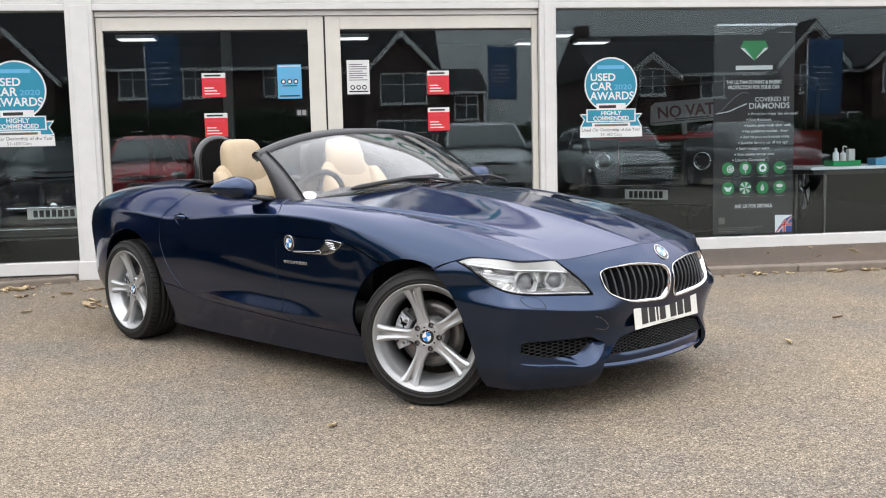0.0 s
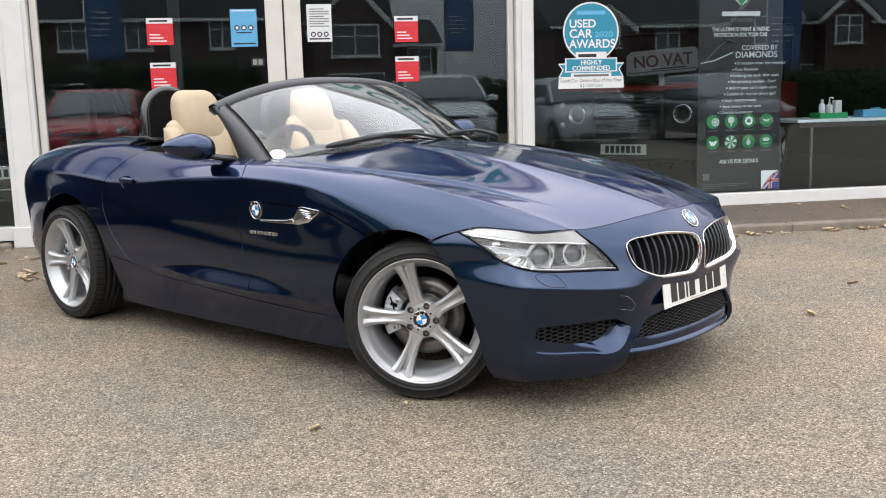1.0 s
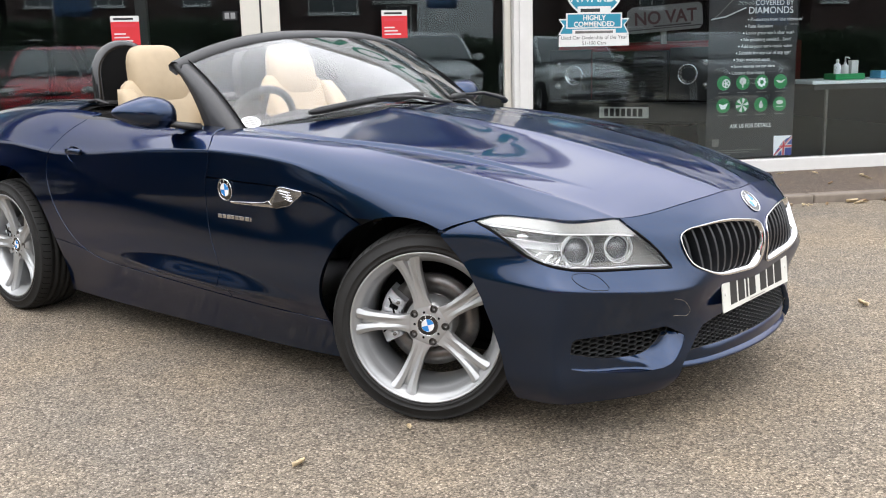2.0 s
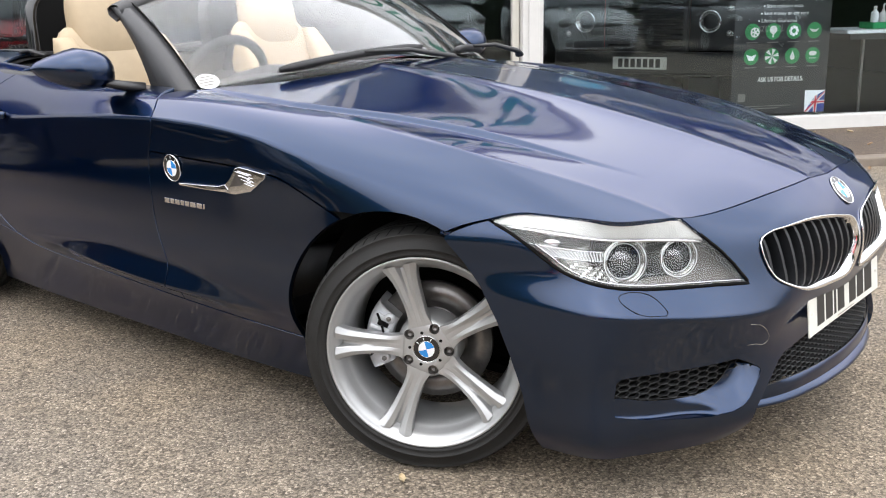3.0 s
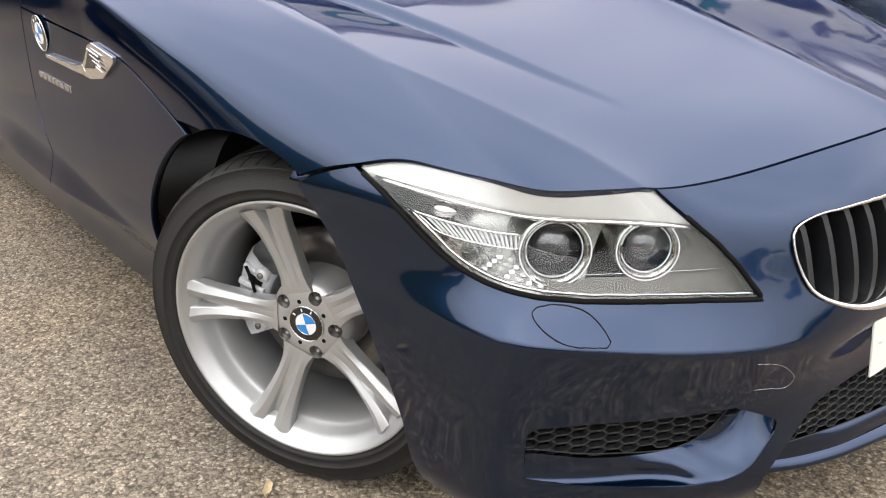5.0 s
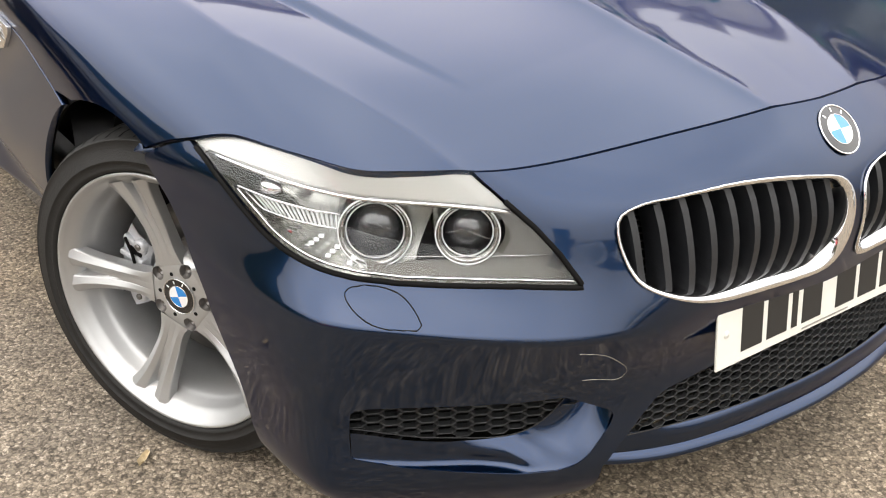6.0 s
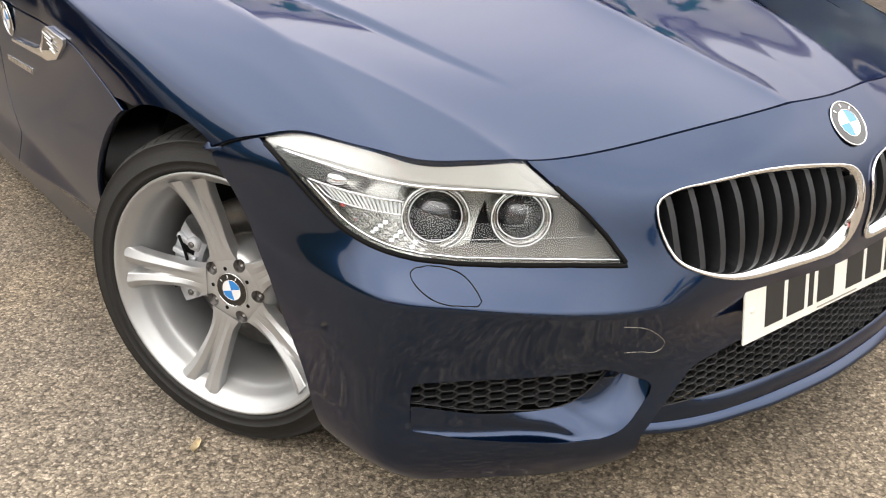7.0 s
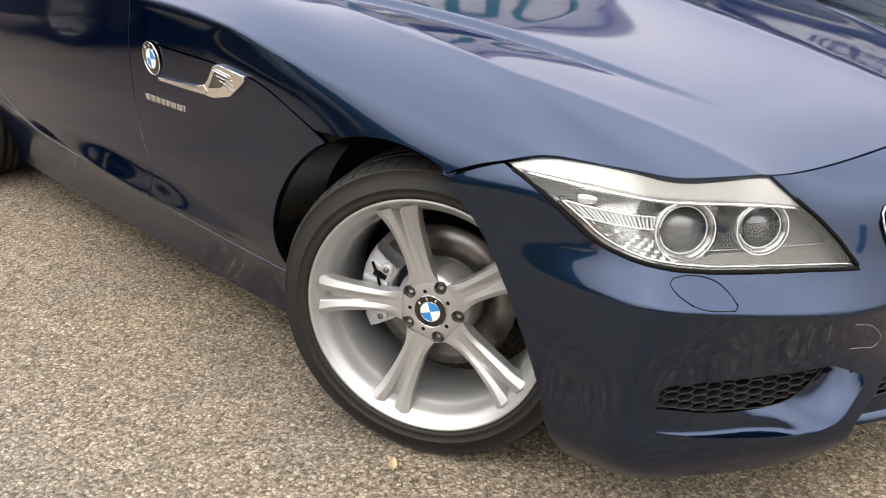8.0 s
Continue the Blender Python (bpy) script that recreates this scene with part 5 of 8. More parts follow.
            f.append(q if side == 1 else q[::-1])
    link_mesh("surround", v, f, CHROME, kid, "chrome surround")
    ys = KIDNEY[:, 0]
    for i in range(10):
        y = 0.046 + i * 0.0380
        zs = []
        for (a0, b0), (a1, b1) in zip(KIDNEY, np.roll(KIDNEY, -1, axis=0)):
            if (a0 - y) * (a1 - y) <= 0 and a0 != a1:
                zs.append(b0 + (b1 - b0) * (y - a0) / (a1 - a0))
        lo, hi = min(zs) + 0.003, max(zs) - 0.003
        v, f = [], []
        for q in range(9):
            z = lo + (hi - lo) * q / 8
            p, nn = nose_at(-side * y, z)
            s = 0.5 + 0.5 * math.sin(math.pi * q / 8)
            w = Vector((0, 1, 0))
            front, back = p - nn * (0.020 - 0.008 * s), p - nn * 0.062
            for a, o in ((front, 0.0062), (front, -0.0062), (back, -0.008), (back, 0.008)):
                v.append(a + w * o)
        for q in range(8):
            for b in range(4):
                f.append((q * 4 + b, q * 4 + (b + 1) % 4, (q + 1) * 4 + (b + 1) % 4, (q + 1) * 4 + b))
        f += [(0, 1, 2, 3), (35, 34, 33, 32)]
        link_mesh("slat", v, f, SLAT, kid, smooth=False)
    # added dark sheet for the shade deep behind the slats
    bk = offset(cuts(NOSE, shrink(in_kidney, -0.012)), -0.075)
    sheet("shade_backing", flip(bk), SHADE, kid)
    for i in range(14):
        z = 0.462 + i * 0.0105
        pts = [nose_at(-side * y, z, -0.070)[0] for y in np.linspace(0.03, 0.41, 8)]
        v, f = tube(pts, 0.0016, 4)
        link_mesh("radiator_bar", v, f, BLACK, kid)

    # side intake: honeycomb set back, over a painted scoop that sweeps up into a corner strake
    duct = new("side_intake")
    duct.parent = car
    tagged(duct, label="lower side air intake with black honeycomb mesh")
    along = Vector((0.477, -side * -0.879, 0)).normalized()
    nrm = Vector((along.y * side, -along.x * side, 0))
    base = Vector((0.474, side * -0.722, 0))
    deep_uz = resample(smooth_line([(-0.003, 0.286), (0.012, 0.283), (0.075, 0.267), (0.160, 0.256), (0.228, 0.255), (0.262, 0.267), (0.288, 0.289), (0.308, 0.315)], 60), 41)
    rim_yz = resample(smooth_line([(0.7335, 0.243), (0.722, 0.2395), (0.670, 0.225), (0.600, 0.216), (0.530, 0.210), (0.486, 0.2135), (0.458, 0.2245), (0.436, 0.247), (0.418, 0.273), (0.407, 0.302)], 60), 41)
    steps = (0.0, 0.2, 0.4, 0.58, 0.72, 0.82, 0.89, 0.94, 0.975, 1.0)
    v, f = [], []
    for i, ((u, z), (y, zr)) in enumerate(zip(deep_uz, rim_yz)):
        p = base + along * u + nrm * float(np.interp(i / 40, [0.0, 0.42, 0.7], [0.0145, 0.0135, 0.003])) + Vector((0, 0, z))
        e = nose_at(-side * y, zr, -0.0015)[0]
        out = nrm * (e - p).dot(nrm)
        bend = float(np.interp(i / 40, [0.0, 0.42, 0.60, 0.74, 1.0], [15.0, 11.0, 3.2, 1.2, 0.9]))
        swell = nrm * float(np.interp(i / 40, [0.42, 0.62, 0.82, 1.0], [0.0, 0.014, -0.008, -0.024]))
        v += [p + (e - p - out) * k + out * k ** bend + swell * math.sin(math.pi * k) for k in steps]
    c = len(steps)
    for i in range(40):
        for q in range(c - 1):
            g4 = (i * c + q, i * c + q + 1, (i + 1) * c + q + 1, (i + 1) * c + q)
            f.append(g4 if side == 1 else g4[::-1])
    link_mesh("strake", v, f, PAINT, duct, "blue painted scoop sweeping up into a corner strake")
    v, f = tube([base + along * u + nrm * 0.004 + Vector((0, 0, z)) for u, z in deep_uz], 0.0012, 5)
    link_mesh("mesh_edge", v, f, BLACK, duct)
    turn = Matrix((along * side, Vector((0, 0, 1)), nrm)).transposed().to_4x4()
    for c in range(13):
        for r in range(7):
            u, z = 0.004 + c * 0.026, 0.262 + r * 0.0145 + (0.00725 if c % 2 else 0.0)
            if z < 0.352 and z > float(np.interp(u, deep_uz[:, 0], deep_uz[:, 1])) - 0.010:
                o = new("mesh_cell", HONEYCOMB_WIDE)
                o.parent = duct
                o.matrix_local = Matrix.Translation(base + along * u + Vector((0, 0, z))) @ turn
    # added dark sheet close behind the mesh, standing for the duct's shade
    bb = base - nrm * 0.022
    link_mesh("duct_shade", [bb - along * 0.06 + Vector((0, 0, 0.2)), bb + along * 0.36 + Vector((0, 0, 0.2)), bb + along * 0.36 + Vector((0, 0, 0.37)), bb - along * 0.06 + Vector((0, 0, 0.37))], [(0, 1, 2, 3)], SHADE, duct)
# middle intake: honeycomb mesh behind the opening
mid = new("middle_intake")
mid.parent = car
tagged(mid, label="wide lower air intake with black honeycomb mesh")
mesh_x = lambda y, z: 0.735 - 0.40 * y * y - (z - 0.247) * 0.12
for c in range(-20, 21):
    y = c * 0.020
    turn = pose(0, 0, 0, 0, 0, math.degrees(math.atan(0.772 * y))) @ pose(0, 0, 0, 90, 0, 90) @ pose(0, 0, 0, -7, 0, 0)
    for r in range(7):
        z = 0.252 + r * 0.0127 + (0.00635 if c % 2 else 0.0)
        if z < 0.345 - 0.10 * abs(y):
            o = new("mesh_cell", HONEYCOMB)
            o.parent = mid
            o.matrix_local = Matrix.Translation((mesh_x(y, z) - 0.004, y, z)) @ turn
# added dark sheet in place of the shade inside the intake
link_mesh("duct_shade", [(0.60, -0.45, 0.19), (0.60, 0.45, 0.19), (0.60, 0.45, 0.37), (0.60, -0.45, 0.37)], [(0, 1, 2, 3)], SHADE, mid)
# painted wall below the mesh, and the splitter blade under it
band_x = lambda y: float(np.interp(abs(y), [0, 0.05, 0.145, 0.2, 0.261, 0.31, 0.354, 0.39, 0.43], [0.739, 0.738, 0.731, 0.724, 0.714, 0.700, 0.683, 0.665, 0.640]))
tip_x = lambda y: float(np.interp(abs(y), [0, 0.06, 0.157, 0.265, 0.317, 0.36, 0.40, 0.43], [0.753, 0.751, 0.743, 0.723, 0.708, 0.690, 0.667, 0.645]))
wy = np.linspace(-0.43, 0.43, 61)
soft = lambda fn: np.convolve(np.pad([fn(y) for y in wy], 2, mode="edge"), [0.1, 0.2, 0.4, 0.2, 0.1], mode="valid")
v, f = [], []
for y, xb in zip(wy, soft(band_x)):
    xm = mesh_x(y, 0.247)
    v += [(min(xm, xb), y, 0.2475), (xb, y, 0.2445), (xb + 0.0015, y, 0.228), (xb, y, 0.212)]
for i in range(60):
    for q in range(3):
        f.append((i * 4 + q, i * 4 + q + 1, i * 4 + q + 5, i * 4 + q + 4))
link_mesh("ledge", v, f, PAINT, mid, "blue painted wall under the mesh")
v, f = tube([(mesh_x(y, 0.247) + 0.001, y, 0.248) for y in wy[3:-3]], 0.0012, 5)
link_mesh("mesh_edge", v, f, BLACK, mid)
v, f = [], []
for y, xb, xt in zip(wy, soft(band_x), soft(tip_x)):
    v += [(xb - 0.002, y, 0.2118), (xb + 0.35 * (xt - xb), y, 0.2078), (xb + 0.75 * (xt - xb), y, 0.2025), (xt, y, 0.1975), (xt - 0.001, y, 0.1945), (xt - 0.010, y, 0.1905), (xt - 0.100, y, 0.184)]
for i in range(60):
    for q in range(6):
        f.append((i * 7 + q, i * 7 + q + 1, i * 7 + q + 8, i * 7 + q + 7))
link_mesh("splitter", v, f, PAINT, car, "blue painted splitter blade")

# number plate: dark bars in place of the characters
PL = Matrix.Translation((0.7235, 0, 0.3965)) @ pose(0, 0, 0, 90, 0, 90) @ pose(0, 0, 0, -6, 0, 0)
plate = part("number_plate", prism([(-0.26 + 0.0, -0.0555), (0.26, -0.0555), (0.26, 0.0555), (-0.26, 0.0555)], 0.0, 0.004, "xy", 0.0015), PLATE, car, "white number plate with dark bars")
plate.matrix_local = PL
for x0, x1 in ((-0.206, -0.158), (-0.147, -0.099), (-0.088, -0.074), (-0.062, -0.014), (0.024, 0.074), (0.085, 0.135), (0.146, 0.204)):
    part("plate_bar", box(x0, x1, -0.0395, 0.0395, 0.0041, 0.0047), INK, plate)
part("plate_imprint", box(-0.06, 0.06, -0.0505, -0.0478, 0.0041, 0.0045), AMBER, plate)
for x in (-0.24, 0.24):
    v, f = lathe([(0.006, 0.0), (0.005, -0.0018), (0.0, -0.002)], 16)
    o = link_mesh("plate_screw", [(p + x, r, 0.004 - q) for p, q, r in v], f, PLATE, plate)

# nose badge
p, nn = nose_at(-0.001, 0.652, 0.001)
nn.y = 0
nn.normalize()
roundel(car, Matrix.Translation((p.x, 0, p.z)) @ Matrix((Vector((0, 1, 0)), nn.cross(Vector((0, 1, 0))), nn)).transposed().to_4x4(), 0.041, 0)

# side: badge, gill, lettering bars, door handle
SIDE = lambda x, z: float(np.interp(z, *[c[np.argsort(skin[int(np.argmin(np.abs(skin[:, 0, 0] - x))), 20:, 2])] for c in (skin[int(np.argmin(np.abs(skin[:, 0, 0] - x))), 20:, 2], skin[int(np.argmin(np.abs(skin[:, 0, 0] - x))), 20:, 1])]))
for side in (1, -1):
    def flank(x, z, d=0.0):
        y = SIDE(x, z)
        return Vector((x, side * (y - d), z))
    out = Vector((0, -side, 0))
    roundel(car, Matrix.Translation(flank(-0.834, 0.689, 0.003)) @ pose(0, 0, 0, 90 if side == 1 else -90, 0, 0) @ pose(0, 0, 0, 4, 0, 180 if side == -1 else 0), 0.039)
    gill = new("side_gill")
    gill.parent = car
    tagged(gill, label="chrome side gill")

    def plate_on(name, pts, th, mat, d0=0.0):
        bm = bmesh.new()
        a = [bm.verts.new(flank(x, z, d0)) for x, z in pts]
        b = [bm.verts.new(flank(x, z, d0 + th)) for x, z in pts]
        bm.faces.new(a)
        bm.faces.new(b[::-1])
        for i in range(len(pts)):
            j = (i + 1) % len(pts)
            bm.faces.new((a[i], b[i], b[j], a[j]))
        bmesh.ops.recalc_face_normals(bm, faces=bm.faces)
        bmesh.ops.bevel(bm, geom=list(bm.edges), offset=0.0015, segments=2, profile=0.5, affect="EDGES")
        return part(name, bm, mat, gill)
    plate_on("blade", [(-0.799, 0.652), (-0.70, 0.656), (-0.630, 0.660), (-0.600, 0.668), (-0.585, 0.655), (-0.600, 0.646), (-0.66, 0.645), (-0.795, 0.645)], 0.010, CHROME)
    plate_on("scoop", [(-0.600, 0.668), (-0.579, 0.684), (-0.556, 0.714), (-0.536, 0.720), (-0.436, 0.711), (-0.438, 0.698), (-0.496, 0.659), (-0.560, 0.645), (-0.600, 0.6455), (-0.585, 0.655)], 0.010, CHROME)
    plate_on("scoop_recess", [(-0.545, 0.706), (-0.500, 0.700), (-0.530, 0.672), (-0.578, 0.664)], 0.0016, STEEL, 0.0102)
    for i in range(4):
        plate_on("fin", [(-0.548 + 0.012 * i, 0.709 - 0.009 * i), (-0.492 + 0.004 * i, 0.703 - 0.009 * i), (-0.494 + 0.004 * i, 0.700 - 0.009 * i), (-0.550 + 0.012 * i, 0.706 - 0.009 * i)], 0.003, CHROME, 0.0122)
    for i, w in enumerate((0.022, 0.018, 0.020, 0.016, 0.018, 0.024, 0.024, 0.006)):
        x = -0.880 + sum((0.022, 0.018, 0.020, 0.016, 0.018, 0.024, 0.024, 0.006)[:i]) + 0.0045 * i
        bm = box(x, x + w, -0.002, 0.002, 0.587, 0.601, 0.0008)
        o = part("model_mark", bm, SATIN, car, "small bright lettering bar")
        o.location = (0, side * SIDE(x, 0.595), 0)
    # door handle: a bowl with a bar across
    h = new("door_handle")
    h.parent = doors[0 if side == 1 else 1]
    c = flank(-1.835, 0.765)
    v, f = [], []
    for i in range(9):
        r = i / 8
        for k in range(28):
            a = 2 * math.pi * k / 28
            v.append(c + Vector((0.062 * r * math.cos(a), 0, 0.034 * r * math.sin(a))) + out * (0.0022 - 0.018 * (1 - r ** 3)))
    for i in range(8):
        for k in range(28):
            l = (k + 1) % 28
            g = (i * 28 + k, i * 28 + l, (i + 1) * 28 + l, (i + 1) * 28 + k)
            f.append(g if side == -1 else g[::-1])
    link_mesh("handle_bowl", v, f, PAINT, h)
    v, f = tube([c + Vector((t * 0.105, 0, 0.012 + 0.004 * math.sin(math.pi * (t + 0.5)))) + out * (0.006 + 0.012 * math.cos(math.pi * t)) for t in np.linspace(-0.55, 0.5, 12)], 0.0095, 8, flat=1.3)
    link_mesh("handle_bar", v, f, PAINT, h)
    tagged(h, label="body-coloured pull handle")

    # wing mirror
    mir = new("wing_mirror")
    mir.parent = doors[0 if side == 1 else 1]
    tagged(mir, label="blue wing mirror on a black foot")
    v, f = [], []
    nu, nv = 28, 20
    mc = Vector((-1.235, -0.928 * side, 0.944))
    for i in range(nu + 1):
        s = -1 + 2 * i / nu
        e = (1 - abs(s) ** (1.9 if s > 0 else 3.4)) ** 0.55
        top = 0.068 * e * (1.0 - 0.40 * (s > 0) * s)
        bot = 0.056 * e * (1.0 - 0.25 * (s > 0) * s)
        for k in range(nv):
            a = 2 * math.pi * k / nv
            ca, sa = math.cos(a), math.sin(a)
            depth = (0.098 if ca > 0 else 0.030) * e
            sq = lambda t: math.copysign(abs(t) ** 0.85, t)
            v.append(mc + Vector((depth * sq(ca) - 0.035 * s * s - 0.02 * s, -side * 0.112 * s, (top if sa > 0 else bot) * sq(sa) + 0.012 * s)))
    for i in range(nu):
        for k in range(nv):
            l = (k + 1) % nv
            g = (i * nv + k, i * nv + l, (i + 1) * nv + l, (i + 1) * nv + k)
            f.append(g if side == 1 else g[::-1])
    up = [g for g in f if sum(v[i].z for i in g) / 4 > mc.z - 0.026]
    dn = [g for g in f if sum(v[i].z for i in g) / 4 <= mc.z - 0.026]
    link_mesh("mirror_cap", v, up, PAINT, mir)
    link_mesh("mirror_base", v, dn, PAINT, mir, "blue lower shell")
    v, f = tube([(-1.12, -0.775 * side, 0.888), (-1.15, -0.83 * side, 0.898), (-1.19, -0.885 * side, 0.912), (-1.21, -0.92 * side, 0.918)], [0.040, 0.034, 0.028, 0.022], 10, flat=0.42)
    link_mesh("mirror_foot", v, f, BLACK, mir)

# ---- windscreen, cabin ----


def screen_point(u, w):
    """u across (-1 to 1), w from the cowl (0) to the header (1)."""
    a = abs(u)
    b = Vector((-0.705 - 0.255 * a ** 2.2, 0.735 * u, 0.930 - 0.064 * u * u))
    t = Vector((-1.285 - 0.05 * a ** 2.2, 0.695 * u, 1.240 - 0.115 * a ** 2.6))
    p = b.lerp(t, w)
    return p + Vector((0.035, 0, 0.05)) * (math.sin(math.pi * w) * 0.42 * (1 - 0.35 * u * u))


screen = new("windscreen")
screen.parent = car
tagged(screen, label="raked clear windscreen in a dark frame")
v = [screen_point(-1 + 2 * i / 40, j / 16) for i in range(41) for j in range(17)]
f = [(i * 17 + j, (i + 1) * 17 + j, (i + 1) * 17 + j + 1, i * 17 + j + 1) for i in range(40) for j in range(16)]
g = link_mesh("screen_glass", v, f, CLEAR, screen)
so = g.modifiers.new("thick", "SOLIDIFY")
so.thickness, so.offset = 0.004, -1
g.visible_shadow = False
# dark band along the bottom of the glass
v, f = [], []
for i in range(41):
    u = -1 + 2 * i / 40
    for j in range(4):
        p = screen_point(u, -0.03 + (0.10 + 0.05 * u * u) * j / 3)
        v.append(p - Vector((0.006, 0, 0.008)))
for i in range(40):
    for j in range(3):
        f.append((i * 4 + j, (i + 1) * 4 + j, (i + 1) * 4 + j + 1, i * 4 + j + 1))
link_mesh("screen_border", v, f, FRAME_GREY, screen)
for side in (1, -1):
    v, f = [], []
    for j in range(17):
        w = -0.05 + 1.05 * j / 16
        p = screen_point(-side, max(w, 0)) + (Vector((0.02, 0, -0.03)) * (-min(w, 0) / 0.05))
        q = screen_point(-side * 0.955, max(w, 0)) + (Vector((0.02, 0, -0.03)) * (-min(w, 0) / 0.05))
        wide = 0.110 * (1 - w) ** 1.3 + 0.054
        back = Vector((-wide * 0.93, 0, -wide * 0.25 * (1 - w)))
        o = Vector((0, -side, 0))
        v += [q + Vector((0.0, 0, 0.004)), p + Vector((0, 0, 0.006)), p + o * 0.012 + Vector((-0.012, 0, 0)), p + o * 0.014 + back * 0.55, p + o * 0.006 + back, p - o * 0.03 + back, q - o * 0.0 + back * 0.3]
    for j in range(16):
        for k in range(7):
            l = (k + 1) % 7
            g4 = (j * 7 + k, j * 7 + l, (j + 1) * 7 + l, (j + 1) * 7 + k)
            f.append(g4 if side == 1 else g4[::-1])
    link_mesh("screen_pillar", v, f, FRAME_GREY, screen)
    line = [screen_point(-side * 0.957, w) + Vector((0.001, 0, 0.006)) for w in np.linspace(0, 1, 16)]
    v, f = tube(line, 0.0028, 5)
    link_mesh("pillar_seal", v, f, SHADE, screen)
v, f = [], []
for i in range(41):
    u = -1.02 + 2.04 * i / 40
    p, q = screen_point(u, 1.0), screen_point(u, 0.93)
    v += [q + Vector((0, 0, 0.003)), p + Vector((0.004, 0, 0.012)), p + Vector((-0.030, 0, 0.014)), p + Vector((-0.055, 0, 0.002)), p + Vector((-0.050, 0, -0.018)), q + Vector((-0.03, 0, -0.024))]
for i in range(40):
    for k in range(6):
        l = (k + 1) % 6
        f.append((i * 6 + k, (i + 1) * 6 + k, (i + 1) * 6 + l, i * 6 + l))
link_mesh("screen_header", v, f, FRAME_GREY, screen)
# round paper disc on the screen
cpt = screen_point(-0.945, 0.045)
du, dw = (screen_point(-0.935, 0.045) - screen_point(-0.955, 0.045)).normalized(), (screen_point(-0.945, 0.08) - screen_point(-0.945, 0.01)).normalized()
cpt = Vector((-0.930, -0.690, 0.932))
best = min(((screen_point(a, b) - cpt).length, a, b) for a in np.linspace(-1, -0.6, 60) for b in np.linspace(0, 0.4, 60))
cpt = screen_point(best[1], best[2])
du, dw = (screen_point(best[1] + 0.02, best[2]) - cpt).normalized(), (screen_point(best[1], best[2] + 0.02) - cpt).normalized()
nn = du.cross(dw).normalized()
v = [cpt + nn * 0.004] + [cpt + nn * 0.004 + du * (0.034 * math.cos(a)) + dw * (0.031 * math.sin(a)) for a in np.linspace(0, 2 * math.pi, 36, endpoint=False)]
disc = link_mesh("paper_disc", v, [(0, 1 + i, 1 + (i + 1) % 36) for i in range(36)], WHITE_CARD, screen, "round white paper disc with grey lines", smooth=False)
for i in range(4):
    y = 0.018 - 0.011 * i
    w = 0.024 if i in (1, 2) else 0.017
    a, b = cpt + nn * 0.0046 + du * -w + dw * y, cpt + nn * 0.0046 + du * w + dw * y
    link_mesh("text_bar", [a - dw * 0.0022, b - dw * 0.0022, b + dw * 0.0022, a + dw * 0.0022], [(0, 1, 2, 3)], STEEL, disc)

# scuttle panel under the wipers
v, f = [], []
for i in range(33):
    u = -1 + 2 * i / 32
    x0 = cowl_x(np.array(0.76 * abs(u))) + 0.03
    v += [Vector((float(x0), 0.76 * u, 0.915 - 0.066 * u * u)), screen_point(u, 0.0) + Vector((-0.03, 0, -0.012))]
for i in range(32):
    f.append((i * 2, i * 2 + 2, i * 2 + 3, i * 2 + 1))
link_mesh("scuttle", v, f, BLACK, car)

# wipers
for y0, y1, px in ((-0.50, 0.06, -0.02), (0.24, 0.56, 0.36)):
    wp = new("wiper")
    wp.parent = car
    tagged(wp, label="black wiper arm and blade")
    k0, k1 = screen_point(y0 / 0.735, 0.045), screen_point(y1 / 0.735, 0.085)
    lift = Vector((0.012, 0, 0.016))
    pts = [k0.lerp(k1, t) + lift * (1.0 + 0.6 * math.sin(math.pi * t)) for t in np.linspace(0, 1, 14)]
    v, f = tube(pts, [0.007] + [0.0115] * 12 + [0.007], 6, flat=1.3)
    link_mesh("blade", v, f, BLACK, wp)
    mp = k0.lerp(k1, 0.55) + lift * 2.0
    v, f = tube([mp, mp.lerp(Vector((-0.69, px + 0.18, 0.945)), 0.5) + Vector((0, 0, 0.012)), Vector((-0.70, px + 0.20, 0.940)), Vector((-0.705, px + 0.22, 0.925))], [0.008, 0.011, 0.014, 0.018], 8, flat=0.7)
    link_mesh("arm", v, f, BLACK, wp)

# dashboard and cabin tub
v, f = [], []
for i in range(25):
    u = -1 + 2 * i / 24
    hood = 0.045 * math.exp(-((0.73 * u + 0.37) / 0.19) ** 2)
    for x, z in ((-0.74, 0.895), (-0.90, 0.905 + hood * 0.5), (-1.05, 0.90 + hood), (-1.13, 0.885 + hood), (-1.17, 0.84 + hood * 0.6), (-1.19, 0.74), (-1.15, 0.55)):
        v.append((x - 0.16 * abs(u) ** 2.2 * (x > -1.0), 0.715 * u, z - 0.05 * u * u))
for i in range(24):
    for j in range(6):
        f.append((i * 7 + j, i * 7 + j + 1, (i + 1) * 7 + j + 1, (i + 1) * 7 + j))
link_mesh("dashboard", v, f, DASH, car, "dark grey moulded dashboard")
part("cabin_floor", box(-2.1, -0.7, -0.73, 0.73, 0.2, 0.26), DASH, car)
part("cabin_back", box(-2.16, -2.08, -0.735, 0.735, 0.2, 0.93, 0.02), DASH, car)
part("tunnel", box(-2.1, -1.1, -0.13, 0.13, 0.26, 0.62, 0.04), DASH, car)
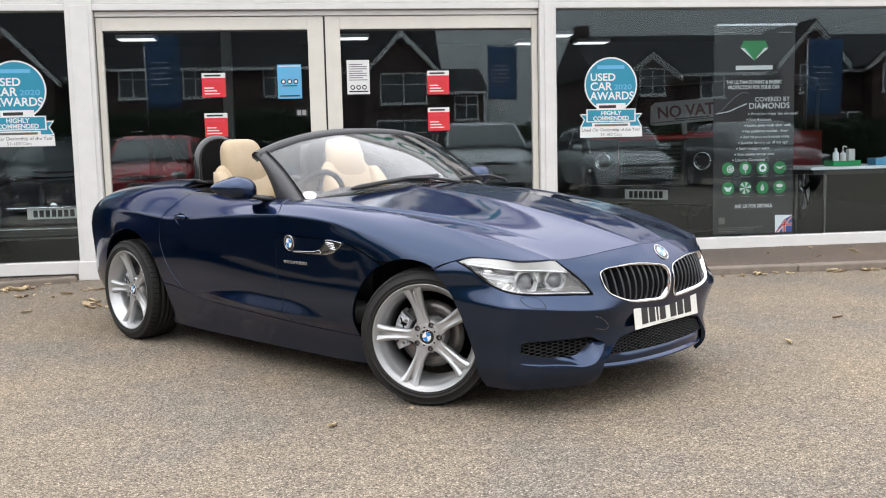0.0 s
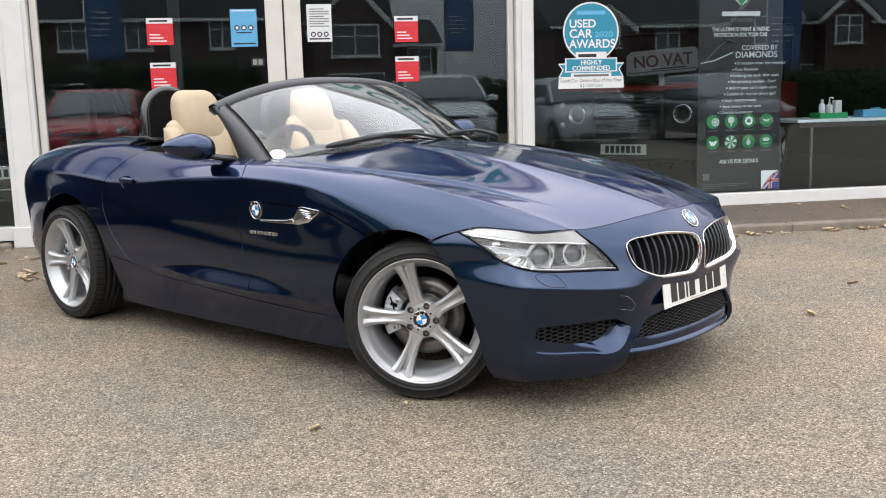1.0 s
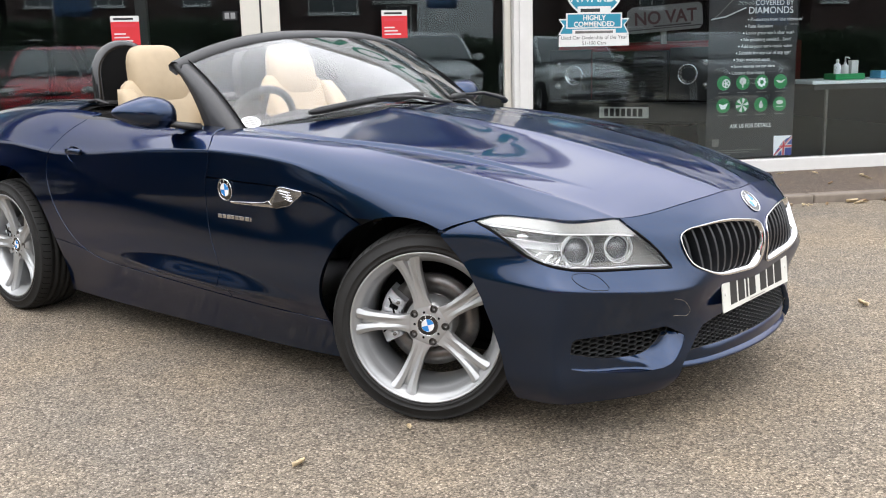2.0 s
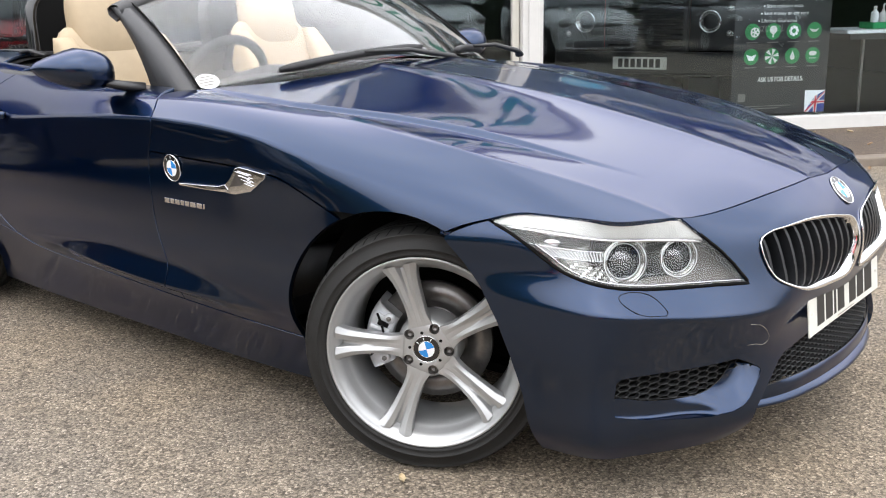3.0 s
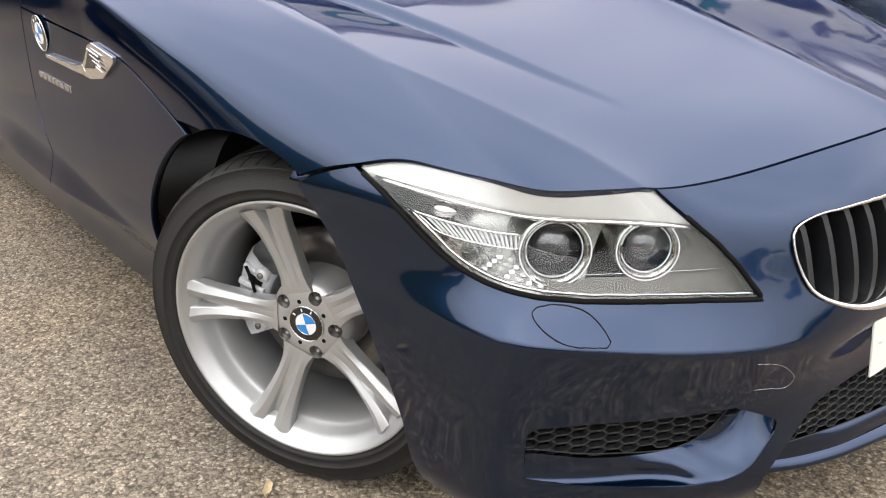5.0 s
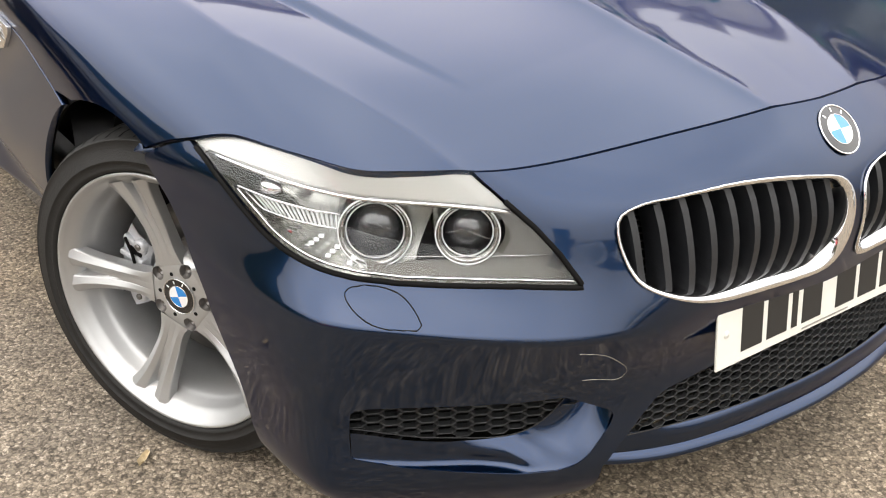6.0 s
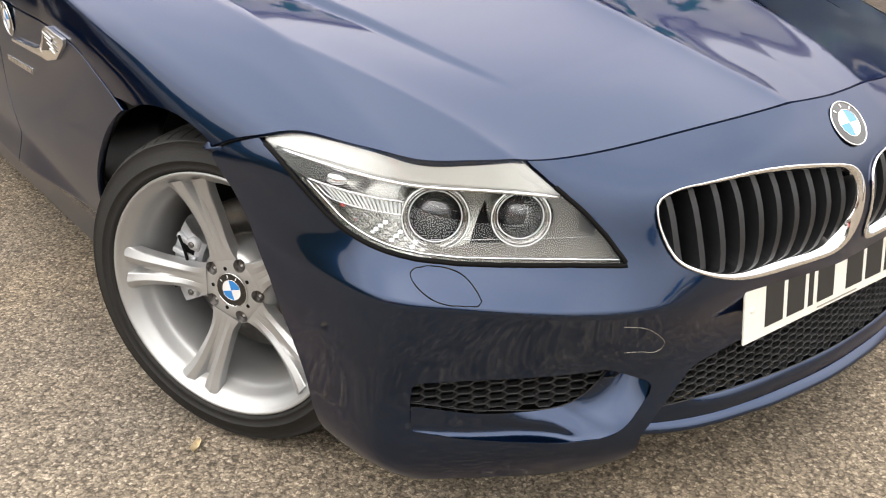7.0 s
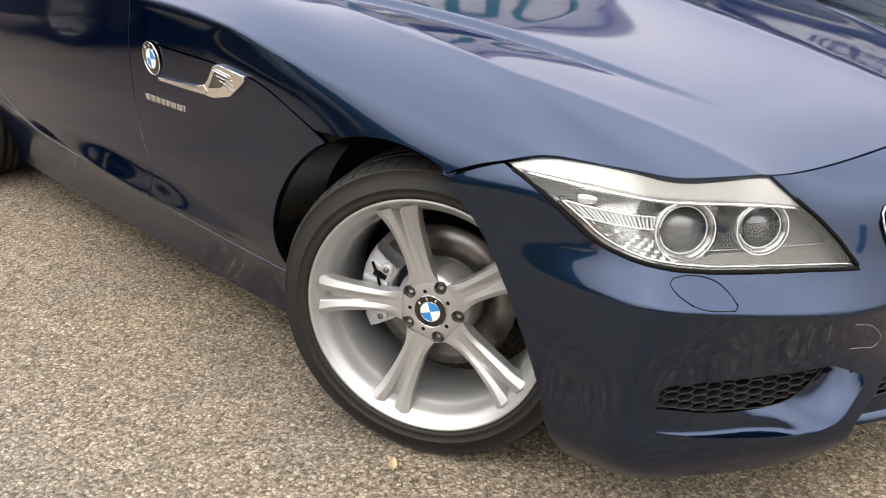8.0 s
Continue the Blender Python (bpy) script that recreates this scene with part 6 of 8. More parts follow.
for side in (1, -1):
    v, f = [], []
    for i in range(15):
        x = -0.90 - 1.18 * i / 14
        zt = float(np.interp(x, [-2.0, -1.5, -1.0], [0.915, 0.892, 0.872]))
        for y, z in ((0.775, zt - 0.012), (0.762, zt), (0.735, zt), (0.712, zt - 0.02), (0.70, zt - 0.14), (0.705, 0.3)):
            v.append((x, -side * y, z))
    for i in range(14):
        for j in range(5):
            g4 = (i * 6 + j, (i + 1) * 6 + j, (i + 1) * 6 + j + 1, i * 6 + j + 1)
            f.append(g4 if side == -1 else g4[::-1])
    link_mesh("door_card", v, f, DASH, doors[0 if side == 1 else 1], "dark inner door lining")
# steering wheel
m = Matrix.Translation((-1.275, -0.37, 0.845)) @ pose(0, 0, 0, 0, -68, 0)
v, f = tube([m @ Vector((0.180 * math.cos(a), 0.180 * math.sin(a), 0)) for a in np.linspace(0, 2 * math.pi, 48, endpoint=False)], 0.0165, 8, True)
sw = link_mesh("steering_wheel", v, f, DASH, car, "dark leather steering wheel")
bm = bmesh.new()
bmesh.ops.create_uvsphere(bm, u_segments=20, v_segments=10, radius=0.07, matrix=m @ Matrix.Diagonal((1.1, 1.0, 0.35, 1)))
part("wheel_boss", bm, DASH, sw, smooth=True)
for a in (0, 180, -90):
    v, f = tube([m @ Vector((0.05 * math.cos(radians(a)), 0.05 * math.sin(radians(a)), 0)), m @ Vector((0.17 * math.cos(radians(a)), 0.17 * math.sin(radians(a)), 0))], 0.017, 6, flat=0.5)
    link_mesh("wheel_spoke", v, f, DASH, sw)


def seat(y0):
    s = new("seat")
    s.parent = car
    s.location = (0, y0, 0)
    tagged(s, label="cream leather sports seat with a tall head restraint")

    def pad(name, prof, label=""):
        """A stuffed pad from stations (x, z, half width, half thickness) up its length."""
        st = smooth_line([p for p in prof], 22)
        v, f = [], []
        n = 20
        for x, z, w, t in st:
            for k in range(n):
                a = 2 * math.pi * k / n
                ca, sa = math.cos(a), math.sin(a)
                sq = lambda q, e: math.copysign(abs(q) ** e, q)
                v.append((x + t * sq(ca, 0.7), w * sq(sa, 0.55), z))
        for i in range(len(st) - 1):
            for k in range(n):
                l = (k + 1) % n
                f.append((i * n + k, i * n + l, (i + 1) * n + l, (i + 1) * n + k))
        f += [tuple(range(n))[::-1], tuple((len(st) - 1) * n + k for k in range(n))]
        return link_mesh(name, v, f, LEATHER, s, label)
    pad("backrest", [(-1.76, 0.44, 0.20, 0.06), (-1.80, 0.58, 0.225, 0.072), (-1.85, 0.75, 0.235, 0.075), (-1.90, 0.92, 0.215, 0.070), (-1.93, 1.01, 0.190, 0.058), (-1.94, 1.045, 0.165, 0.046), (-1.945, 1.06, 0.12, 0.025)])
    pad("head_restraint", [(-1.90, 0.92, 0.125, 0.05), (-1.918, 1.00, 0.138, 0.066), (-1.94, 1.10, 0.136, 0.068), (-1.955, 1.165, 0.122, 0.060), (-1.962, 1.195, 0.098, 0.047), (-1.966, 1.208, 0.06, 0.02)])
    for w in (-1, 1):
        o = pad("side_bolster", [(-1.70, 0.46, 0.05, 0.05), (-1.735, 0.60, 0.06, 0.075), (-1.78, 0.78, 0.06, 0.082), (-1.84, 0.93, 0.052, 0.06), (-1.89, 1.02, 0.03, 0.03)])
        o.location = (0, 0.195 * w, 0)
    bm = box(-1.80, -1.22, -0.25, 0.25, 0.36, 0.50, 0.05, 3)
    part("cushion", bm, LEATHER, s, smooth=True)
    return s


seat(-0.40)
seat(0.40)
# roll hoops behind the seats
for y0 in (-0.40, 0.40):
    line = [(-2.17, y0 - 0.155, 0.86), (-2.185, y0 - 0.150, 1.02), (-2.20, y0 - 0.125, 1.15), (-2.205, y0 - 0.06, 1.203), (-2.205, y0 + 0.06, 1.203), (-2.20, y0 + 0.125, 1.15), (-2.185, y0 + 0.150, 1.02), (-2.17, y0 + 0.155, 0.86)]
    sm = smooth_line(line, 36)
    v, f = tube(sm, 0.024, 10)
    hoop = link_mesh("roll_hoop", v, f, GLOSS_BLACK, car, "gloss black roll-over hoop")
    bm = bmesh.new()
    bm.faces.new([bm.verts.new(p + np.array([0.016, 0, 0])) for p in sm])
    part("hoop_panel", bm, SHADE, hoop)
# deck strap end
v, f = tube([(-2.02, -0.60, 0.955), (-2.10, -0.61, 0.972), (-2.16, -0.62, 0.965)], [0.008, 0.014, 0.01], 6, flat=0.5)
link_mesh("belt_guide", v, f, BLACK, car)

# ---- stickers and posters on the shop glass (local y of the front: minus is outside) ----
FACE = pose(0, 0, 0, 90, 0, 0)


def on_glass(x, z, d=-0.003):
    """A pose on the glass with local x to the right, local y up, local z out of the shop."""
    return pose(x, GLASS_Y + d, z) @ FACE


def flat(name, pts, th, mat, parent, z0=0.0, label=""):
    return part(name, prism(pts, z0, z0 + th, "xy"), mat, parent, label)


def circle(cx, cy, r, n=40, ry=None):
    return [(cx + r * math.cos(2 * math.pi * i / n), cy + (ry or r) * math.sin(2 * math.pi * i / n)) for i in range(n)]


def rect(x0, x1, y0, y1):
    return [(x0, y0), (x1, y0), (x1, y1), (x0, y1)]


def line_of(text, x, y, size, mat, parent, z, align="CENTER", bold=0.0, width=None):
    o = words("lettering", text, size, mat, parent, None, align, 0.0003, bold=bold, width=width)
    o.matrix_local = pose(x, y, z)
    return o


def award(cx, cz):
    """A round award sticker over a ribbon and a white strip."""
    a = empty("award_sticker", on_glass(cx, cz), "round teal award sticker with a ribbon and white caption strip", "sticker", "award stickers")
    flat("disc_edge", circle(0, 0.245, 0.262), 0.0006, WHITE_CARD, a)
    flat("disc", circle(0, 0.245, 0.248), 0.0006, CYAN, a, 0.0008)
    part("brand_bar", box(-0.135, 0.135, 0.395, 0.430, 0.0016, 0.002), SKY_CARD, a, "pale bar in place of a title")
    line_of("USED", -0.205, 0.285, 0.098, WHITE_CARD, a, 0.0016, "LEFT", 0.002, 0.245)
    line_of("CAR", -0.205, 0.195, 0.105, WHITE_CARD, a, 0.0016, "LEFT", 0.002, 0.215)
    line_of("2020", 0.030, 0.200, 0.066, SKY_CARD, a, 0.0016, "LEFT", 0.001, 0.175)
    line_of("AWARDS", -0.205, 0.105, 0.105, WHITE_CARD, a, 0.0016, "LEFT", 0.002, 0.435)
    flat("name_panel", rect(-0.145, 0.145, 0.005, 0.068), 0.0006, WHITE_CARD, a, 0.0016)
    flat("name_bar", rect(-0.12, 0.05, 0.022, 0.050), 0.0003, INK, a, 0.0024)
    flat("ribbon_back", [(-0.31, -0.16), (-0.27, -0.085), (-0.31, -0.035), (-0.30, -0.03), (0.30, -0.03), (0.31, -0.03), (0.27, -0.085), (0.31, -0.16)], 0.0006, WHITE_CARD, a, 0.0010)
    flat("ribbon", [(-0.295, -0.150), (-0.258, -0.085), (-0.295, -0.042), (0.295, -0.042), (0.258, -0.085), (0.295, -0.150)], 0.0006, CYAN, a, 0.0018)
    flat("ribbon_panel", rect(-0.245, 0.245, -0.110, 0.015), 0.0006, WHITE_CARD, a, 0.0026)
    flat("ribbon_face", rect(-0.232, 0.232, -0.100, 0.005), 0.0006, CYAN, a, 0.0034)
    line_of("HIGHLY", 0, -0.043, 0.056, WHITE_CARD, a, 0.0042, "CENTER", 0.0015, 0.20)
    line_of("COMMENDED", 0, -0.094, 0.056, WHITE_CARD, a, 0.0042, "CENTER", 0.0015, 0.355)
    flat("caption_strip", [(-0.31, -0.255), (0.31, -0.255), (0.305, -0.165), (0.19, -0.150), (0.19, -0.118), (-0.19, -0.118), (-0.19, -0.150), (-0.305, -0.165)], 0.0006, WHITE_CARD, a, 0.0026)
    part("name_line", box(-0.165, 0.165, -0.150, -0.130, 0.0034, 0.0037), STEEL, a, "grey bar in place of a name")
    line_of("Used Car Dealership of the Year", 0, -0.198, 0.042, INK, a, 0.0034, "CENTER", 0.0, 0.58)
    line_of("51-100 Cars", 0, -0.242, 0.040, INK, a, 0.0034, "CENTER", 0.0, 0.21)
    return a


award(1.764, 1.435)
award(-3.702, 1.470)


def card(x0, x1, z0, z1, kind):
    w, h = x1 - x0, z1 - z0
    names = {"red": ("red_card", "red notice with a white heading on the door glass"), "blue": ("blue_notice", "pale blue notice with three symbols on the door glass"), "white": ("white_notice", "white printed notice with three symbols on the door glass")}
    c = empty(names[kind][0], on_glass(x0, z0, -0.002), names[kind][1], "notice", "door notices")
    flat("sheet", rect(0, w, 0, h), 0.0008, {"red": RED_CARD, "blue": SKY_CARD, "white": WHITE_CARD}[kind], c)
    if kind == "red":
        flat("heading", rect(0, w, 0.80 * h, h), 0.0005, WHITE_CARD, c, 0.001)
        flat("text_bar", rect(0.1 * w, 0.8 * w, 0.86 * h, 0.93 * h), 0.0003, INK, c, 0.0016)
        flat("text_bar", rect(0.1 * w, 0.86 * w, 0.62 * h, 0.71 * h), 0.0003, FLAG_RED, c, 0.001)
        for i, k in enumerate((0.50, 0.62, 0.74)):
            flat("text_bar", rect(0.1 * w, k * w, (0.36 - 0.12 * i) * h, (0.405 - 0.12 * i) * h), 0.0003, WHITE_CARD, c, 0.001)
    else:
        if kind == "white":
            for i in range(8):
                flat("text_bar", rect(0.1 * w, (0.9 if i % 3 else 0.7) * w, (0.86 - 0.065 * i) * h, (0.885 - 0.065 * i) * h), 0.0003, STEEL, c, 0.001)
            y0 = 0.2
        else:
            flat("text_bar", rect(0.2 * w, 0.8 * w, 0.36 * h, 0.39 * h), 0.0003, INK, c, 0.001)
            flat("text_bar", rect(0.06 * w, 0.94 * w, 0.94 * h, 0.97 * h), 0.0003, WHITE_CARD, c, 0.001)
            y0 = 0.50
        for i in range(3):
            flat("symbol", circle((0.24 + 0.26 * i) * w, y0 * h, 0.105 * w, 24), 0.0004, INK, c, 0.001)
            flat("symbol_eye", circle((0.24 + 0.26 * i) * w, y0 * h, 0.06 * w, 20), 0.0004, WHITE_CARD, c, 0.0018)
        flat("foot_bar", rect(0.08 * w, 0.92 * w, 0.06 * h, 0.10 * h), 0.0003, INK, c, 0.001)


for b in ((-2.080, -1.868, 1.625, 1.842), (-2.072, -1.865, 1.265, 1.480), (-0.012, 0.192, 1.617, 1.836), (-0.015, 0.190, 1.278, 1.494)):
    card(*b, "red")
card(-1.399, -1.180, 1.600, 1.910, "blue")
card(-0.762, -0.553, 1.630, 1.943, "white")
# small number mark on the door glass
num = empty("door_mark", on_glass(-1.245, 1.435, -0.002), "faint pale number mark on the door glass", "sticker")
flat("mark_bar", rect(0, 0.11, 0, 0.07), 0.0005, POSTER, num)
flat("digit_bar", rect(0.015, 0.05, 0.012, 0.058), 0.0004, BOARD, num, 0.0006)
flat("digit_bar", rect(0.06, 0.095, 0.012, 0.058), 0.0004, BOARD, num, 0.0006)

# roller poster behind the window
post = empty("roller_poster", on_glass(2.812, 0.186, 0.03), "tall dark grey roller poster with white text and green symbols", "poster")
PW, PH = 0.835, 2.045
flat("sheet", rect(0, PW, 0, PH), 0.002, POSTER, post)
part("top_rail", box(0.02, PW + 0.02, PH - 0.004, PH + 0.018, -0.006, 0.010, 0.003), SATIN, post)
flat("heading_bar", rect(0.05, 0.22, PH - 0.07, PH - 0.062), 0.0004, STEEL, post, 0.0022)
flat("heading_bar", rect(0.66, 0.80, PH - 0.07, PH - 0.062), 0.0004, STEEL, post, 0.0022)
gx = 0.415
flat("gem", [(gx - 0.145, PH - 0.215), (gx - 0.11, PH - 0.145), (gx + 0.11, PH - 0.145), (gx + 0.145, PH - 0.215), (gx, PH - 0.335)], 0.0006, ICON, post, 0.0022)
for q in range(7):
    a0, a1 = q / 7, (q + 1) / 7
    flat("facet", [(gx - 0.145 + 0.29 * a0, PH - 0.215), (gx - 0.145 + 0.29 * a1, PH - 0.215), (gx, PH - 0.335)], 0.0005, (WHITE_CARD, TRAY_GREEN, ICON)[q % 3] if q in (0, 1, 5, 6) else ICON, post, 0.003)
flat("brand_bar", rect(gx - 0.19, gx + 0.19, PH - 0.425, PH - 0.385), 0.0004, WHITE_CARD, post, 0.0022)
line_of("AUTOMOTIVE", gx, PH - 0.480, 0.047, STEEL, post, 0.0022, "CENTER", 0, 0.235)
line_of("THE ULTIMATE PAINT & FABRIC", gx, PH - 0.562, 0.050, WHITE_CARD, post, 0.0022, "CENTER", 0.001, 0.575)
line_of("PROTECTION FOR YOUR CAR", gx, PH - 0.612, 0.050, WHITE_CARD, post, 0.0022, "CENTER", 0.001, 0.53)
line_of("COVERED BY", 0.79, PH - 0.735, 0.062, WHITE_CARD, post, 0.0022, "RIGHT", 0, 0.36)
line_of("DIAMONDS", 0.79, PH - 0.805, 0.080, WHITE_CARD, post, 0.0022, "RIGHT", 0.0005, 0.42)
v, f = tube([(0.02, PH - 0.86, 0.003), (0.10, PH - 0.80, 0.003), (0.20, PH - 0.70, 0.003), (0.30, PH - 0.64, 0.003), (0.36, PH - 0.66, 0.003)], 0.003, 4)
link_mesh("sketch_line", v, f, STEEL, post)
v, f = tube([(0.02, PH - 0.85, 0.003), (0.15, PH - 0.83, 0.003), (0.34, PH - 0.755, 0.003)], 0.005, 4)
link_mesh("sketch_line", v, f, WHITE_CARD, post)
for i, t in enumerate(("Protection from 'the elements'", "Fade Resistant", "Looks great wash after wash", "No polishing needed... Ever!", "Add to your car's resale value", "Suitable for any car of any age!", "Stain resistant seats", "Save money on car care", "Lifetime Guarantee")):
    x = 0.385 - 0.020 * i
    y = PH - 0.868 - 0.0565 * i
    flat("bullet", circle(x - 0.02, y + 0.012, 0.007, 12), 0.0004, WHITE_CARD, post, 0.0022)
    line_of(t, x, y, 0.040, WHITE_CARD, post, 0.0022, "LEFT")
for r in range(2):
    for c in range(4):
        x, y = 0.155 + 0.180 * c, 0.655 - 0.195 * r
        flat("icon", circle(x, y, 0.064, 32), 0.0005, ICON, post, 0.0022)
        k = r * 4 + c
        if k == 0:
            flat("icon_mark", circle(x + 0.022, y - 0.005, 0.038, 24), 0.0004, WHITE_CARD, post, 0.003)
            for a in range(5):
                flat("icon_dot", circle(x + 0.022 + 0.022 * math.cos(a * 1.257), y - 0.005 + 0.022 * math.sin(a * 1.257), 0.008, 10), 0.0003, ICON, post, 0.0036)
        elif k == 1:
            flat("icon_mark", circle(x, y + 0.012, 0.032, 20), 0.0004, WHITE_CARD, post, 0.003)
            flat("icon_mark", rect(x - 0.006, x + 0.006, y - 0.045, y - 0.015), 0.0004, WHITE_CARD, post, 0.003)
        elif k == 2:
            for a in range(8):
                flat("icon_mark", circle(x + 0.030 * math.cos(a * 0.785), y + 0.030 * math.sin(a * 0.785), 0.013, 12), 0.0004, FASCIA, post, 0.003)
        elif k == 3:
            flat("icon_mark", [(x - 0.045, y + 0.015), (x + 0.01, y + 0.005), (x + 0.045, y + 0.02), (x + 0.015, y - 0.012), (x - 0.02, y - 0.010)], 0.0004, WHITE_CARD, post, 0.003)
        elif k == 4:
            flat("icon_mark", [(x - 0.045, y + 0.02), (x, y + 0.005), (x + 0.045, y + 0.02), (x + 0.02, y - 0.03), (x - 0.02, y - 0.03)], 0.0004, FASCIA, post, 0.003)
        elif k == 5:
            for a in range(6):
                t0, t1 = a * 1.047, a * 1.047 + 0.5
                flat("icon_mark", [(x, y), (x + 0.06 * math.cos(t0), y + 0.06 * math.sin(t0)), (x + 0.06 * math.cos(t1), y + 0.06 * math.sin(t1))], 0.0004, WHITE_CARD, post, 0.003)
        elif k == 6:
            flat("icon_mark", [(x, y + 0.04), (x + 0.022, y - 0.008), (x + 0.012, y - 0.03), (x - 0.012, y - 0.03), (x - 0.022, y - 0.008)], 0.0004, WHITE_CARD, post, 0.003)
        else:
            flat("icon_mark", circle(x, y + 0.015, 0.034, 20, 0.018), 0.0004, WHITE_CARD, post, 0.003)
            for a in range(4):
                flat("icon_dot", circle(x - 0.024 + 0.016 * a, y - 0.022, 0.005, 8), 0.0003, WHITE_CARD, post, 0.003)
        flat("caption_bar", rect(x - 0.05, x + 0.05, y - 0.088, y - 0.081), 0.0003, STEEL, post, 0.0022)
line_of("ASK US FOR DETAILS.", gx + 0.01, 0.262, 0.050, WHITE_CARD, post, 0.0022, "CENTER", 0.001, 0.40)
flat("code_square", rect(0.06, 0.125, 0.105, 0.170), 0.0004, STEEL, post, 0.0022)
for i, (x0, x1) in enumerate(((0.05, 0.53), (0.05, 0.42), (0.05, 0.24))):
    flat("small_print", rect(x0, x1, 0.064 - 0.018 * i, 0.070 - 0.018 * i), 0.0003, STEEL, post, 0.0022)
flat("flag_ground", rect(0.655, PW - 0.004, 0.004, 0.175), 0.0005, FLAG_BLUE, post, 0.0022)
for pts in ([(0.655, 0.004), (0.69, 0.004), (PW - 0.004, 0.15), (PW - 0.004, 0.175)], rect(0.655, PW - 0.004, 0.070, 0.098), rect(0.735, 0.765, 0.004, 0.175)):
    flat("flag_white", pts, 0.0004, WHITE_CARD, post, 0.003)
for pts in (rect(0.655, PW - 0.004, 0.077, 0.091), rect(0.742, 0.758, 0.004, 0.175), [(0.655, 0.010), (0.665, 0.004), (PW - 0.004, 0.160), (PW - 0.004, 0.17)]):
    flat("flag_red", pts, 0.0004, FLAG_RED, post, 0.0036)
flat("page_curl", [(0.655, 0.004), (0.650, 0.180), (0.832, 0.178), (0.74, 0.13)], 0.0008, FASCIA, post, 0.0042)

# ---- inside the showroom ----
table = empty("folding_table", pose(4.75, 5.05, 0.03), "folding table with a pale top on thin metal legs", "table")
part("tabletop", box(-0.80, 1.0, -0.35, 0.35, 0.765, 0.795, 0.006), TABLE_TOP, table)
part("apron", box(-0.76, 0.96, -0.32, 0.32, 0.715, 0.763), BLACK, table)
for x in (-0.62, 0.82):
    for y in (-0.30, 0.30):
        part("leg", box(x - 0.012, x + 0.012, y - 0.012, y + 0.012, 0.0, 0.714, 0.003), STEEL, table)
tray = empty("green_tray", pose(4.42, 4.93, 0.826), "shallow green plastic tray with hygiene bottles", "tray")
part("tray_base", box(-0.14, 0.14, -0.09, 0.09, 0.0, 0.006), TRAY_GREEN, tray)
for b in ((-0.15, 0.15, -0.10, -0.092), (-0.15, 0.15, 0.092, 0.10), (-0.15, -0.142, -0.091, 0.091), (0.142, 0.15, -0.091, 0.091)):
    part("tray_side", box(*b, 0.0, 0.055, 0.003), TRAY_GREEN, tray)


def bottle(x, label, pump, mat, h=0.15, r=0.032):
    b = empty("bottle", pose(x, 4.93, 0.833), label, "bottle", "bottles in the tray")
    prof = [(0.0, 0.0), (r * 0.9, 0.0), (r, 0.008), (r, h * 0.72), (r * 0.9, h * 0.82), (r * 0.38, h * 0.90), (r * 0.38, h)]
    v, f = lathe(prof, 24)
    link_mesh("flask", [(p, s, q) for p, q, s in v], [q[::-1] for q in f], mat, b)
    if pump:
        v, f = tube([(0, 0, h), (0, 0, h + 0.035), (0.0, 0, h + 0.045), (0.03, 0, h + 0.045), (0.042, 0, h + 0.036)], 0.007, 8)
        link_mesh("pump", v, f, WHITE_CARD, b)
    else:
        v, f = lathe([(0.0, h + 0.02), (r * 0.45, h + 0.02), (r * 0.45, h - 0.005)], 16)
        link_mesh("cap", [(p, s, q) for p, q, s in v], f, WHITE_CARD, b)


bottle(4.345, "clear hand gel bottle with a white cap", False, FASCIA, 0.16)
bottle(4.425, "white pump bottle of hand gel", True, WHITE_CARD, 0.15)
bx = part("tissue_carton", box(4.475, 4.545, 4.90, 4.96, 0.833, 1.0, 0.003), WHITE_CARD)
tagged(bx, "upright white cardboard carton in the green tray", "carton")
gb = empty("glove_box", pose(4.95, 4.95, 0.826), "pale blue carton of disposable gloves on the table", "box")
part("carton", box(-0.19, 0.19, -0.08, 0.08, 0.0, 0.072, 0.004), SKY_CARD, gb)
part("opening", box(-0.12, 0.12, -0.03, 0.03, 0.0725, 0.0735), WHITE_CARD, gb)
part("glove_end", box(-0.05, 0.05, -0.02, 0.02, 0.074, 0.090, 0.006), SKY_CARD, gb)

# ceiling lights
for i, (x, y, w) in enumerate(((-3.87, 11.75, 0.56), (-0.38, 11.89, 0.48), (2.85, 13.0, 0.40), (3.18, 11.75, 0.27), (4.05, 13.0, 0.58), (-7.2, 11.75, 0.56))):
    lt = empty("ceiling_light", pose(x, y, 2.94), "flat white fluorescent ceiling panel, switched on", "lamp", "ceiling lights")
    part("housing", box(-w / 2 - 0.02, w / 2 + 0.02, -0.20, 0.20, 0.0, 0.06), FASCIA, lt)
    part("diffuser", box(-w / 2, w / 2, -0.18, 0.18, -0.006, -0.001), TUBE, lt)

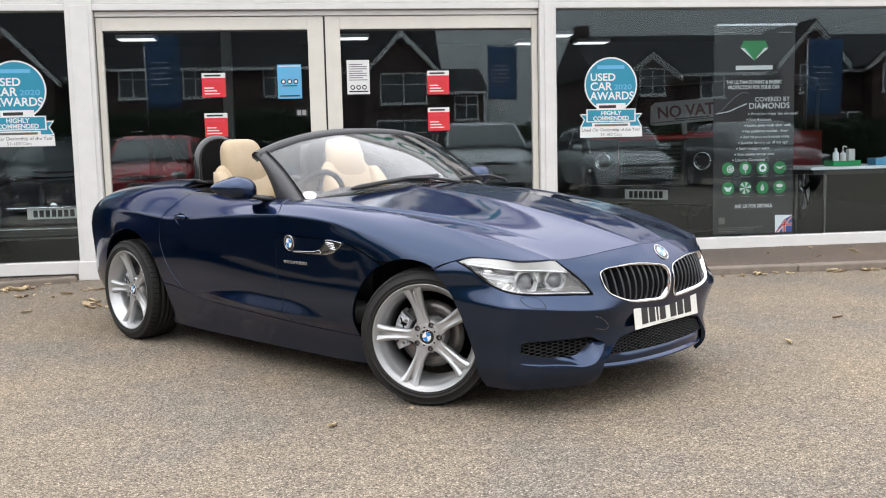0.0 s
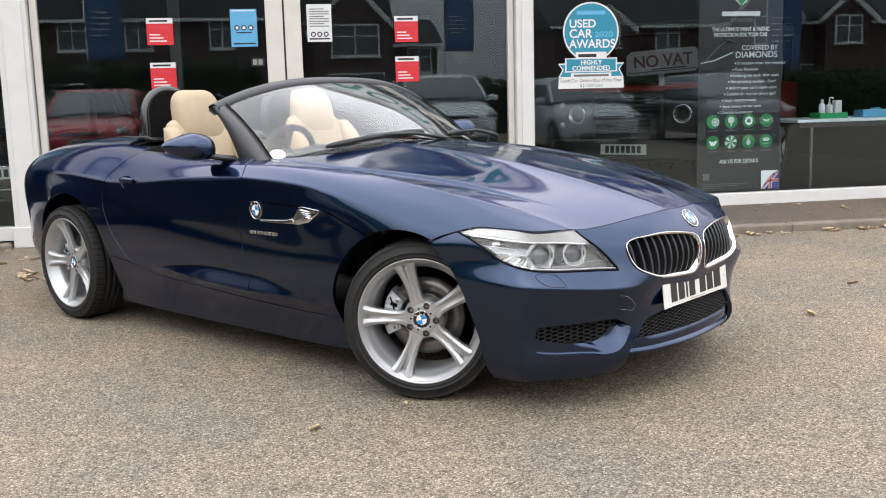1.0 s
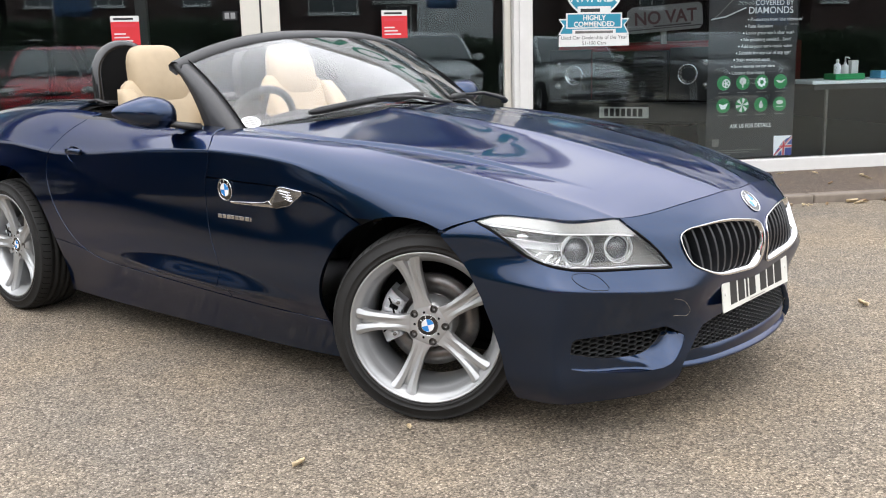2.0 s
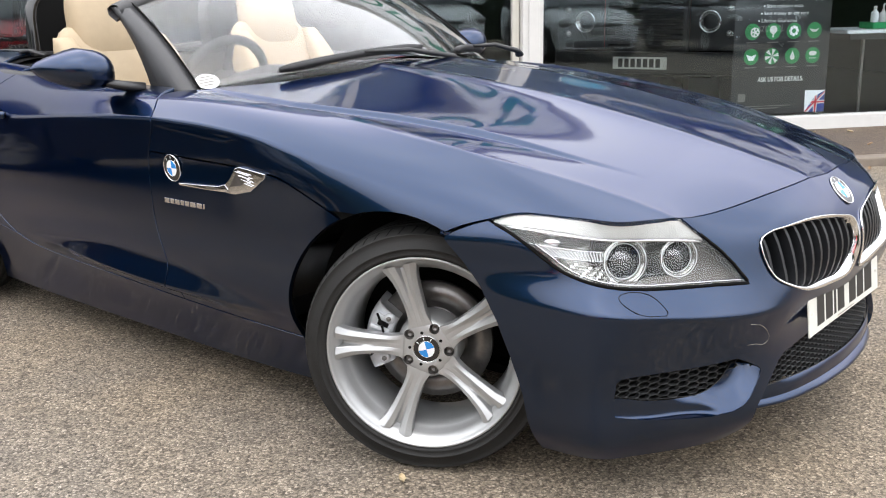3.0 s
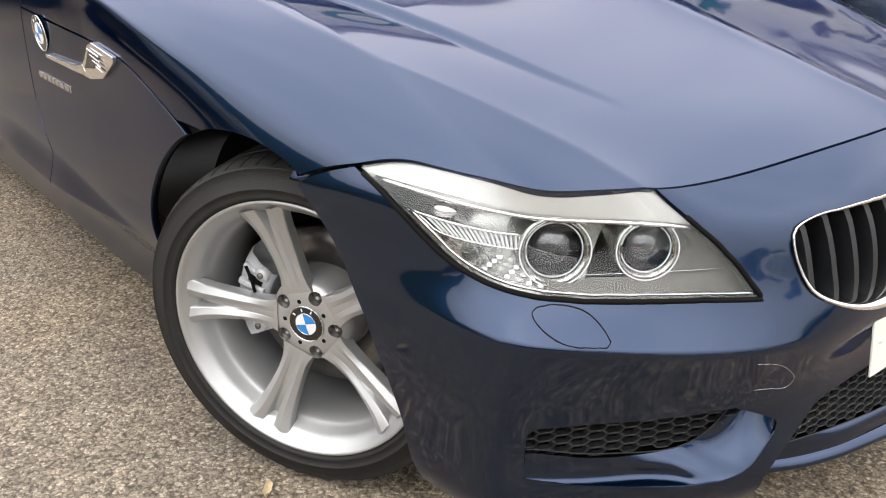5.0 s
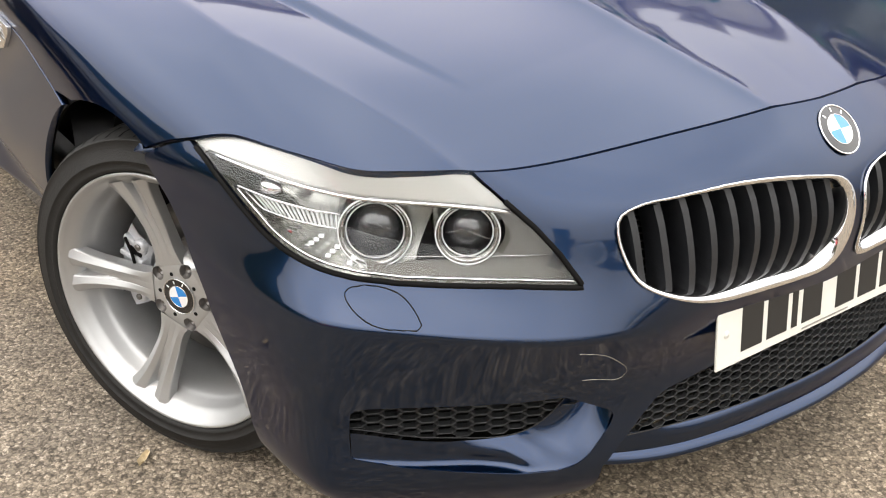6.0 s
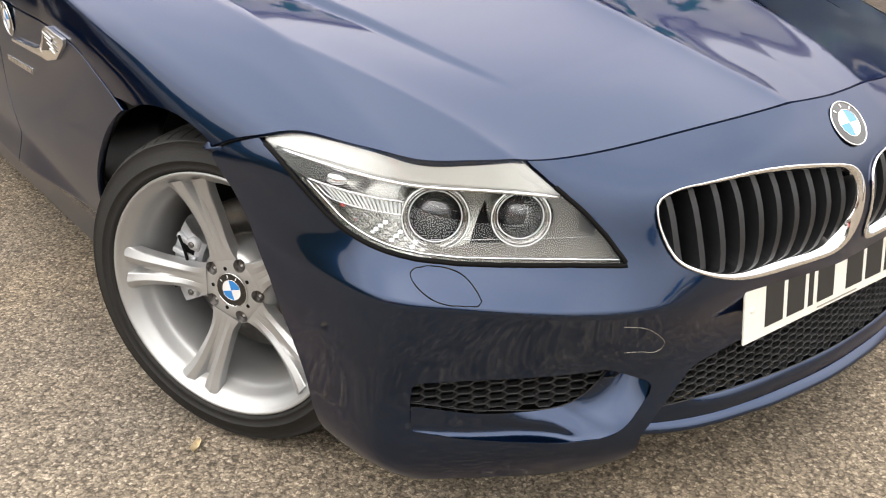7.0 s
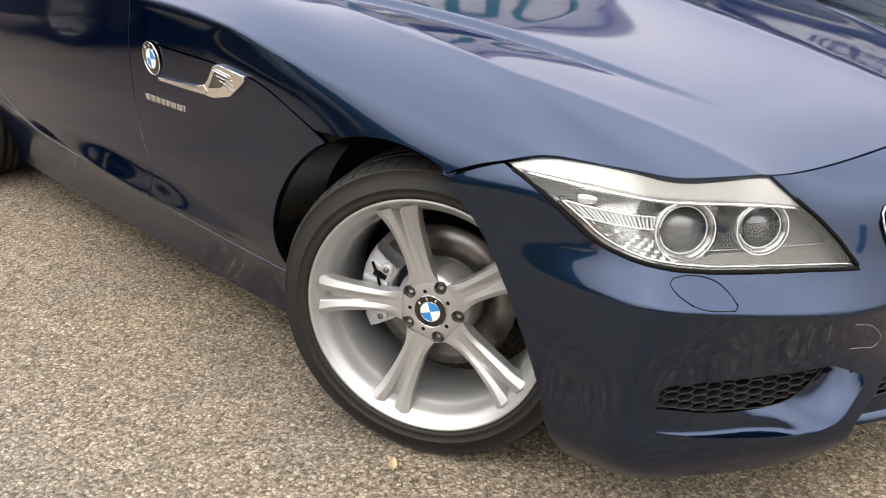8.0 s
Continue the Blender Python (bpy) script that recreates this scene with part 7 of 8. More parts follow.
# ---- other cars ----


def simple_wheel(parent, x, y, r, side, mat):
    w = new("wheel")
    w.parent = parent
    w.location = (x, y, r)
    prof = [(r * 0.68, -0.09), (r * 0.72, -0.10), (r * 0.9, -0.105), (r, -0.085), (r, 0.085), (r * 0.9, 0.105)]
    v, f = lathe(prof, 40)
    link_mesh("tyre", [(a, b * side, c) for a, b, c in v], f if side == 1 else [q[::-1] for q in f], RUBBER, w)
    v, f = lathe([(r * 0.68, -0.088), (r * 0.62, -0.075), (r * 0.60, 0.0), (0.0, 0.0)], 40)
    link_mesh("rim", [(a, b * side, c) for a, b, c in v], f, ALLOY_DARK, w)
    for i in range(5):
        t = Matrix.Rotation(radians(72 * i), 4, "Y")
        part("spoke", box(-0.028, 0.028, -0.085 * side - 0.012, -0.085 * side + 0.012, 0.0, r * 0.66, 0.006, m=t), mat, w)


def parked_car(m, paint, label, length=4.0, width=1.72, height=1.46, bonnet=0.98, kind="hatch", group=""):
    """A closed car; the origin is on the ground under the front bumper, the car stretches to -x."""
    c = empty("parked_car", m, label, "car", group)
    h, L, W = height, length, width / 2
    xs = np.linspace(0, -L, 61)
    kx = [0, -0.03 * L, -0.10 * L, -0.25 * L, -0.33 * L, -0.5 * L, -0.75 * L, -0.9 * L, -0.98 * L, -L]
    belt = spline(kx[::-1], [0.55, 0.80, bonnet + 0.02, bonnet + 0.03, bonnet, bonnet - 0.01, bonnet - 0.04, bonnet - 0.12, bonnet - 0.26, bonnet - 0.40], xs[::-1])[::-1]
    half = spline(kx[::-1], [0.84 * W, 0.93 * W, 0.97 * W, W, W, W, 0.98 * W, 0.93 * W, 0.84 * W, 0.70 * W], xs[::-1])[::-1]
    rows = []
    for x, b, w in zip(xs, belt, half):
        k = [(0.0, b + 0.035), (0.55 * w, b + 0.028), (0.86 * w, b), (0.97 * w, b - 0.08), (w, 0.62 * b), (0.985 * w, 0.40), (0.93 * w, 0.24)]
        p = np.array(k)
        d = np.concatenate([[0], np.cumsum(np.linalg.norm(np.diff(p, axis=0), axis=1))])
        q = spline(d, p, np.linspace(0, d[-1], 26))
        rows.append(np.column_stack([np.full(26, x), -q[:, 0], q[:, 1]]))
    sk = grid_mesh(np.array(rows))
    if sk[0][30 * 26, 5] < 0:
        sk = (np.concatenate([sk[0][:, :3], -sk[0][:, 3:]], 1), [q[::-1] for q in sk[1]])
    r = 0.30 if kind == "hatch" else 0.335
    fx, rx = -0.20 * L, -0.81 * L
    sk = cuts(sk, arch(fx, r, r + 0.05), arch(rx, r, r + 0.05))
    a = flanged(sk, 0.05, lambda q: abs(q[1]) < 1e-5)
    sheet("body", joined(a, mirrored(a)), paint, c)
    # front and rear faces
    for i, nm in ((0, "front_panel"), (-1, "rear_panel")):
        ring = np.concatenate([np.array(rows)[i][::-1], np.array(rows)[i][1:] * np.array([1, -1, 1])])
        link_mesh(nm, ring, [tuple(range(len(ring)))], paint, c, smooth=False)
    # glasshouse
    g = [(-0.245 * L, bonnet + 0.0), (-0.40 * L, h - 0.04), (-0.52 * L, h), (-0.72 * L, h - 0.03), (-0.88 * L, h - 0.14), (-0.985 * L, bonnet + 0.0)]
    top = smooth_line(g, 30)
    rows2 = []
    for x, z in top:
        b = float(np.interp(x, xs[::-1], belt[::-1])) - 0.01
        w = float(np.interp(x, xs[::-1], half[::-1]))
        z = max(z, b + 0.01)
        t = (z - b) / (h - bonnet)
        p = np.array([(0, z + 0.012 * t), (0.5 * w, z + 0.006 * t), ((0.92 - 0.16 * t) * w, z - 0.03 * t), ((0.93 - 0.12 * t) * w, z - 0.09 * t), (0.945 * w, b)])
        d = np.concatenate([[0], np.cumsum(np.linalg.norm(np.diff(p, axis=0), axis=1))])
        q = spline(d, p, np.linspace(0, d[-1], 20))
        rows2.append(np.column_stack([np.full(20, x), -q[:, 0], q[:, 1]]))
    gh = grid_mesh(np.array(rows2))
    if gh[0][15 * 20, 5] < 0:
        gh = (np.concatenate([gh[0][:, :3], -gh[0][:, 3:]], 1), [q[::-1] for q in gh[1]])
    sheet("glasshouse", joined(gh, mirrored(gh)), CAR_GLASS, c, "dark windows")
    roof = cuts(gh, lambda x, y, z: -0.385 * L - x, lambda x, y, z: x + 0.90 * L, lambda x, y, z: z - (h - 0.13))
    ro = offset(roof, 0.006)
    sheet("roof", joined(ro, mirrored(ro)), paint, c)
    for s in (1, -1):
        # pillars
        for pts in ([(-0.235 * L, 0.90, bonnet + 0.0), (-0.32 * L, 0.84, 0.5 * (bonnet + h)), (-0.40 * L, 0.775, h - 0.06)], [(-0.60 * L, 0.955, bonnet), (-0.60 * L, 0.88, 0.5 * (bonnet + h)), (-0.59 * L, 0.79, h - 0.05)], [(-0.93 * L, 0.90, bonnet), (-0.89 * L, 0.84, 0.5 * (bonnet + h)), (-0.84 * L, 0.76, h - 0.07)]):
            v, f = tube([(x, s * y * W, z + 0.005) for x, y, z in smooth_line(pts, 8)], 0.032, 6)
            link_mesh("pillar", v, f, paint, c)
        # lamps, mirror, wheels
        bm = bmesh.new()
        bmesh.ops.create_uvsphere(bm, u_segments=20, v_segments=12, radius=1.0, matrix=Matrix.Translation((-0.045 * L, s * 0.70 * W, bonnet - 0.27)) @ pose(0, 0, 0, 0, 0, -s * 28) @ Matrix.Diagonal((0.10, 0.20, 0.085, 1)))
        lampo = part("headlamp", bm, REFLECTOR, c, "clear headlamp", True)
        bm = bmesh.new()
        bmesh.ops.create_uvsphere(bm, u_segments=16, v_segments=10, radius=0.055, matrix=Matrix.Translation((-0.015 * L, s * 0.66 * W, bonnet - 0.27)))
        part("bulb", bm, WHITE_BADGE, lampo, smooth=True)
        bm = bmesh.new()
        bmesh.ops.create_uvsphere(bm, u_segments=16, v_segments=10, radius=1.0, matrix=Matrix.Translation((-0.30 * L, s * (W + 0.10), bonnet + 0.05)) @ Matrix.Diagonal((0.07, 0.11, 0.075, 1)))
        part("door_mirror", bm, paint, c, smooth=True)
        for x in (fx, rx):
            simple_wheel(c, x, -s * (W - 0.115), r, s, ALLOY)
        v, f = lathe([(0.05, 0.0), (0.055, -0.012), (0.02, -0.016), (0.0, -0.016)], 16)
        link_mesh("fog_lamp", [(b * -1 + 0.0, s * 0.72 * W + a, q + 0.34) for a, b, q in v], f, SATIN, c)
    zb = bonnet - 0.30
    part("grille", box(-0.02, 0.018, -0.44 * W, 0.44 * W, zb - 0.030, zb + 0.030, 0.012), BLACK, c)
    part("grille_bar", box(0.012, 0.028, -0.50 * W, 0.50 * W, zb + 0.000, zb + 0.016, 0.004), CHROME, c)
    bm = bmesh.new()
    bmesh.ops.create_uvsphere(bm, u_segments=16, v_segments=8, radius=1.0, matrix=Matrix.Translation((0.014, 0, zb + 0.02)) @ Matrix.Diagonal((0.010, 0.042, 0.042, 1)))
    part("emblem", bm, SATIN, c, smooth=True)
    part("lower_grille", box(-0.03, 0.015, -0.62 * W, 0.62 * W, 0.26, 0.38, 0.02), BLACK, c)
    for q in range(3):
        part("lower_slat", box(0.0155, 0.022, -0.60 * W, 0.60 * W, 0.285 + 0.032 * q, 0.295 + 0.032 * q, 0.002), SATIN if q == 2 else BLACK, c)
    for y0, y1 in ((-0.62, -0.02), (0.06, 0.58)):
        v, f = tube([(-0.262 * L, y0 * W, bonnet + 0.055), (-0.252 * L, 0.5 * (y0 + y1) * W, bonnet + 0.050), (-0.250 * L, y1 * W, bonnet + 0.045)], 0.012, 6)
        link_mesh("wiper", v, f, BLACK, c)
    v, f = tube([(-0.258 * L, y * W, bonnet + 0.038 - 0.045 * y * y) for y in np.linspace(-0.84, 0.84, 15)], 0.018, 6)
    link_mesh("scuttle", v, f, BLACK, c)
    part("number_plate", box(0.012, 0.02, -0.26, 0.26, 0.455, 0.565, 0.002), PLATE, c)
    for i in range(7):
        x = -0.20 + 0.06 * i
        part("plate_bar", box(0.0205, 0.022, x, x + 0.042, 0.475, 0.545), INK, c)
    return c


# a row of cars across the forecourt, facing the showroom
ROW_Y = -5.05
GRP = "cars parked facing the showroom"
parked_car(pose(-4.30, ROW_Y, 0, 0, 0, 90), CAR_RED, "red hatchback parked facing the showroom", 4.06, 1.74, 1.45, 0.95, "hatch", GRP)
parked_car(pose(2.42, ROW_Y, 0, 0, 0, 90), CAR_SILVER, "silver crossover car parked facing the showroom", 4.38, 1.82, 1.58, 1.05, "suv", GRP)
parked_car(pose(5.30, ROW_Y + 0.1, 0, 0, 0, 90), CAR_GREY, "pale grey hatchback parked facing the showroom", 3.97, 1.70, 1.46, 0.95, "hatch", GRP)
parked_car(pose(8.6, ROW_Y, 0, 0, 0, 90), CAR_DARK, "black hatchback parked facing the showroom", 4.2, 1.78, 1.48, 0.97, "hatch", GRP)
parked_car(pose(-7.2, ROW_Y, 0, 0, 0, 90), CAR_DARK, "black hatchback parked facing the showroom", 4.2, 1.78, 1.46, 0.96, "hatch", GRP)
parked_car(pose(-6.15, 3.45, 0, 0, 0, 90), CAR_DARK, "black hatchback parked close beside the showroom window", 4.2, 1.70, 1.47, 0.97, "hatch", GRP)
# in the showroom
parked_car(pose(-3.74, 5.62, 0.03, 0, 0, -90), CAR_DARK, "black saloon car standing in the showroom behind the glass", 4.4, 1.82, 1.36, 0.86, "hatch", "cars in the showroom")

# red square-cut off-roader in the showroom
off = empty("off_road_car", pose(2.62, 5.88, 0.03, 0, 0, -133), "red square-cut off-road car with a black grille and round lamps", "car", "cars in the showroom")
W2 = 0.88
part("front_bumper", box(-0.10, 0.02, -0.86, 0.86, 0.40, 0.60, 0.02), BLACK, off)
part("grille_panel", box(-0.18, -0.10, -0.40, 0.40, 0.60, 1.10, 0.012), BLACK, off)
for i in range(9):
    part("grille_slat", box(-0.10, -0.085, -0.36, 0.36, 0.65 + 0.047 * i, 0.668 + 0.047 * i, 0.004), GLOSS_BLACK, off)
for s in (1, -1):
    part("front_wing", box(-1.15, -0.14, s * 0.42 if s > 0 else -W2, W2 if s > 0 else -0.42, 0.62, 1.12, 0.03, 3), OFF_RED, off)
    part("lamp_panel", box(-0.138, -0.125, s * 0.65 - 0.236, s * 0.65 + 0.236, 0.612, 1.128, 0.008), BLACK, off)
    v, f = lathe([(0.098, -0.01), (0.092, -0.02), (0.085, -0.012), (0.05, 0.012), (0.0, 0.02)], 32)
    link_mesh("headlamp", [(-0.125 - b, s * 0.60 + a, 0.87 + q) for a, b, q in v], f, REFLECTOR, off, "round clear headlamp")
    v, f = tube([(-0.108, s * 0.60 + 0.095 * math.cos(a), 0.87 + 0.095 * math.sin(a)) for a in np.linspace(0, 6.283, 28, endpoint=False)], 0.009, 6, True)
    link_mesh("lamp_ring", v, f, CHROME, off)
    for dz in (0.11, -0.11):
        v, f = lathe([(0.036, 0.0), (0.034, -0.022), (0.02, -0.03), (0.0, -0.032)], 20)
        link_mesh("side_lamp", [(-0.122 - b, s * 0.78 + a, 0.87 + dz + q) for a, b, q in v], f, REFLECTOR, off)
    for x in (-0.62, -3.25):
        simple_wheel(off, x, -s * 0.76, 0.39, s, SATIN)
    part("wheel_arch", box(-1.08, -0.18, s * 0.885 if s > 0 else -0.93, 0.93 if s > 0 else -0.885, 0.74, 0.82, 0.02), BLACK, off)
    part("side_glass", box(-3.9, -1.55, s * 0.80 - 0.01, s * 0.80 + 0.01, 1.22, 1.78), GLOSS_BLACK, off)
    for x in (-1.5, -2.4, -3.3, -3.95):
        part("window_post", box(x - 0.05, x + 0.05, s * 0.815 - 0.02, s * 0.815 + 0.02, 1.18, 1.82, 0.01), BLACK, off)
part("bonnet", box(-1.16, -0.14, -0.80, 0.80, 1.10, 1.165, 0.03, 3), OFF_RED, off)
part("tub", box(-4.0, -1.15, -W2, W2, 0.66, 1.20, 0.03, 3), OFF_RED, off)
part("chassis", box(-3.9, -0.2, -0.6, 0.6, 0.36, 0.62), SHADE, off)
part("roof", box(-4.0, -1.62, -0.82, 0.82, 1.80, 1.93, 0.05, 3), BLACK, off)
part("screen", box(-1.30, -1.28, -0.74, 0.74, 1.19, 1.80, m=Matrix.Translation((-1.29, 0, 1.19)) @ pose(0, 0, 0, 0, -14, 0) @ Matrix.Translation((1.29, 0, -1.19))), GLOSS_BLACK, off)
part("number_plate", box(0.021, 0.026, -0.26, 0.26, 0.445, 0.556, 0.002), PLATE, off)
for i in range(7):
    part("plate_bar", box(0.0265, 0.028, -0.205 + 0.06 * i, -0.163 + 0.06 * i, 0.462, 0.540), INK, off)
# the plate stands square to the window
board = empty("price_board", pose(3.27, 6.42, 1.33, 90, -4, 0), "pale board with NO VAT in dark letters on the car", "sign")
flat("board", [(-0.42, 0.02), (-0.36, 0.0), (0.40, 0.0), (0.44, 0.04), (0.44, 0.24), (0.40, 0.27), (-0.34, 0.27), (-0.40, 0.23)], 0.012, BOARD, board)
flat("board_edge", [(-0.40, 0.03), (0.42, 0.03), (0.42, 0.04), (-0.40, 0.04)], 0.003, INK, board, 0.0122)
line_of("NO VAT", 0.02, 0.085, 0.185, MAROON, board, 0.0135, "CENTER", 0.004, 0.70)
flat("text_bar", rect(-0.12, 0.30, 0.05, 0.065), 0.001, INK, board, 0.0125)
# board stand
part("stand", box(-0.03, 0.03, -1.30, 0.0, -0.03, -0.005), STEEL, board)
part("stand_foot", box(-0.25, 0.25, -1.30, -1.27, -0.12, 0.10), STEEL, board)

# ---- banners on poles by the parked cars ----


def banner(x, y, z0, z1, w, label, disc=False):
    b = empty("banner_flag", pose(x, y, 0), label, "flag", "forecourt banners")
    v, f = tube([(0, 0, 0), (0, 0, z1 + 0.06)], 0.022, 10)
    link_mesh("pole", v, f, SATIN, b)
    v, f = [], []
    for i in range(11):
        for j in range(13):
            u, t = i / 10, j / 12
            v.append((0.02 + w * u, 0.035 * math.sin(5.5 * u + 2.0 * t) * u, z0 + (z1 - z0) * t - 0.02 * u))
    for i in range(10):
        for j in range(12):
            f.append((i * 13 + j, (i + 1) * 13 + j, (i + 1) * 13 + j + 1, i * 13 + j + 1))
    o = link_mesh("cloth", v, f, NAVY, b)
    so = o.modifiers.new("thick", "SOLIDIFY")
    so.thickness = 0.003
    v, f = tube([(0, 0, z1 + 0.03), (w, 0, z1 + 0.01)], 0.01, 8)
    link_mesh("arm", v, f, SATIN, b)
    for i in range(5):
        z = z0 + (z1 - z0) * (0.62 - 0.075 * i)
        part("text_bar", box(0.10 * w + 0.02, (0.66 + 0.10 * (i % 2)) * w, 0.042, 0.046, z, z + 0.030), FASCIA, b)
        part("text_bar", box(0.10 * w + 0.02, (0.66 + 0.10 * (i % 2)) * w, -0.046, -0.042, z, z + 0.030), FASCIA, b)
    if disc:
        bm = prism([(0.5 * w + 0.16 * math.cos(a), z0 - 0.20 + 0.16 * math.sin(a)) for a in np.linspace(0, 6.283, 28, endpoint=False)], -0.01, 0.01, "xz")
        part("disc", bm, FASCIA, b)


banner(-5.59, -14.0, 2.31, 4.26, 0.90, "blue cloth banner on a thin pole beside the parked cars")
banner(3.88, -14.0, 2.39, 3.88, 0.83, "dark blue cloth banner with pale script on a pole", True)
banner(13.57, -14.0, 1.78, 4.00, 1.08, "blue cloth banner on a thin pole beside the parked cars")

# ---- houses across the road ----
FAR_Y = -31.5


def far(x, z):
    return -1.08 + (x + 1.08) * 1.364, 1.15 + (z - 1.15) * 1.364


def house_window(parent, x, y, z, w, h):
    win = new("window")
    win.parent = parent
    win.location = (x, y, z)
    part("pane", box(-w / 2, w / 2, 0.0, 0.02, 0.0, h), CAR_GLASS, win)
    for b in ((-w / 2 - 0.07, -w / 2, -0.07, h + 0.07), (w / 2, w / 2 + 0.07, -0.07, h + 0.07), (-w / 2, w / 2, h, h + 0.07), (-w / 2, w / 2, -0.07, 0.0), (-0.03, 0.03, 0.0, h), (-w / 2, -0.03, 0.62 * h, 0.66 * h), (0.03, w / 2, 0.62 * h, 0.66 * h)):
        part("frame_bar", box(b[0], b[1], 0.0, 0.06, b[2], b[3]), HOUSE_WHITE, win)
    part("sill", box(-w / 2 - 0.12, w / 2 + 0.12, 0.0, 0.14, -0.14, -0.075), HOUSE_WHITE, win)


def house(x0, x1, eave, ridge, label, gables=(), wins=(), depth=8.0, y=FAR_Y):
    """A brick house with its long side to the road; gables: (centre, half width, foot, apex)."""
    h = empty("house", pose(0, y, 0), label, "house", "houses across the road")
    part("wall", box(x0, x1, -depth, 0.0, 0.0, eave), BRICK, h)
    bm = prism([(0.35, eave - 0.12), (-depth / 2, ridge), (-depth - 0.35, eave - 0.12)], x0 - 0.3, x1 + 0.3, "yz")
    part("roof", bm, ROOF, h)
    part("gutter", box(x0 - 0.3, x1 + 0.3, 0.351, 0.45, eave - 0.20, eave - 0.06), HOUSE_WHITE, h)
    for c, hw, foot, apex in gables:
        part("gable_wall", prism([(c - hw, 0.0), (c + hw, 0.0), (c + hw, foot), (c, apex - 0.10), (c - hw, foot)], 0.01, 1.0, "xz"), BRICK, h)
        for s in (1, -1):
            bm = prism([(c, apex), (c + s * (hw + 0.35), foot - 0.33), (c + s * (hw + 0.35), foot - 0.62), (c, apex - 0.30)], 1.001, 1.20, "xz")
            part("bargeboard", bm, HOUSE_WHITE, h)
            bm = prism([(c, apex + 0.12), (c + s * (hw + 0.45), foot - 0.31), (c + s * (hw + 0.45), foot - 0.43), (c, apex)], -4.0, 1.2, "xz")
            part("gable_roof", bm, ROOF, h)
    for x, z, w, hh, g in wins:
        house_window(h, x, 1.02 if g else 0.02, z, w, hh)
    return h


E_ = lambda v: far(0, v)[1]
X_ = lambda v: far(v, 0)[0]
house(X_(-7.9), X_(-0.3), E_(3.85), 9.2, "red brick house with a dark tiled roof across the road", wins=[(X_(-6.9), E_(2.9), 1.1, 1.2, 0), (X_(-4.9), E_(2.9), 1.0, 1.2, 0), (X_(-2.3), E_(2.9), 1.0, 1.2, 0), (X_(-6.0), 0.9, 1.5, 1.3, 0), (X_(-3.0), 0.9, 1.5, 1.3, 0)])
house(X_(-0.2), X_(3.0), E_(3.7), 9.3, "red brick house with a white-edged front gable", gables=[(X_(1.85), 1.75, E_(3.55), E_(4.92))], wins=[(X_(1.9), E_(2.55), 2.0, 1.25, 1), (X_(1.9), 0.8, 2.4, 1.4, 1)])
house(X_(3.1), X_(4.7), E_(2.95), E_(3.85), "lower brick house wing with a dark roof", wins=[(X_(4.1), E_(2.0), 1.0, 1.0, 0)], depth=6.0)
house(X_(8.8), X_(14.8), E_(3.45), E_(5.05), "long brick house with a dormer gable and a chimney", gables=[(X_(10.44), 1.1, E_(3.55), E_(4.1))], wins=[(X_(10.44), E_(2.7), 1.1, 1.1, 1), (X_(12.9), E_(2.6), 1.1, 1.1, 0), (X_(12.0), 0.9, 1.6, 1.3, 0)])
house(X_(15.0), X_(23.0), E_(3.5), E_(5.05), "brick house with two white-edged gables", gables=[(X_(16.28), 1.5, E_(3.9), E_(5.1)), (X_(19.4), 1.2, E_(3.8), E_(4.5))], wins=[(X_(16.3), E_(2.7), 1.3, 1.2, 1), (X_(19.4), E_(2.7), 1.3, 1.2, 1), (X_(18.0), 0.9, 1.5, 1.3, 0)])
house(X_(-17.0), X_(-8.4), E_(3.6), 9.0, "brick house with a white-edged front gable", gables=[(X_(-10.6), 1.9, E_(3.6), E_(5.1))], wins=[(X_(-10.6), E_(2.6), 1.4, 1.2, 1), (X_(-14.0), E_(2.6), 1.2, 1.2, 0)])
ch = X_(8.95)
tagged(part("chimney", box(ch - 0.35, ch + 0.35, FAR_Y - 4.2, FAR_Y - 3.5, E_(3.4), E_(5.40), 0.02), BRICK), "brick chimney stack on the long house", "chimney")

# hedge between the road and the houses: many small leaf clumps
rng = np.random.default_rng(5)


def hedge(x0, x1, y0, y1, z1, n, label):
    v, f = [], []
    for _ in range(n):
        face = rng.random()
        x = rng.uniform(x0, x1)
        y = y1 + rng.normal(0, 0.10) if face < 0.6 else rng.uniform(y0, y1)
        z = rng.uniform(0, z1) if face < 0.6 else z1 + rng.normal(0, 0.10)
        s = rng.uniform(0.05, 0.13)
        a, b = rng.normal(size=3), rng.normal(size=3)
        a /= np.linalg.norm(a)
        b -= a * (a @ b)
        b /= np.linalg.norm(b)
        p = np.array([x, y, max(z, 0.02)])
        k = len(v)
        v += [p - a * s, p + b * s * 0.6, p + a * s, p - b * s * 0.6]
        f.append((k, k + 1, k + 2, k + 3))
    o = link_mesh("hedge", v, f, HEDGE, smooth=False)
    tagged(o, label, "hedge", kind="stuff")
    tagged(part("hedge_core", box(x0, x1, y0 + 0.1, y1 - 0.12, 0.0, z1 - 0.1), HEDGE), "dense dark inside of the clipped hedge", "hedge", kind="stuff")


# the tall hedge is unseen, added to darken what the flank reflects
hedge(-19.0, -14.5, -15.8, 6.0, 4.2, 3000, "tall dark green hedge out of view, added to darken the car flank")
hedge(-16.0, -1.2, -17.2, -16.0, 2.15, 9000, "clipped dark green hedge along the road")
hedge(-1.0, 3.4, -17.2, -16.0, 1.25, 2000, "low clipped green hedge along the road")
hedge(4.5, 22.0, -17.2, -16.0, 1.5, 6000, "clipped green hedge along the road")

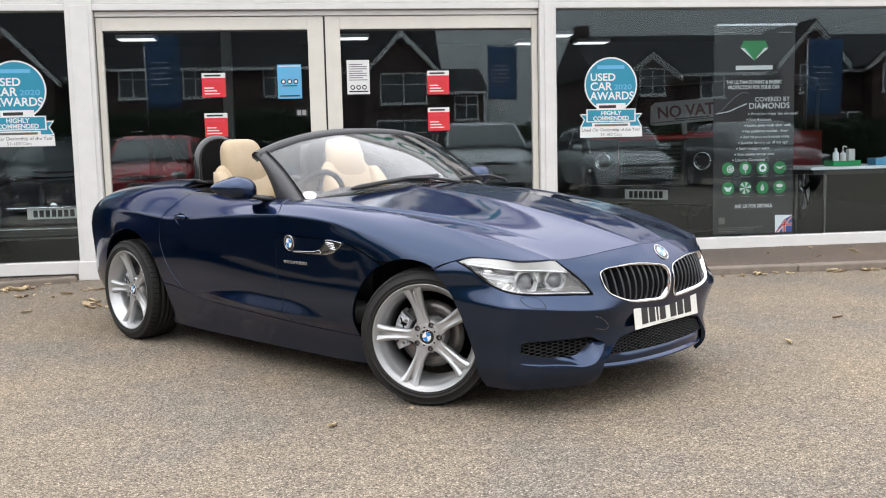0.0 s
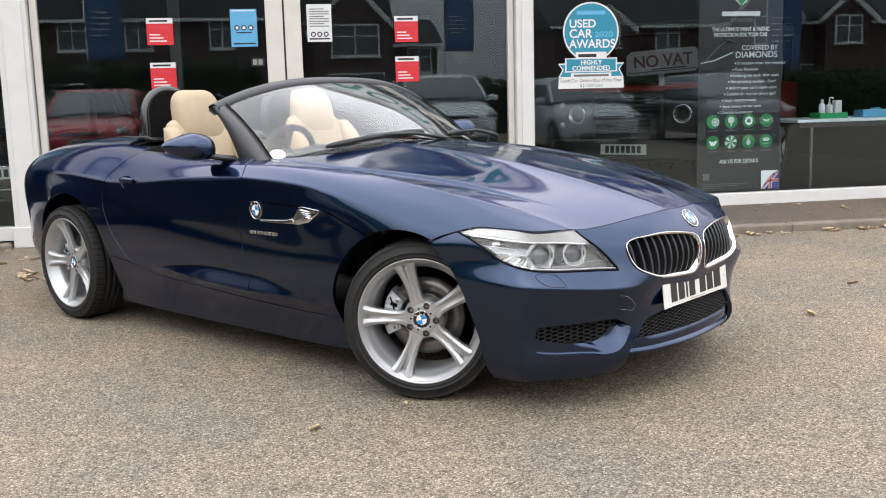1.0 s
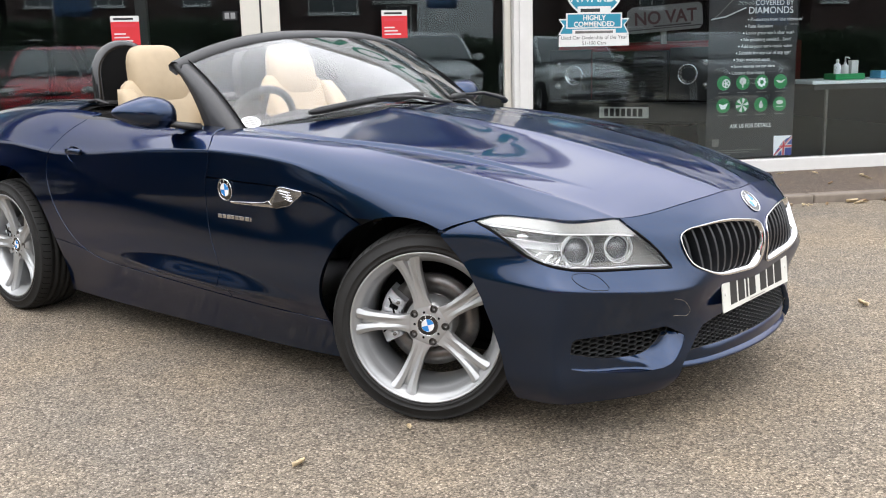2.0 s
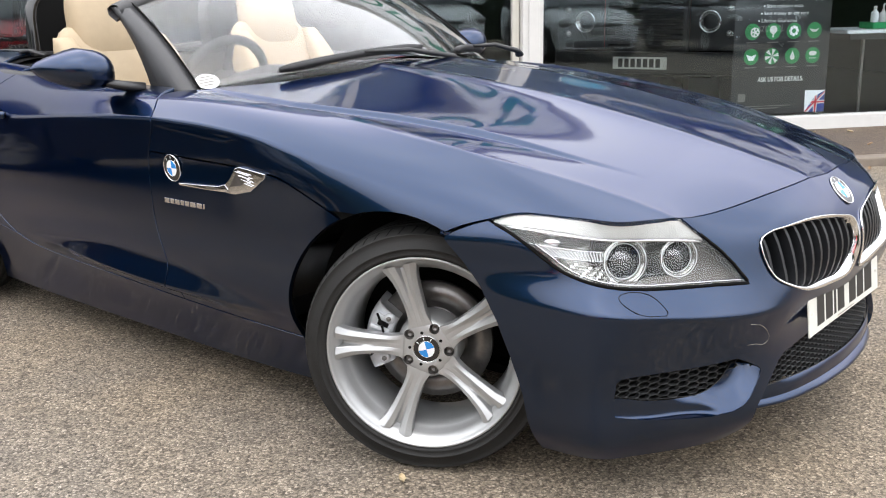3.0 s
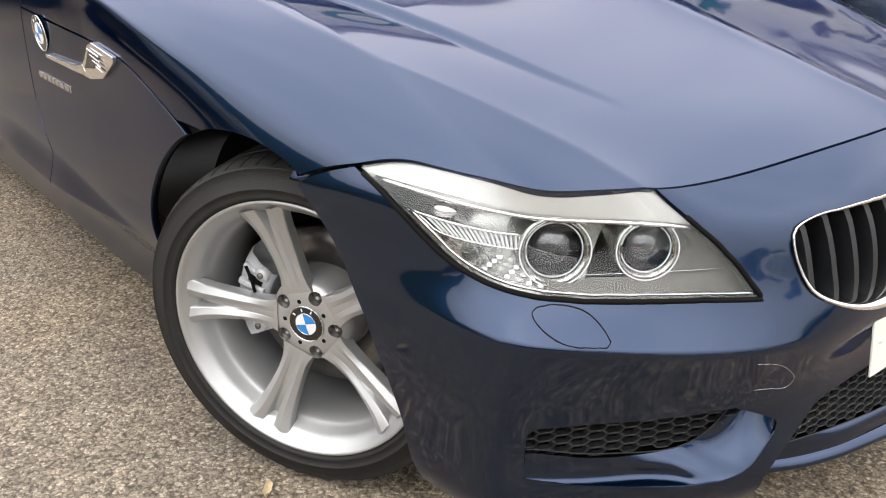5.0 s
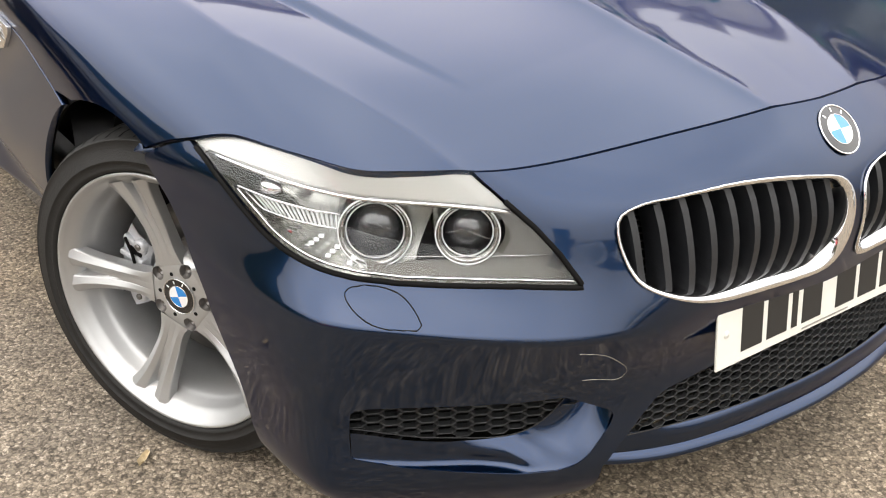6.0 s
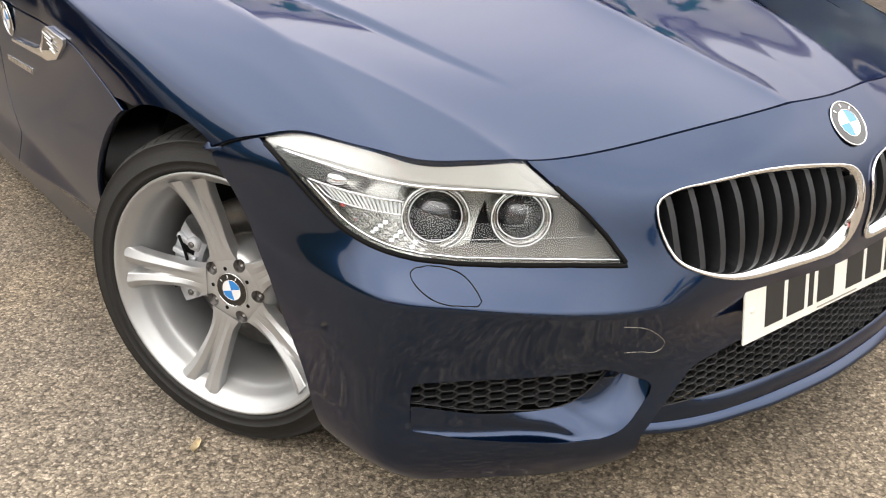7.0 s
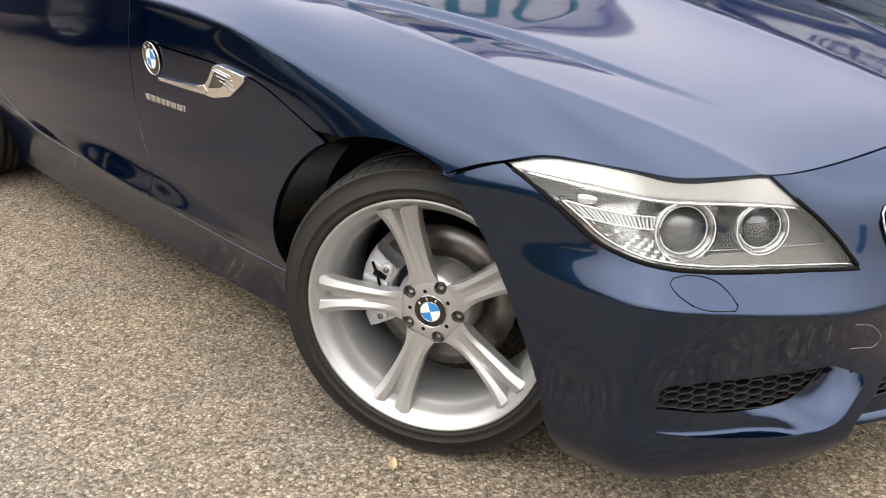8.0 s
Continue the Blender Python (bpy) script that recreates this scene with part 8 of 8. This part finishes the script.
# ---- sign board lettering, seen in the reflections on the car ----
sign = empty("sign_lettering", pose(0, GLASS_Y - 0.225, 0, 90, 0, 0), "green and dark sign lettering on the pale fascia", "sign")
x = -2.6
for i, (w, k) in enumerate(((0.55, 0), (0.42, 1), (0.30, 2), (0.48, 0), (0.42, 1), (0.48, 0), (0.55, 1), (0.40, 2))):
    if k == 0:
        pts = [(x + w / 2 + w / 2 * math.cos(a), 3.13 + 0.19 * math.sin(a)) for a in np.linspace(0, 6.283, 32, endpoint=False)]
        v, f = tube([(px, py, 0.0) for px, py in pts], 0.038, 6, True, 0.3)
        link_mesh("letter_ring", v, f, GREEN, sign)
    elif k == 1:
        flat("letter_stem", rect(x, x + 0.10, 2.95, 3.30), 0.02, GREEN, sign)
        flat("letter_stem", rect(x + w - 0.10, x + w, 2.95, 3.24), 0.02, GREEN, sign)
        flat("letter_arch", rect(x + 0.101, x + w - 0.101, 3.19, 3.27), 0.02, GREEN, sign)
    else:
        flat("letter_stem", rect(x + w / 2 - 0.05, x + w / 2 + 0.05, 2.95, 3.38), 0.02, GREEN, sign)
        flat("letter_bar", rect(x, x + w / 2 - 0.051, 3.19, 3.26), 0.02, GREEN, sign)
        flat("letter_bar", rect(x + w / 2 + 0.051, x + w, 3.19, 3.26), 0.02, GREEN, sign)
    x += w + 0.16
line_of("Retailer of the", 4.3, 3.05, 0.34, INK, sign, 0.003, "CENTER", 0.004, 2.6)

# ---- kerb stones ----


def kerb_run(p0, p1, n, z):
    a, b = Vector(p0), Vector(p1)
    d = (b - a) / n
    ang = math.degrees(math.atan2(d.y, d.x))
    L = d.length
    for i in range(n):
        k = tagged(part("kerb_stone", box(0.003, L - 0.003, -0.075, 0.055, -0.05, z, 0.014, 3), KERB), "weathered concrete kerb stone at the pavement edge", "kerb", "kerb stones", "structure")
        k.matrix_world = pose(*(a + d * i), 0, 0, ang) @ pose(0, 0, 0, random.uniform(-0.4, 0.4), 0, random.uniform(-0.15, 0.15))


kerb_run((1.25, 3.145, 0), (8.9, 2.90, 0), 9, 0.062)
kerb_run((-8.8, 2.21, 0), (-3.25, 4.31, 0), 6, 0.047)

# ---- fallen leaves ----
lrng = random.Random(11)


def leaf_mesh(name, r):
    """A curled dry leaf with a mid rib."""
    v, f = [], []
    n = 7
    for i in range(n):
        t = i / (n - 1)
        w = r * 0.42 * math.sin(math.pi * min(t * 0.93 + 0.05, 1)) * (1 + 0.25 * math.sin(9 * t))
        for s in (-1, -0.5, 0, 0.5, 1):
            v.append((r * (2 * t - 1), w * s, 0.003 + r * 0.32 * abs(s) ** 1.5 + r * 0.25 * (t - 0.4) ** 2))
    for i in range(n - 1):
        for j in range(4):
            f.append((i * 5 + j, (i + 1) * 5 + j, (i + 1) * 5 + j + 1, i * 5 + j + 1))
    me = bpy.data.meshes.new(name)
    me.from_pydata(v, [], f)
    me.polygons.foreach_set("use_smooth", [True] * len(f))
    return me


LEAVES = []
for r, mt in ((0.034, LEAF), (0.026, LEAF), (0.030, LEAF_DARK), (0.020, LEAF_DARK), (0.045, LEAF)):
    me = leaf_mesh("fallen_leaf", r)
    me.materials.append(mt)
    LEAVES.append((me, mt))


def drop_leaf(x, y, z, scale=1.0, pick=None):
    me, mt = LEAVES[pick if pick is not None else lrng.randrange(len(LEAVES))]
    o = new("fallen_leaf", me)
    o.matrix_world = pose(x, y, z, lrng.uniform(-14, 14), lrng.uniform(-14, 14), lrng.uniform(0, 360)) @ Matrix.Scale(scale, 4)
    tagged(o, "dry pale tan fallen leaf" if mt is LEAF else "crumpled dark brown fallen leaf", "leaf", "fallen leaves")


for i in range(110):
    x = lrng.uniform(1.9, 7.0)
    drop_leaf(x, 3.085 - 0.032 * x - abs(lrng.gauss(0, 0.05)), 0.002, lrng.uniform(0.6, 1.4))
for i in range(24):
    drop_leaf(lrng.uniform(2.2, 6.5), lrng.uniform(3.35, 4.32), 0.061, lrng.uniform(0.5, 1.1))
for i in range(26):
    x = lrng.uniform(-6.5, -3.0)
    y = 2.21 + (x + 8.8) * (2.10 / 5.55) - abs(lrng.gauss(0.16, 0.16)) - 0.08
    drop_leaf(x, y, 0.002, lrng.uniform(0.7, 1.4))
for x, y in ((2.15, 0.98), (2.65, 1.45), (2.2, 2.1), (1.5, 0.35), (3.2, 2.2), (3.8, 1.7), (0.6, -2.0), (-0.7, -0.56), (-1.05, -0.75), (-2.6, 2.9), (-2.9, 3.1), (-2.4, 3.3), (-3.2, 2.6), (1.9, -0.4)):
    drop_leaf(x, y, 0.002, lrng.uniform(0.6, 1.1))
# small drifts of leaves by the rear wheel and the kerb
for cx, cy, sx, n in ((-3.72, 3.84, 0.16, 18), (-3.40, 3.40, 0.15, 6), (-3.50, 4.00, 0.10, 6), (-2.95, 3.65, 0.12, 5), (-2.75, 2.95, 0.12, 8), (-2.62, 2.70, 0.08, 6)):
    for i in range(n):
        drop_leaf(lrng.gauss(cx, sx), lrng.gauss(cy, 0.07), 0.002, lrng.uniform(0.8, 1.7))
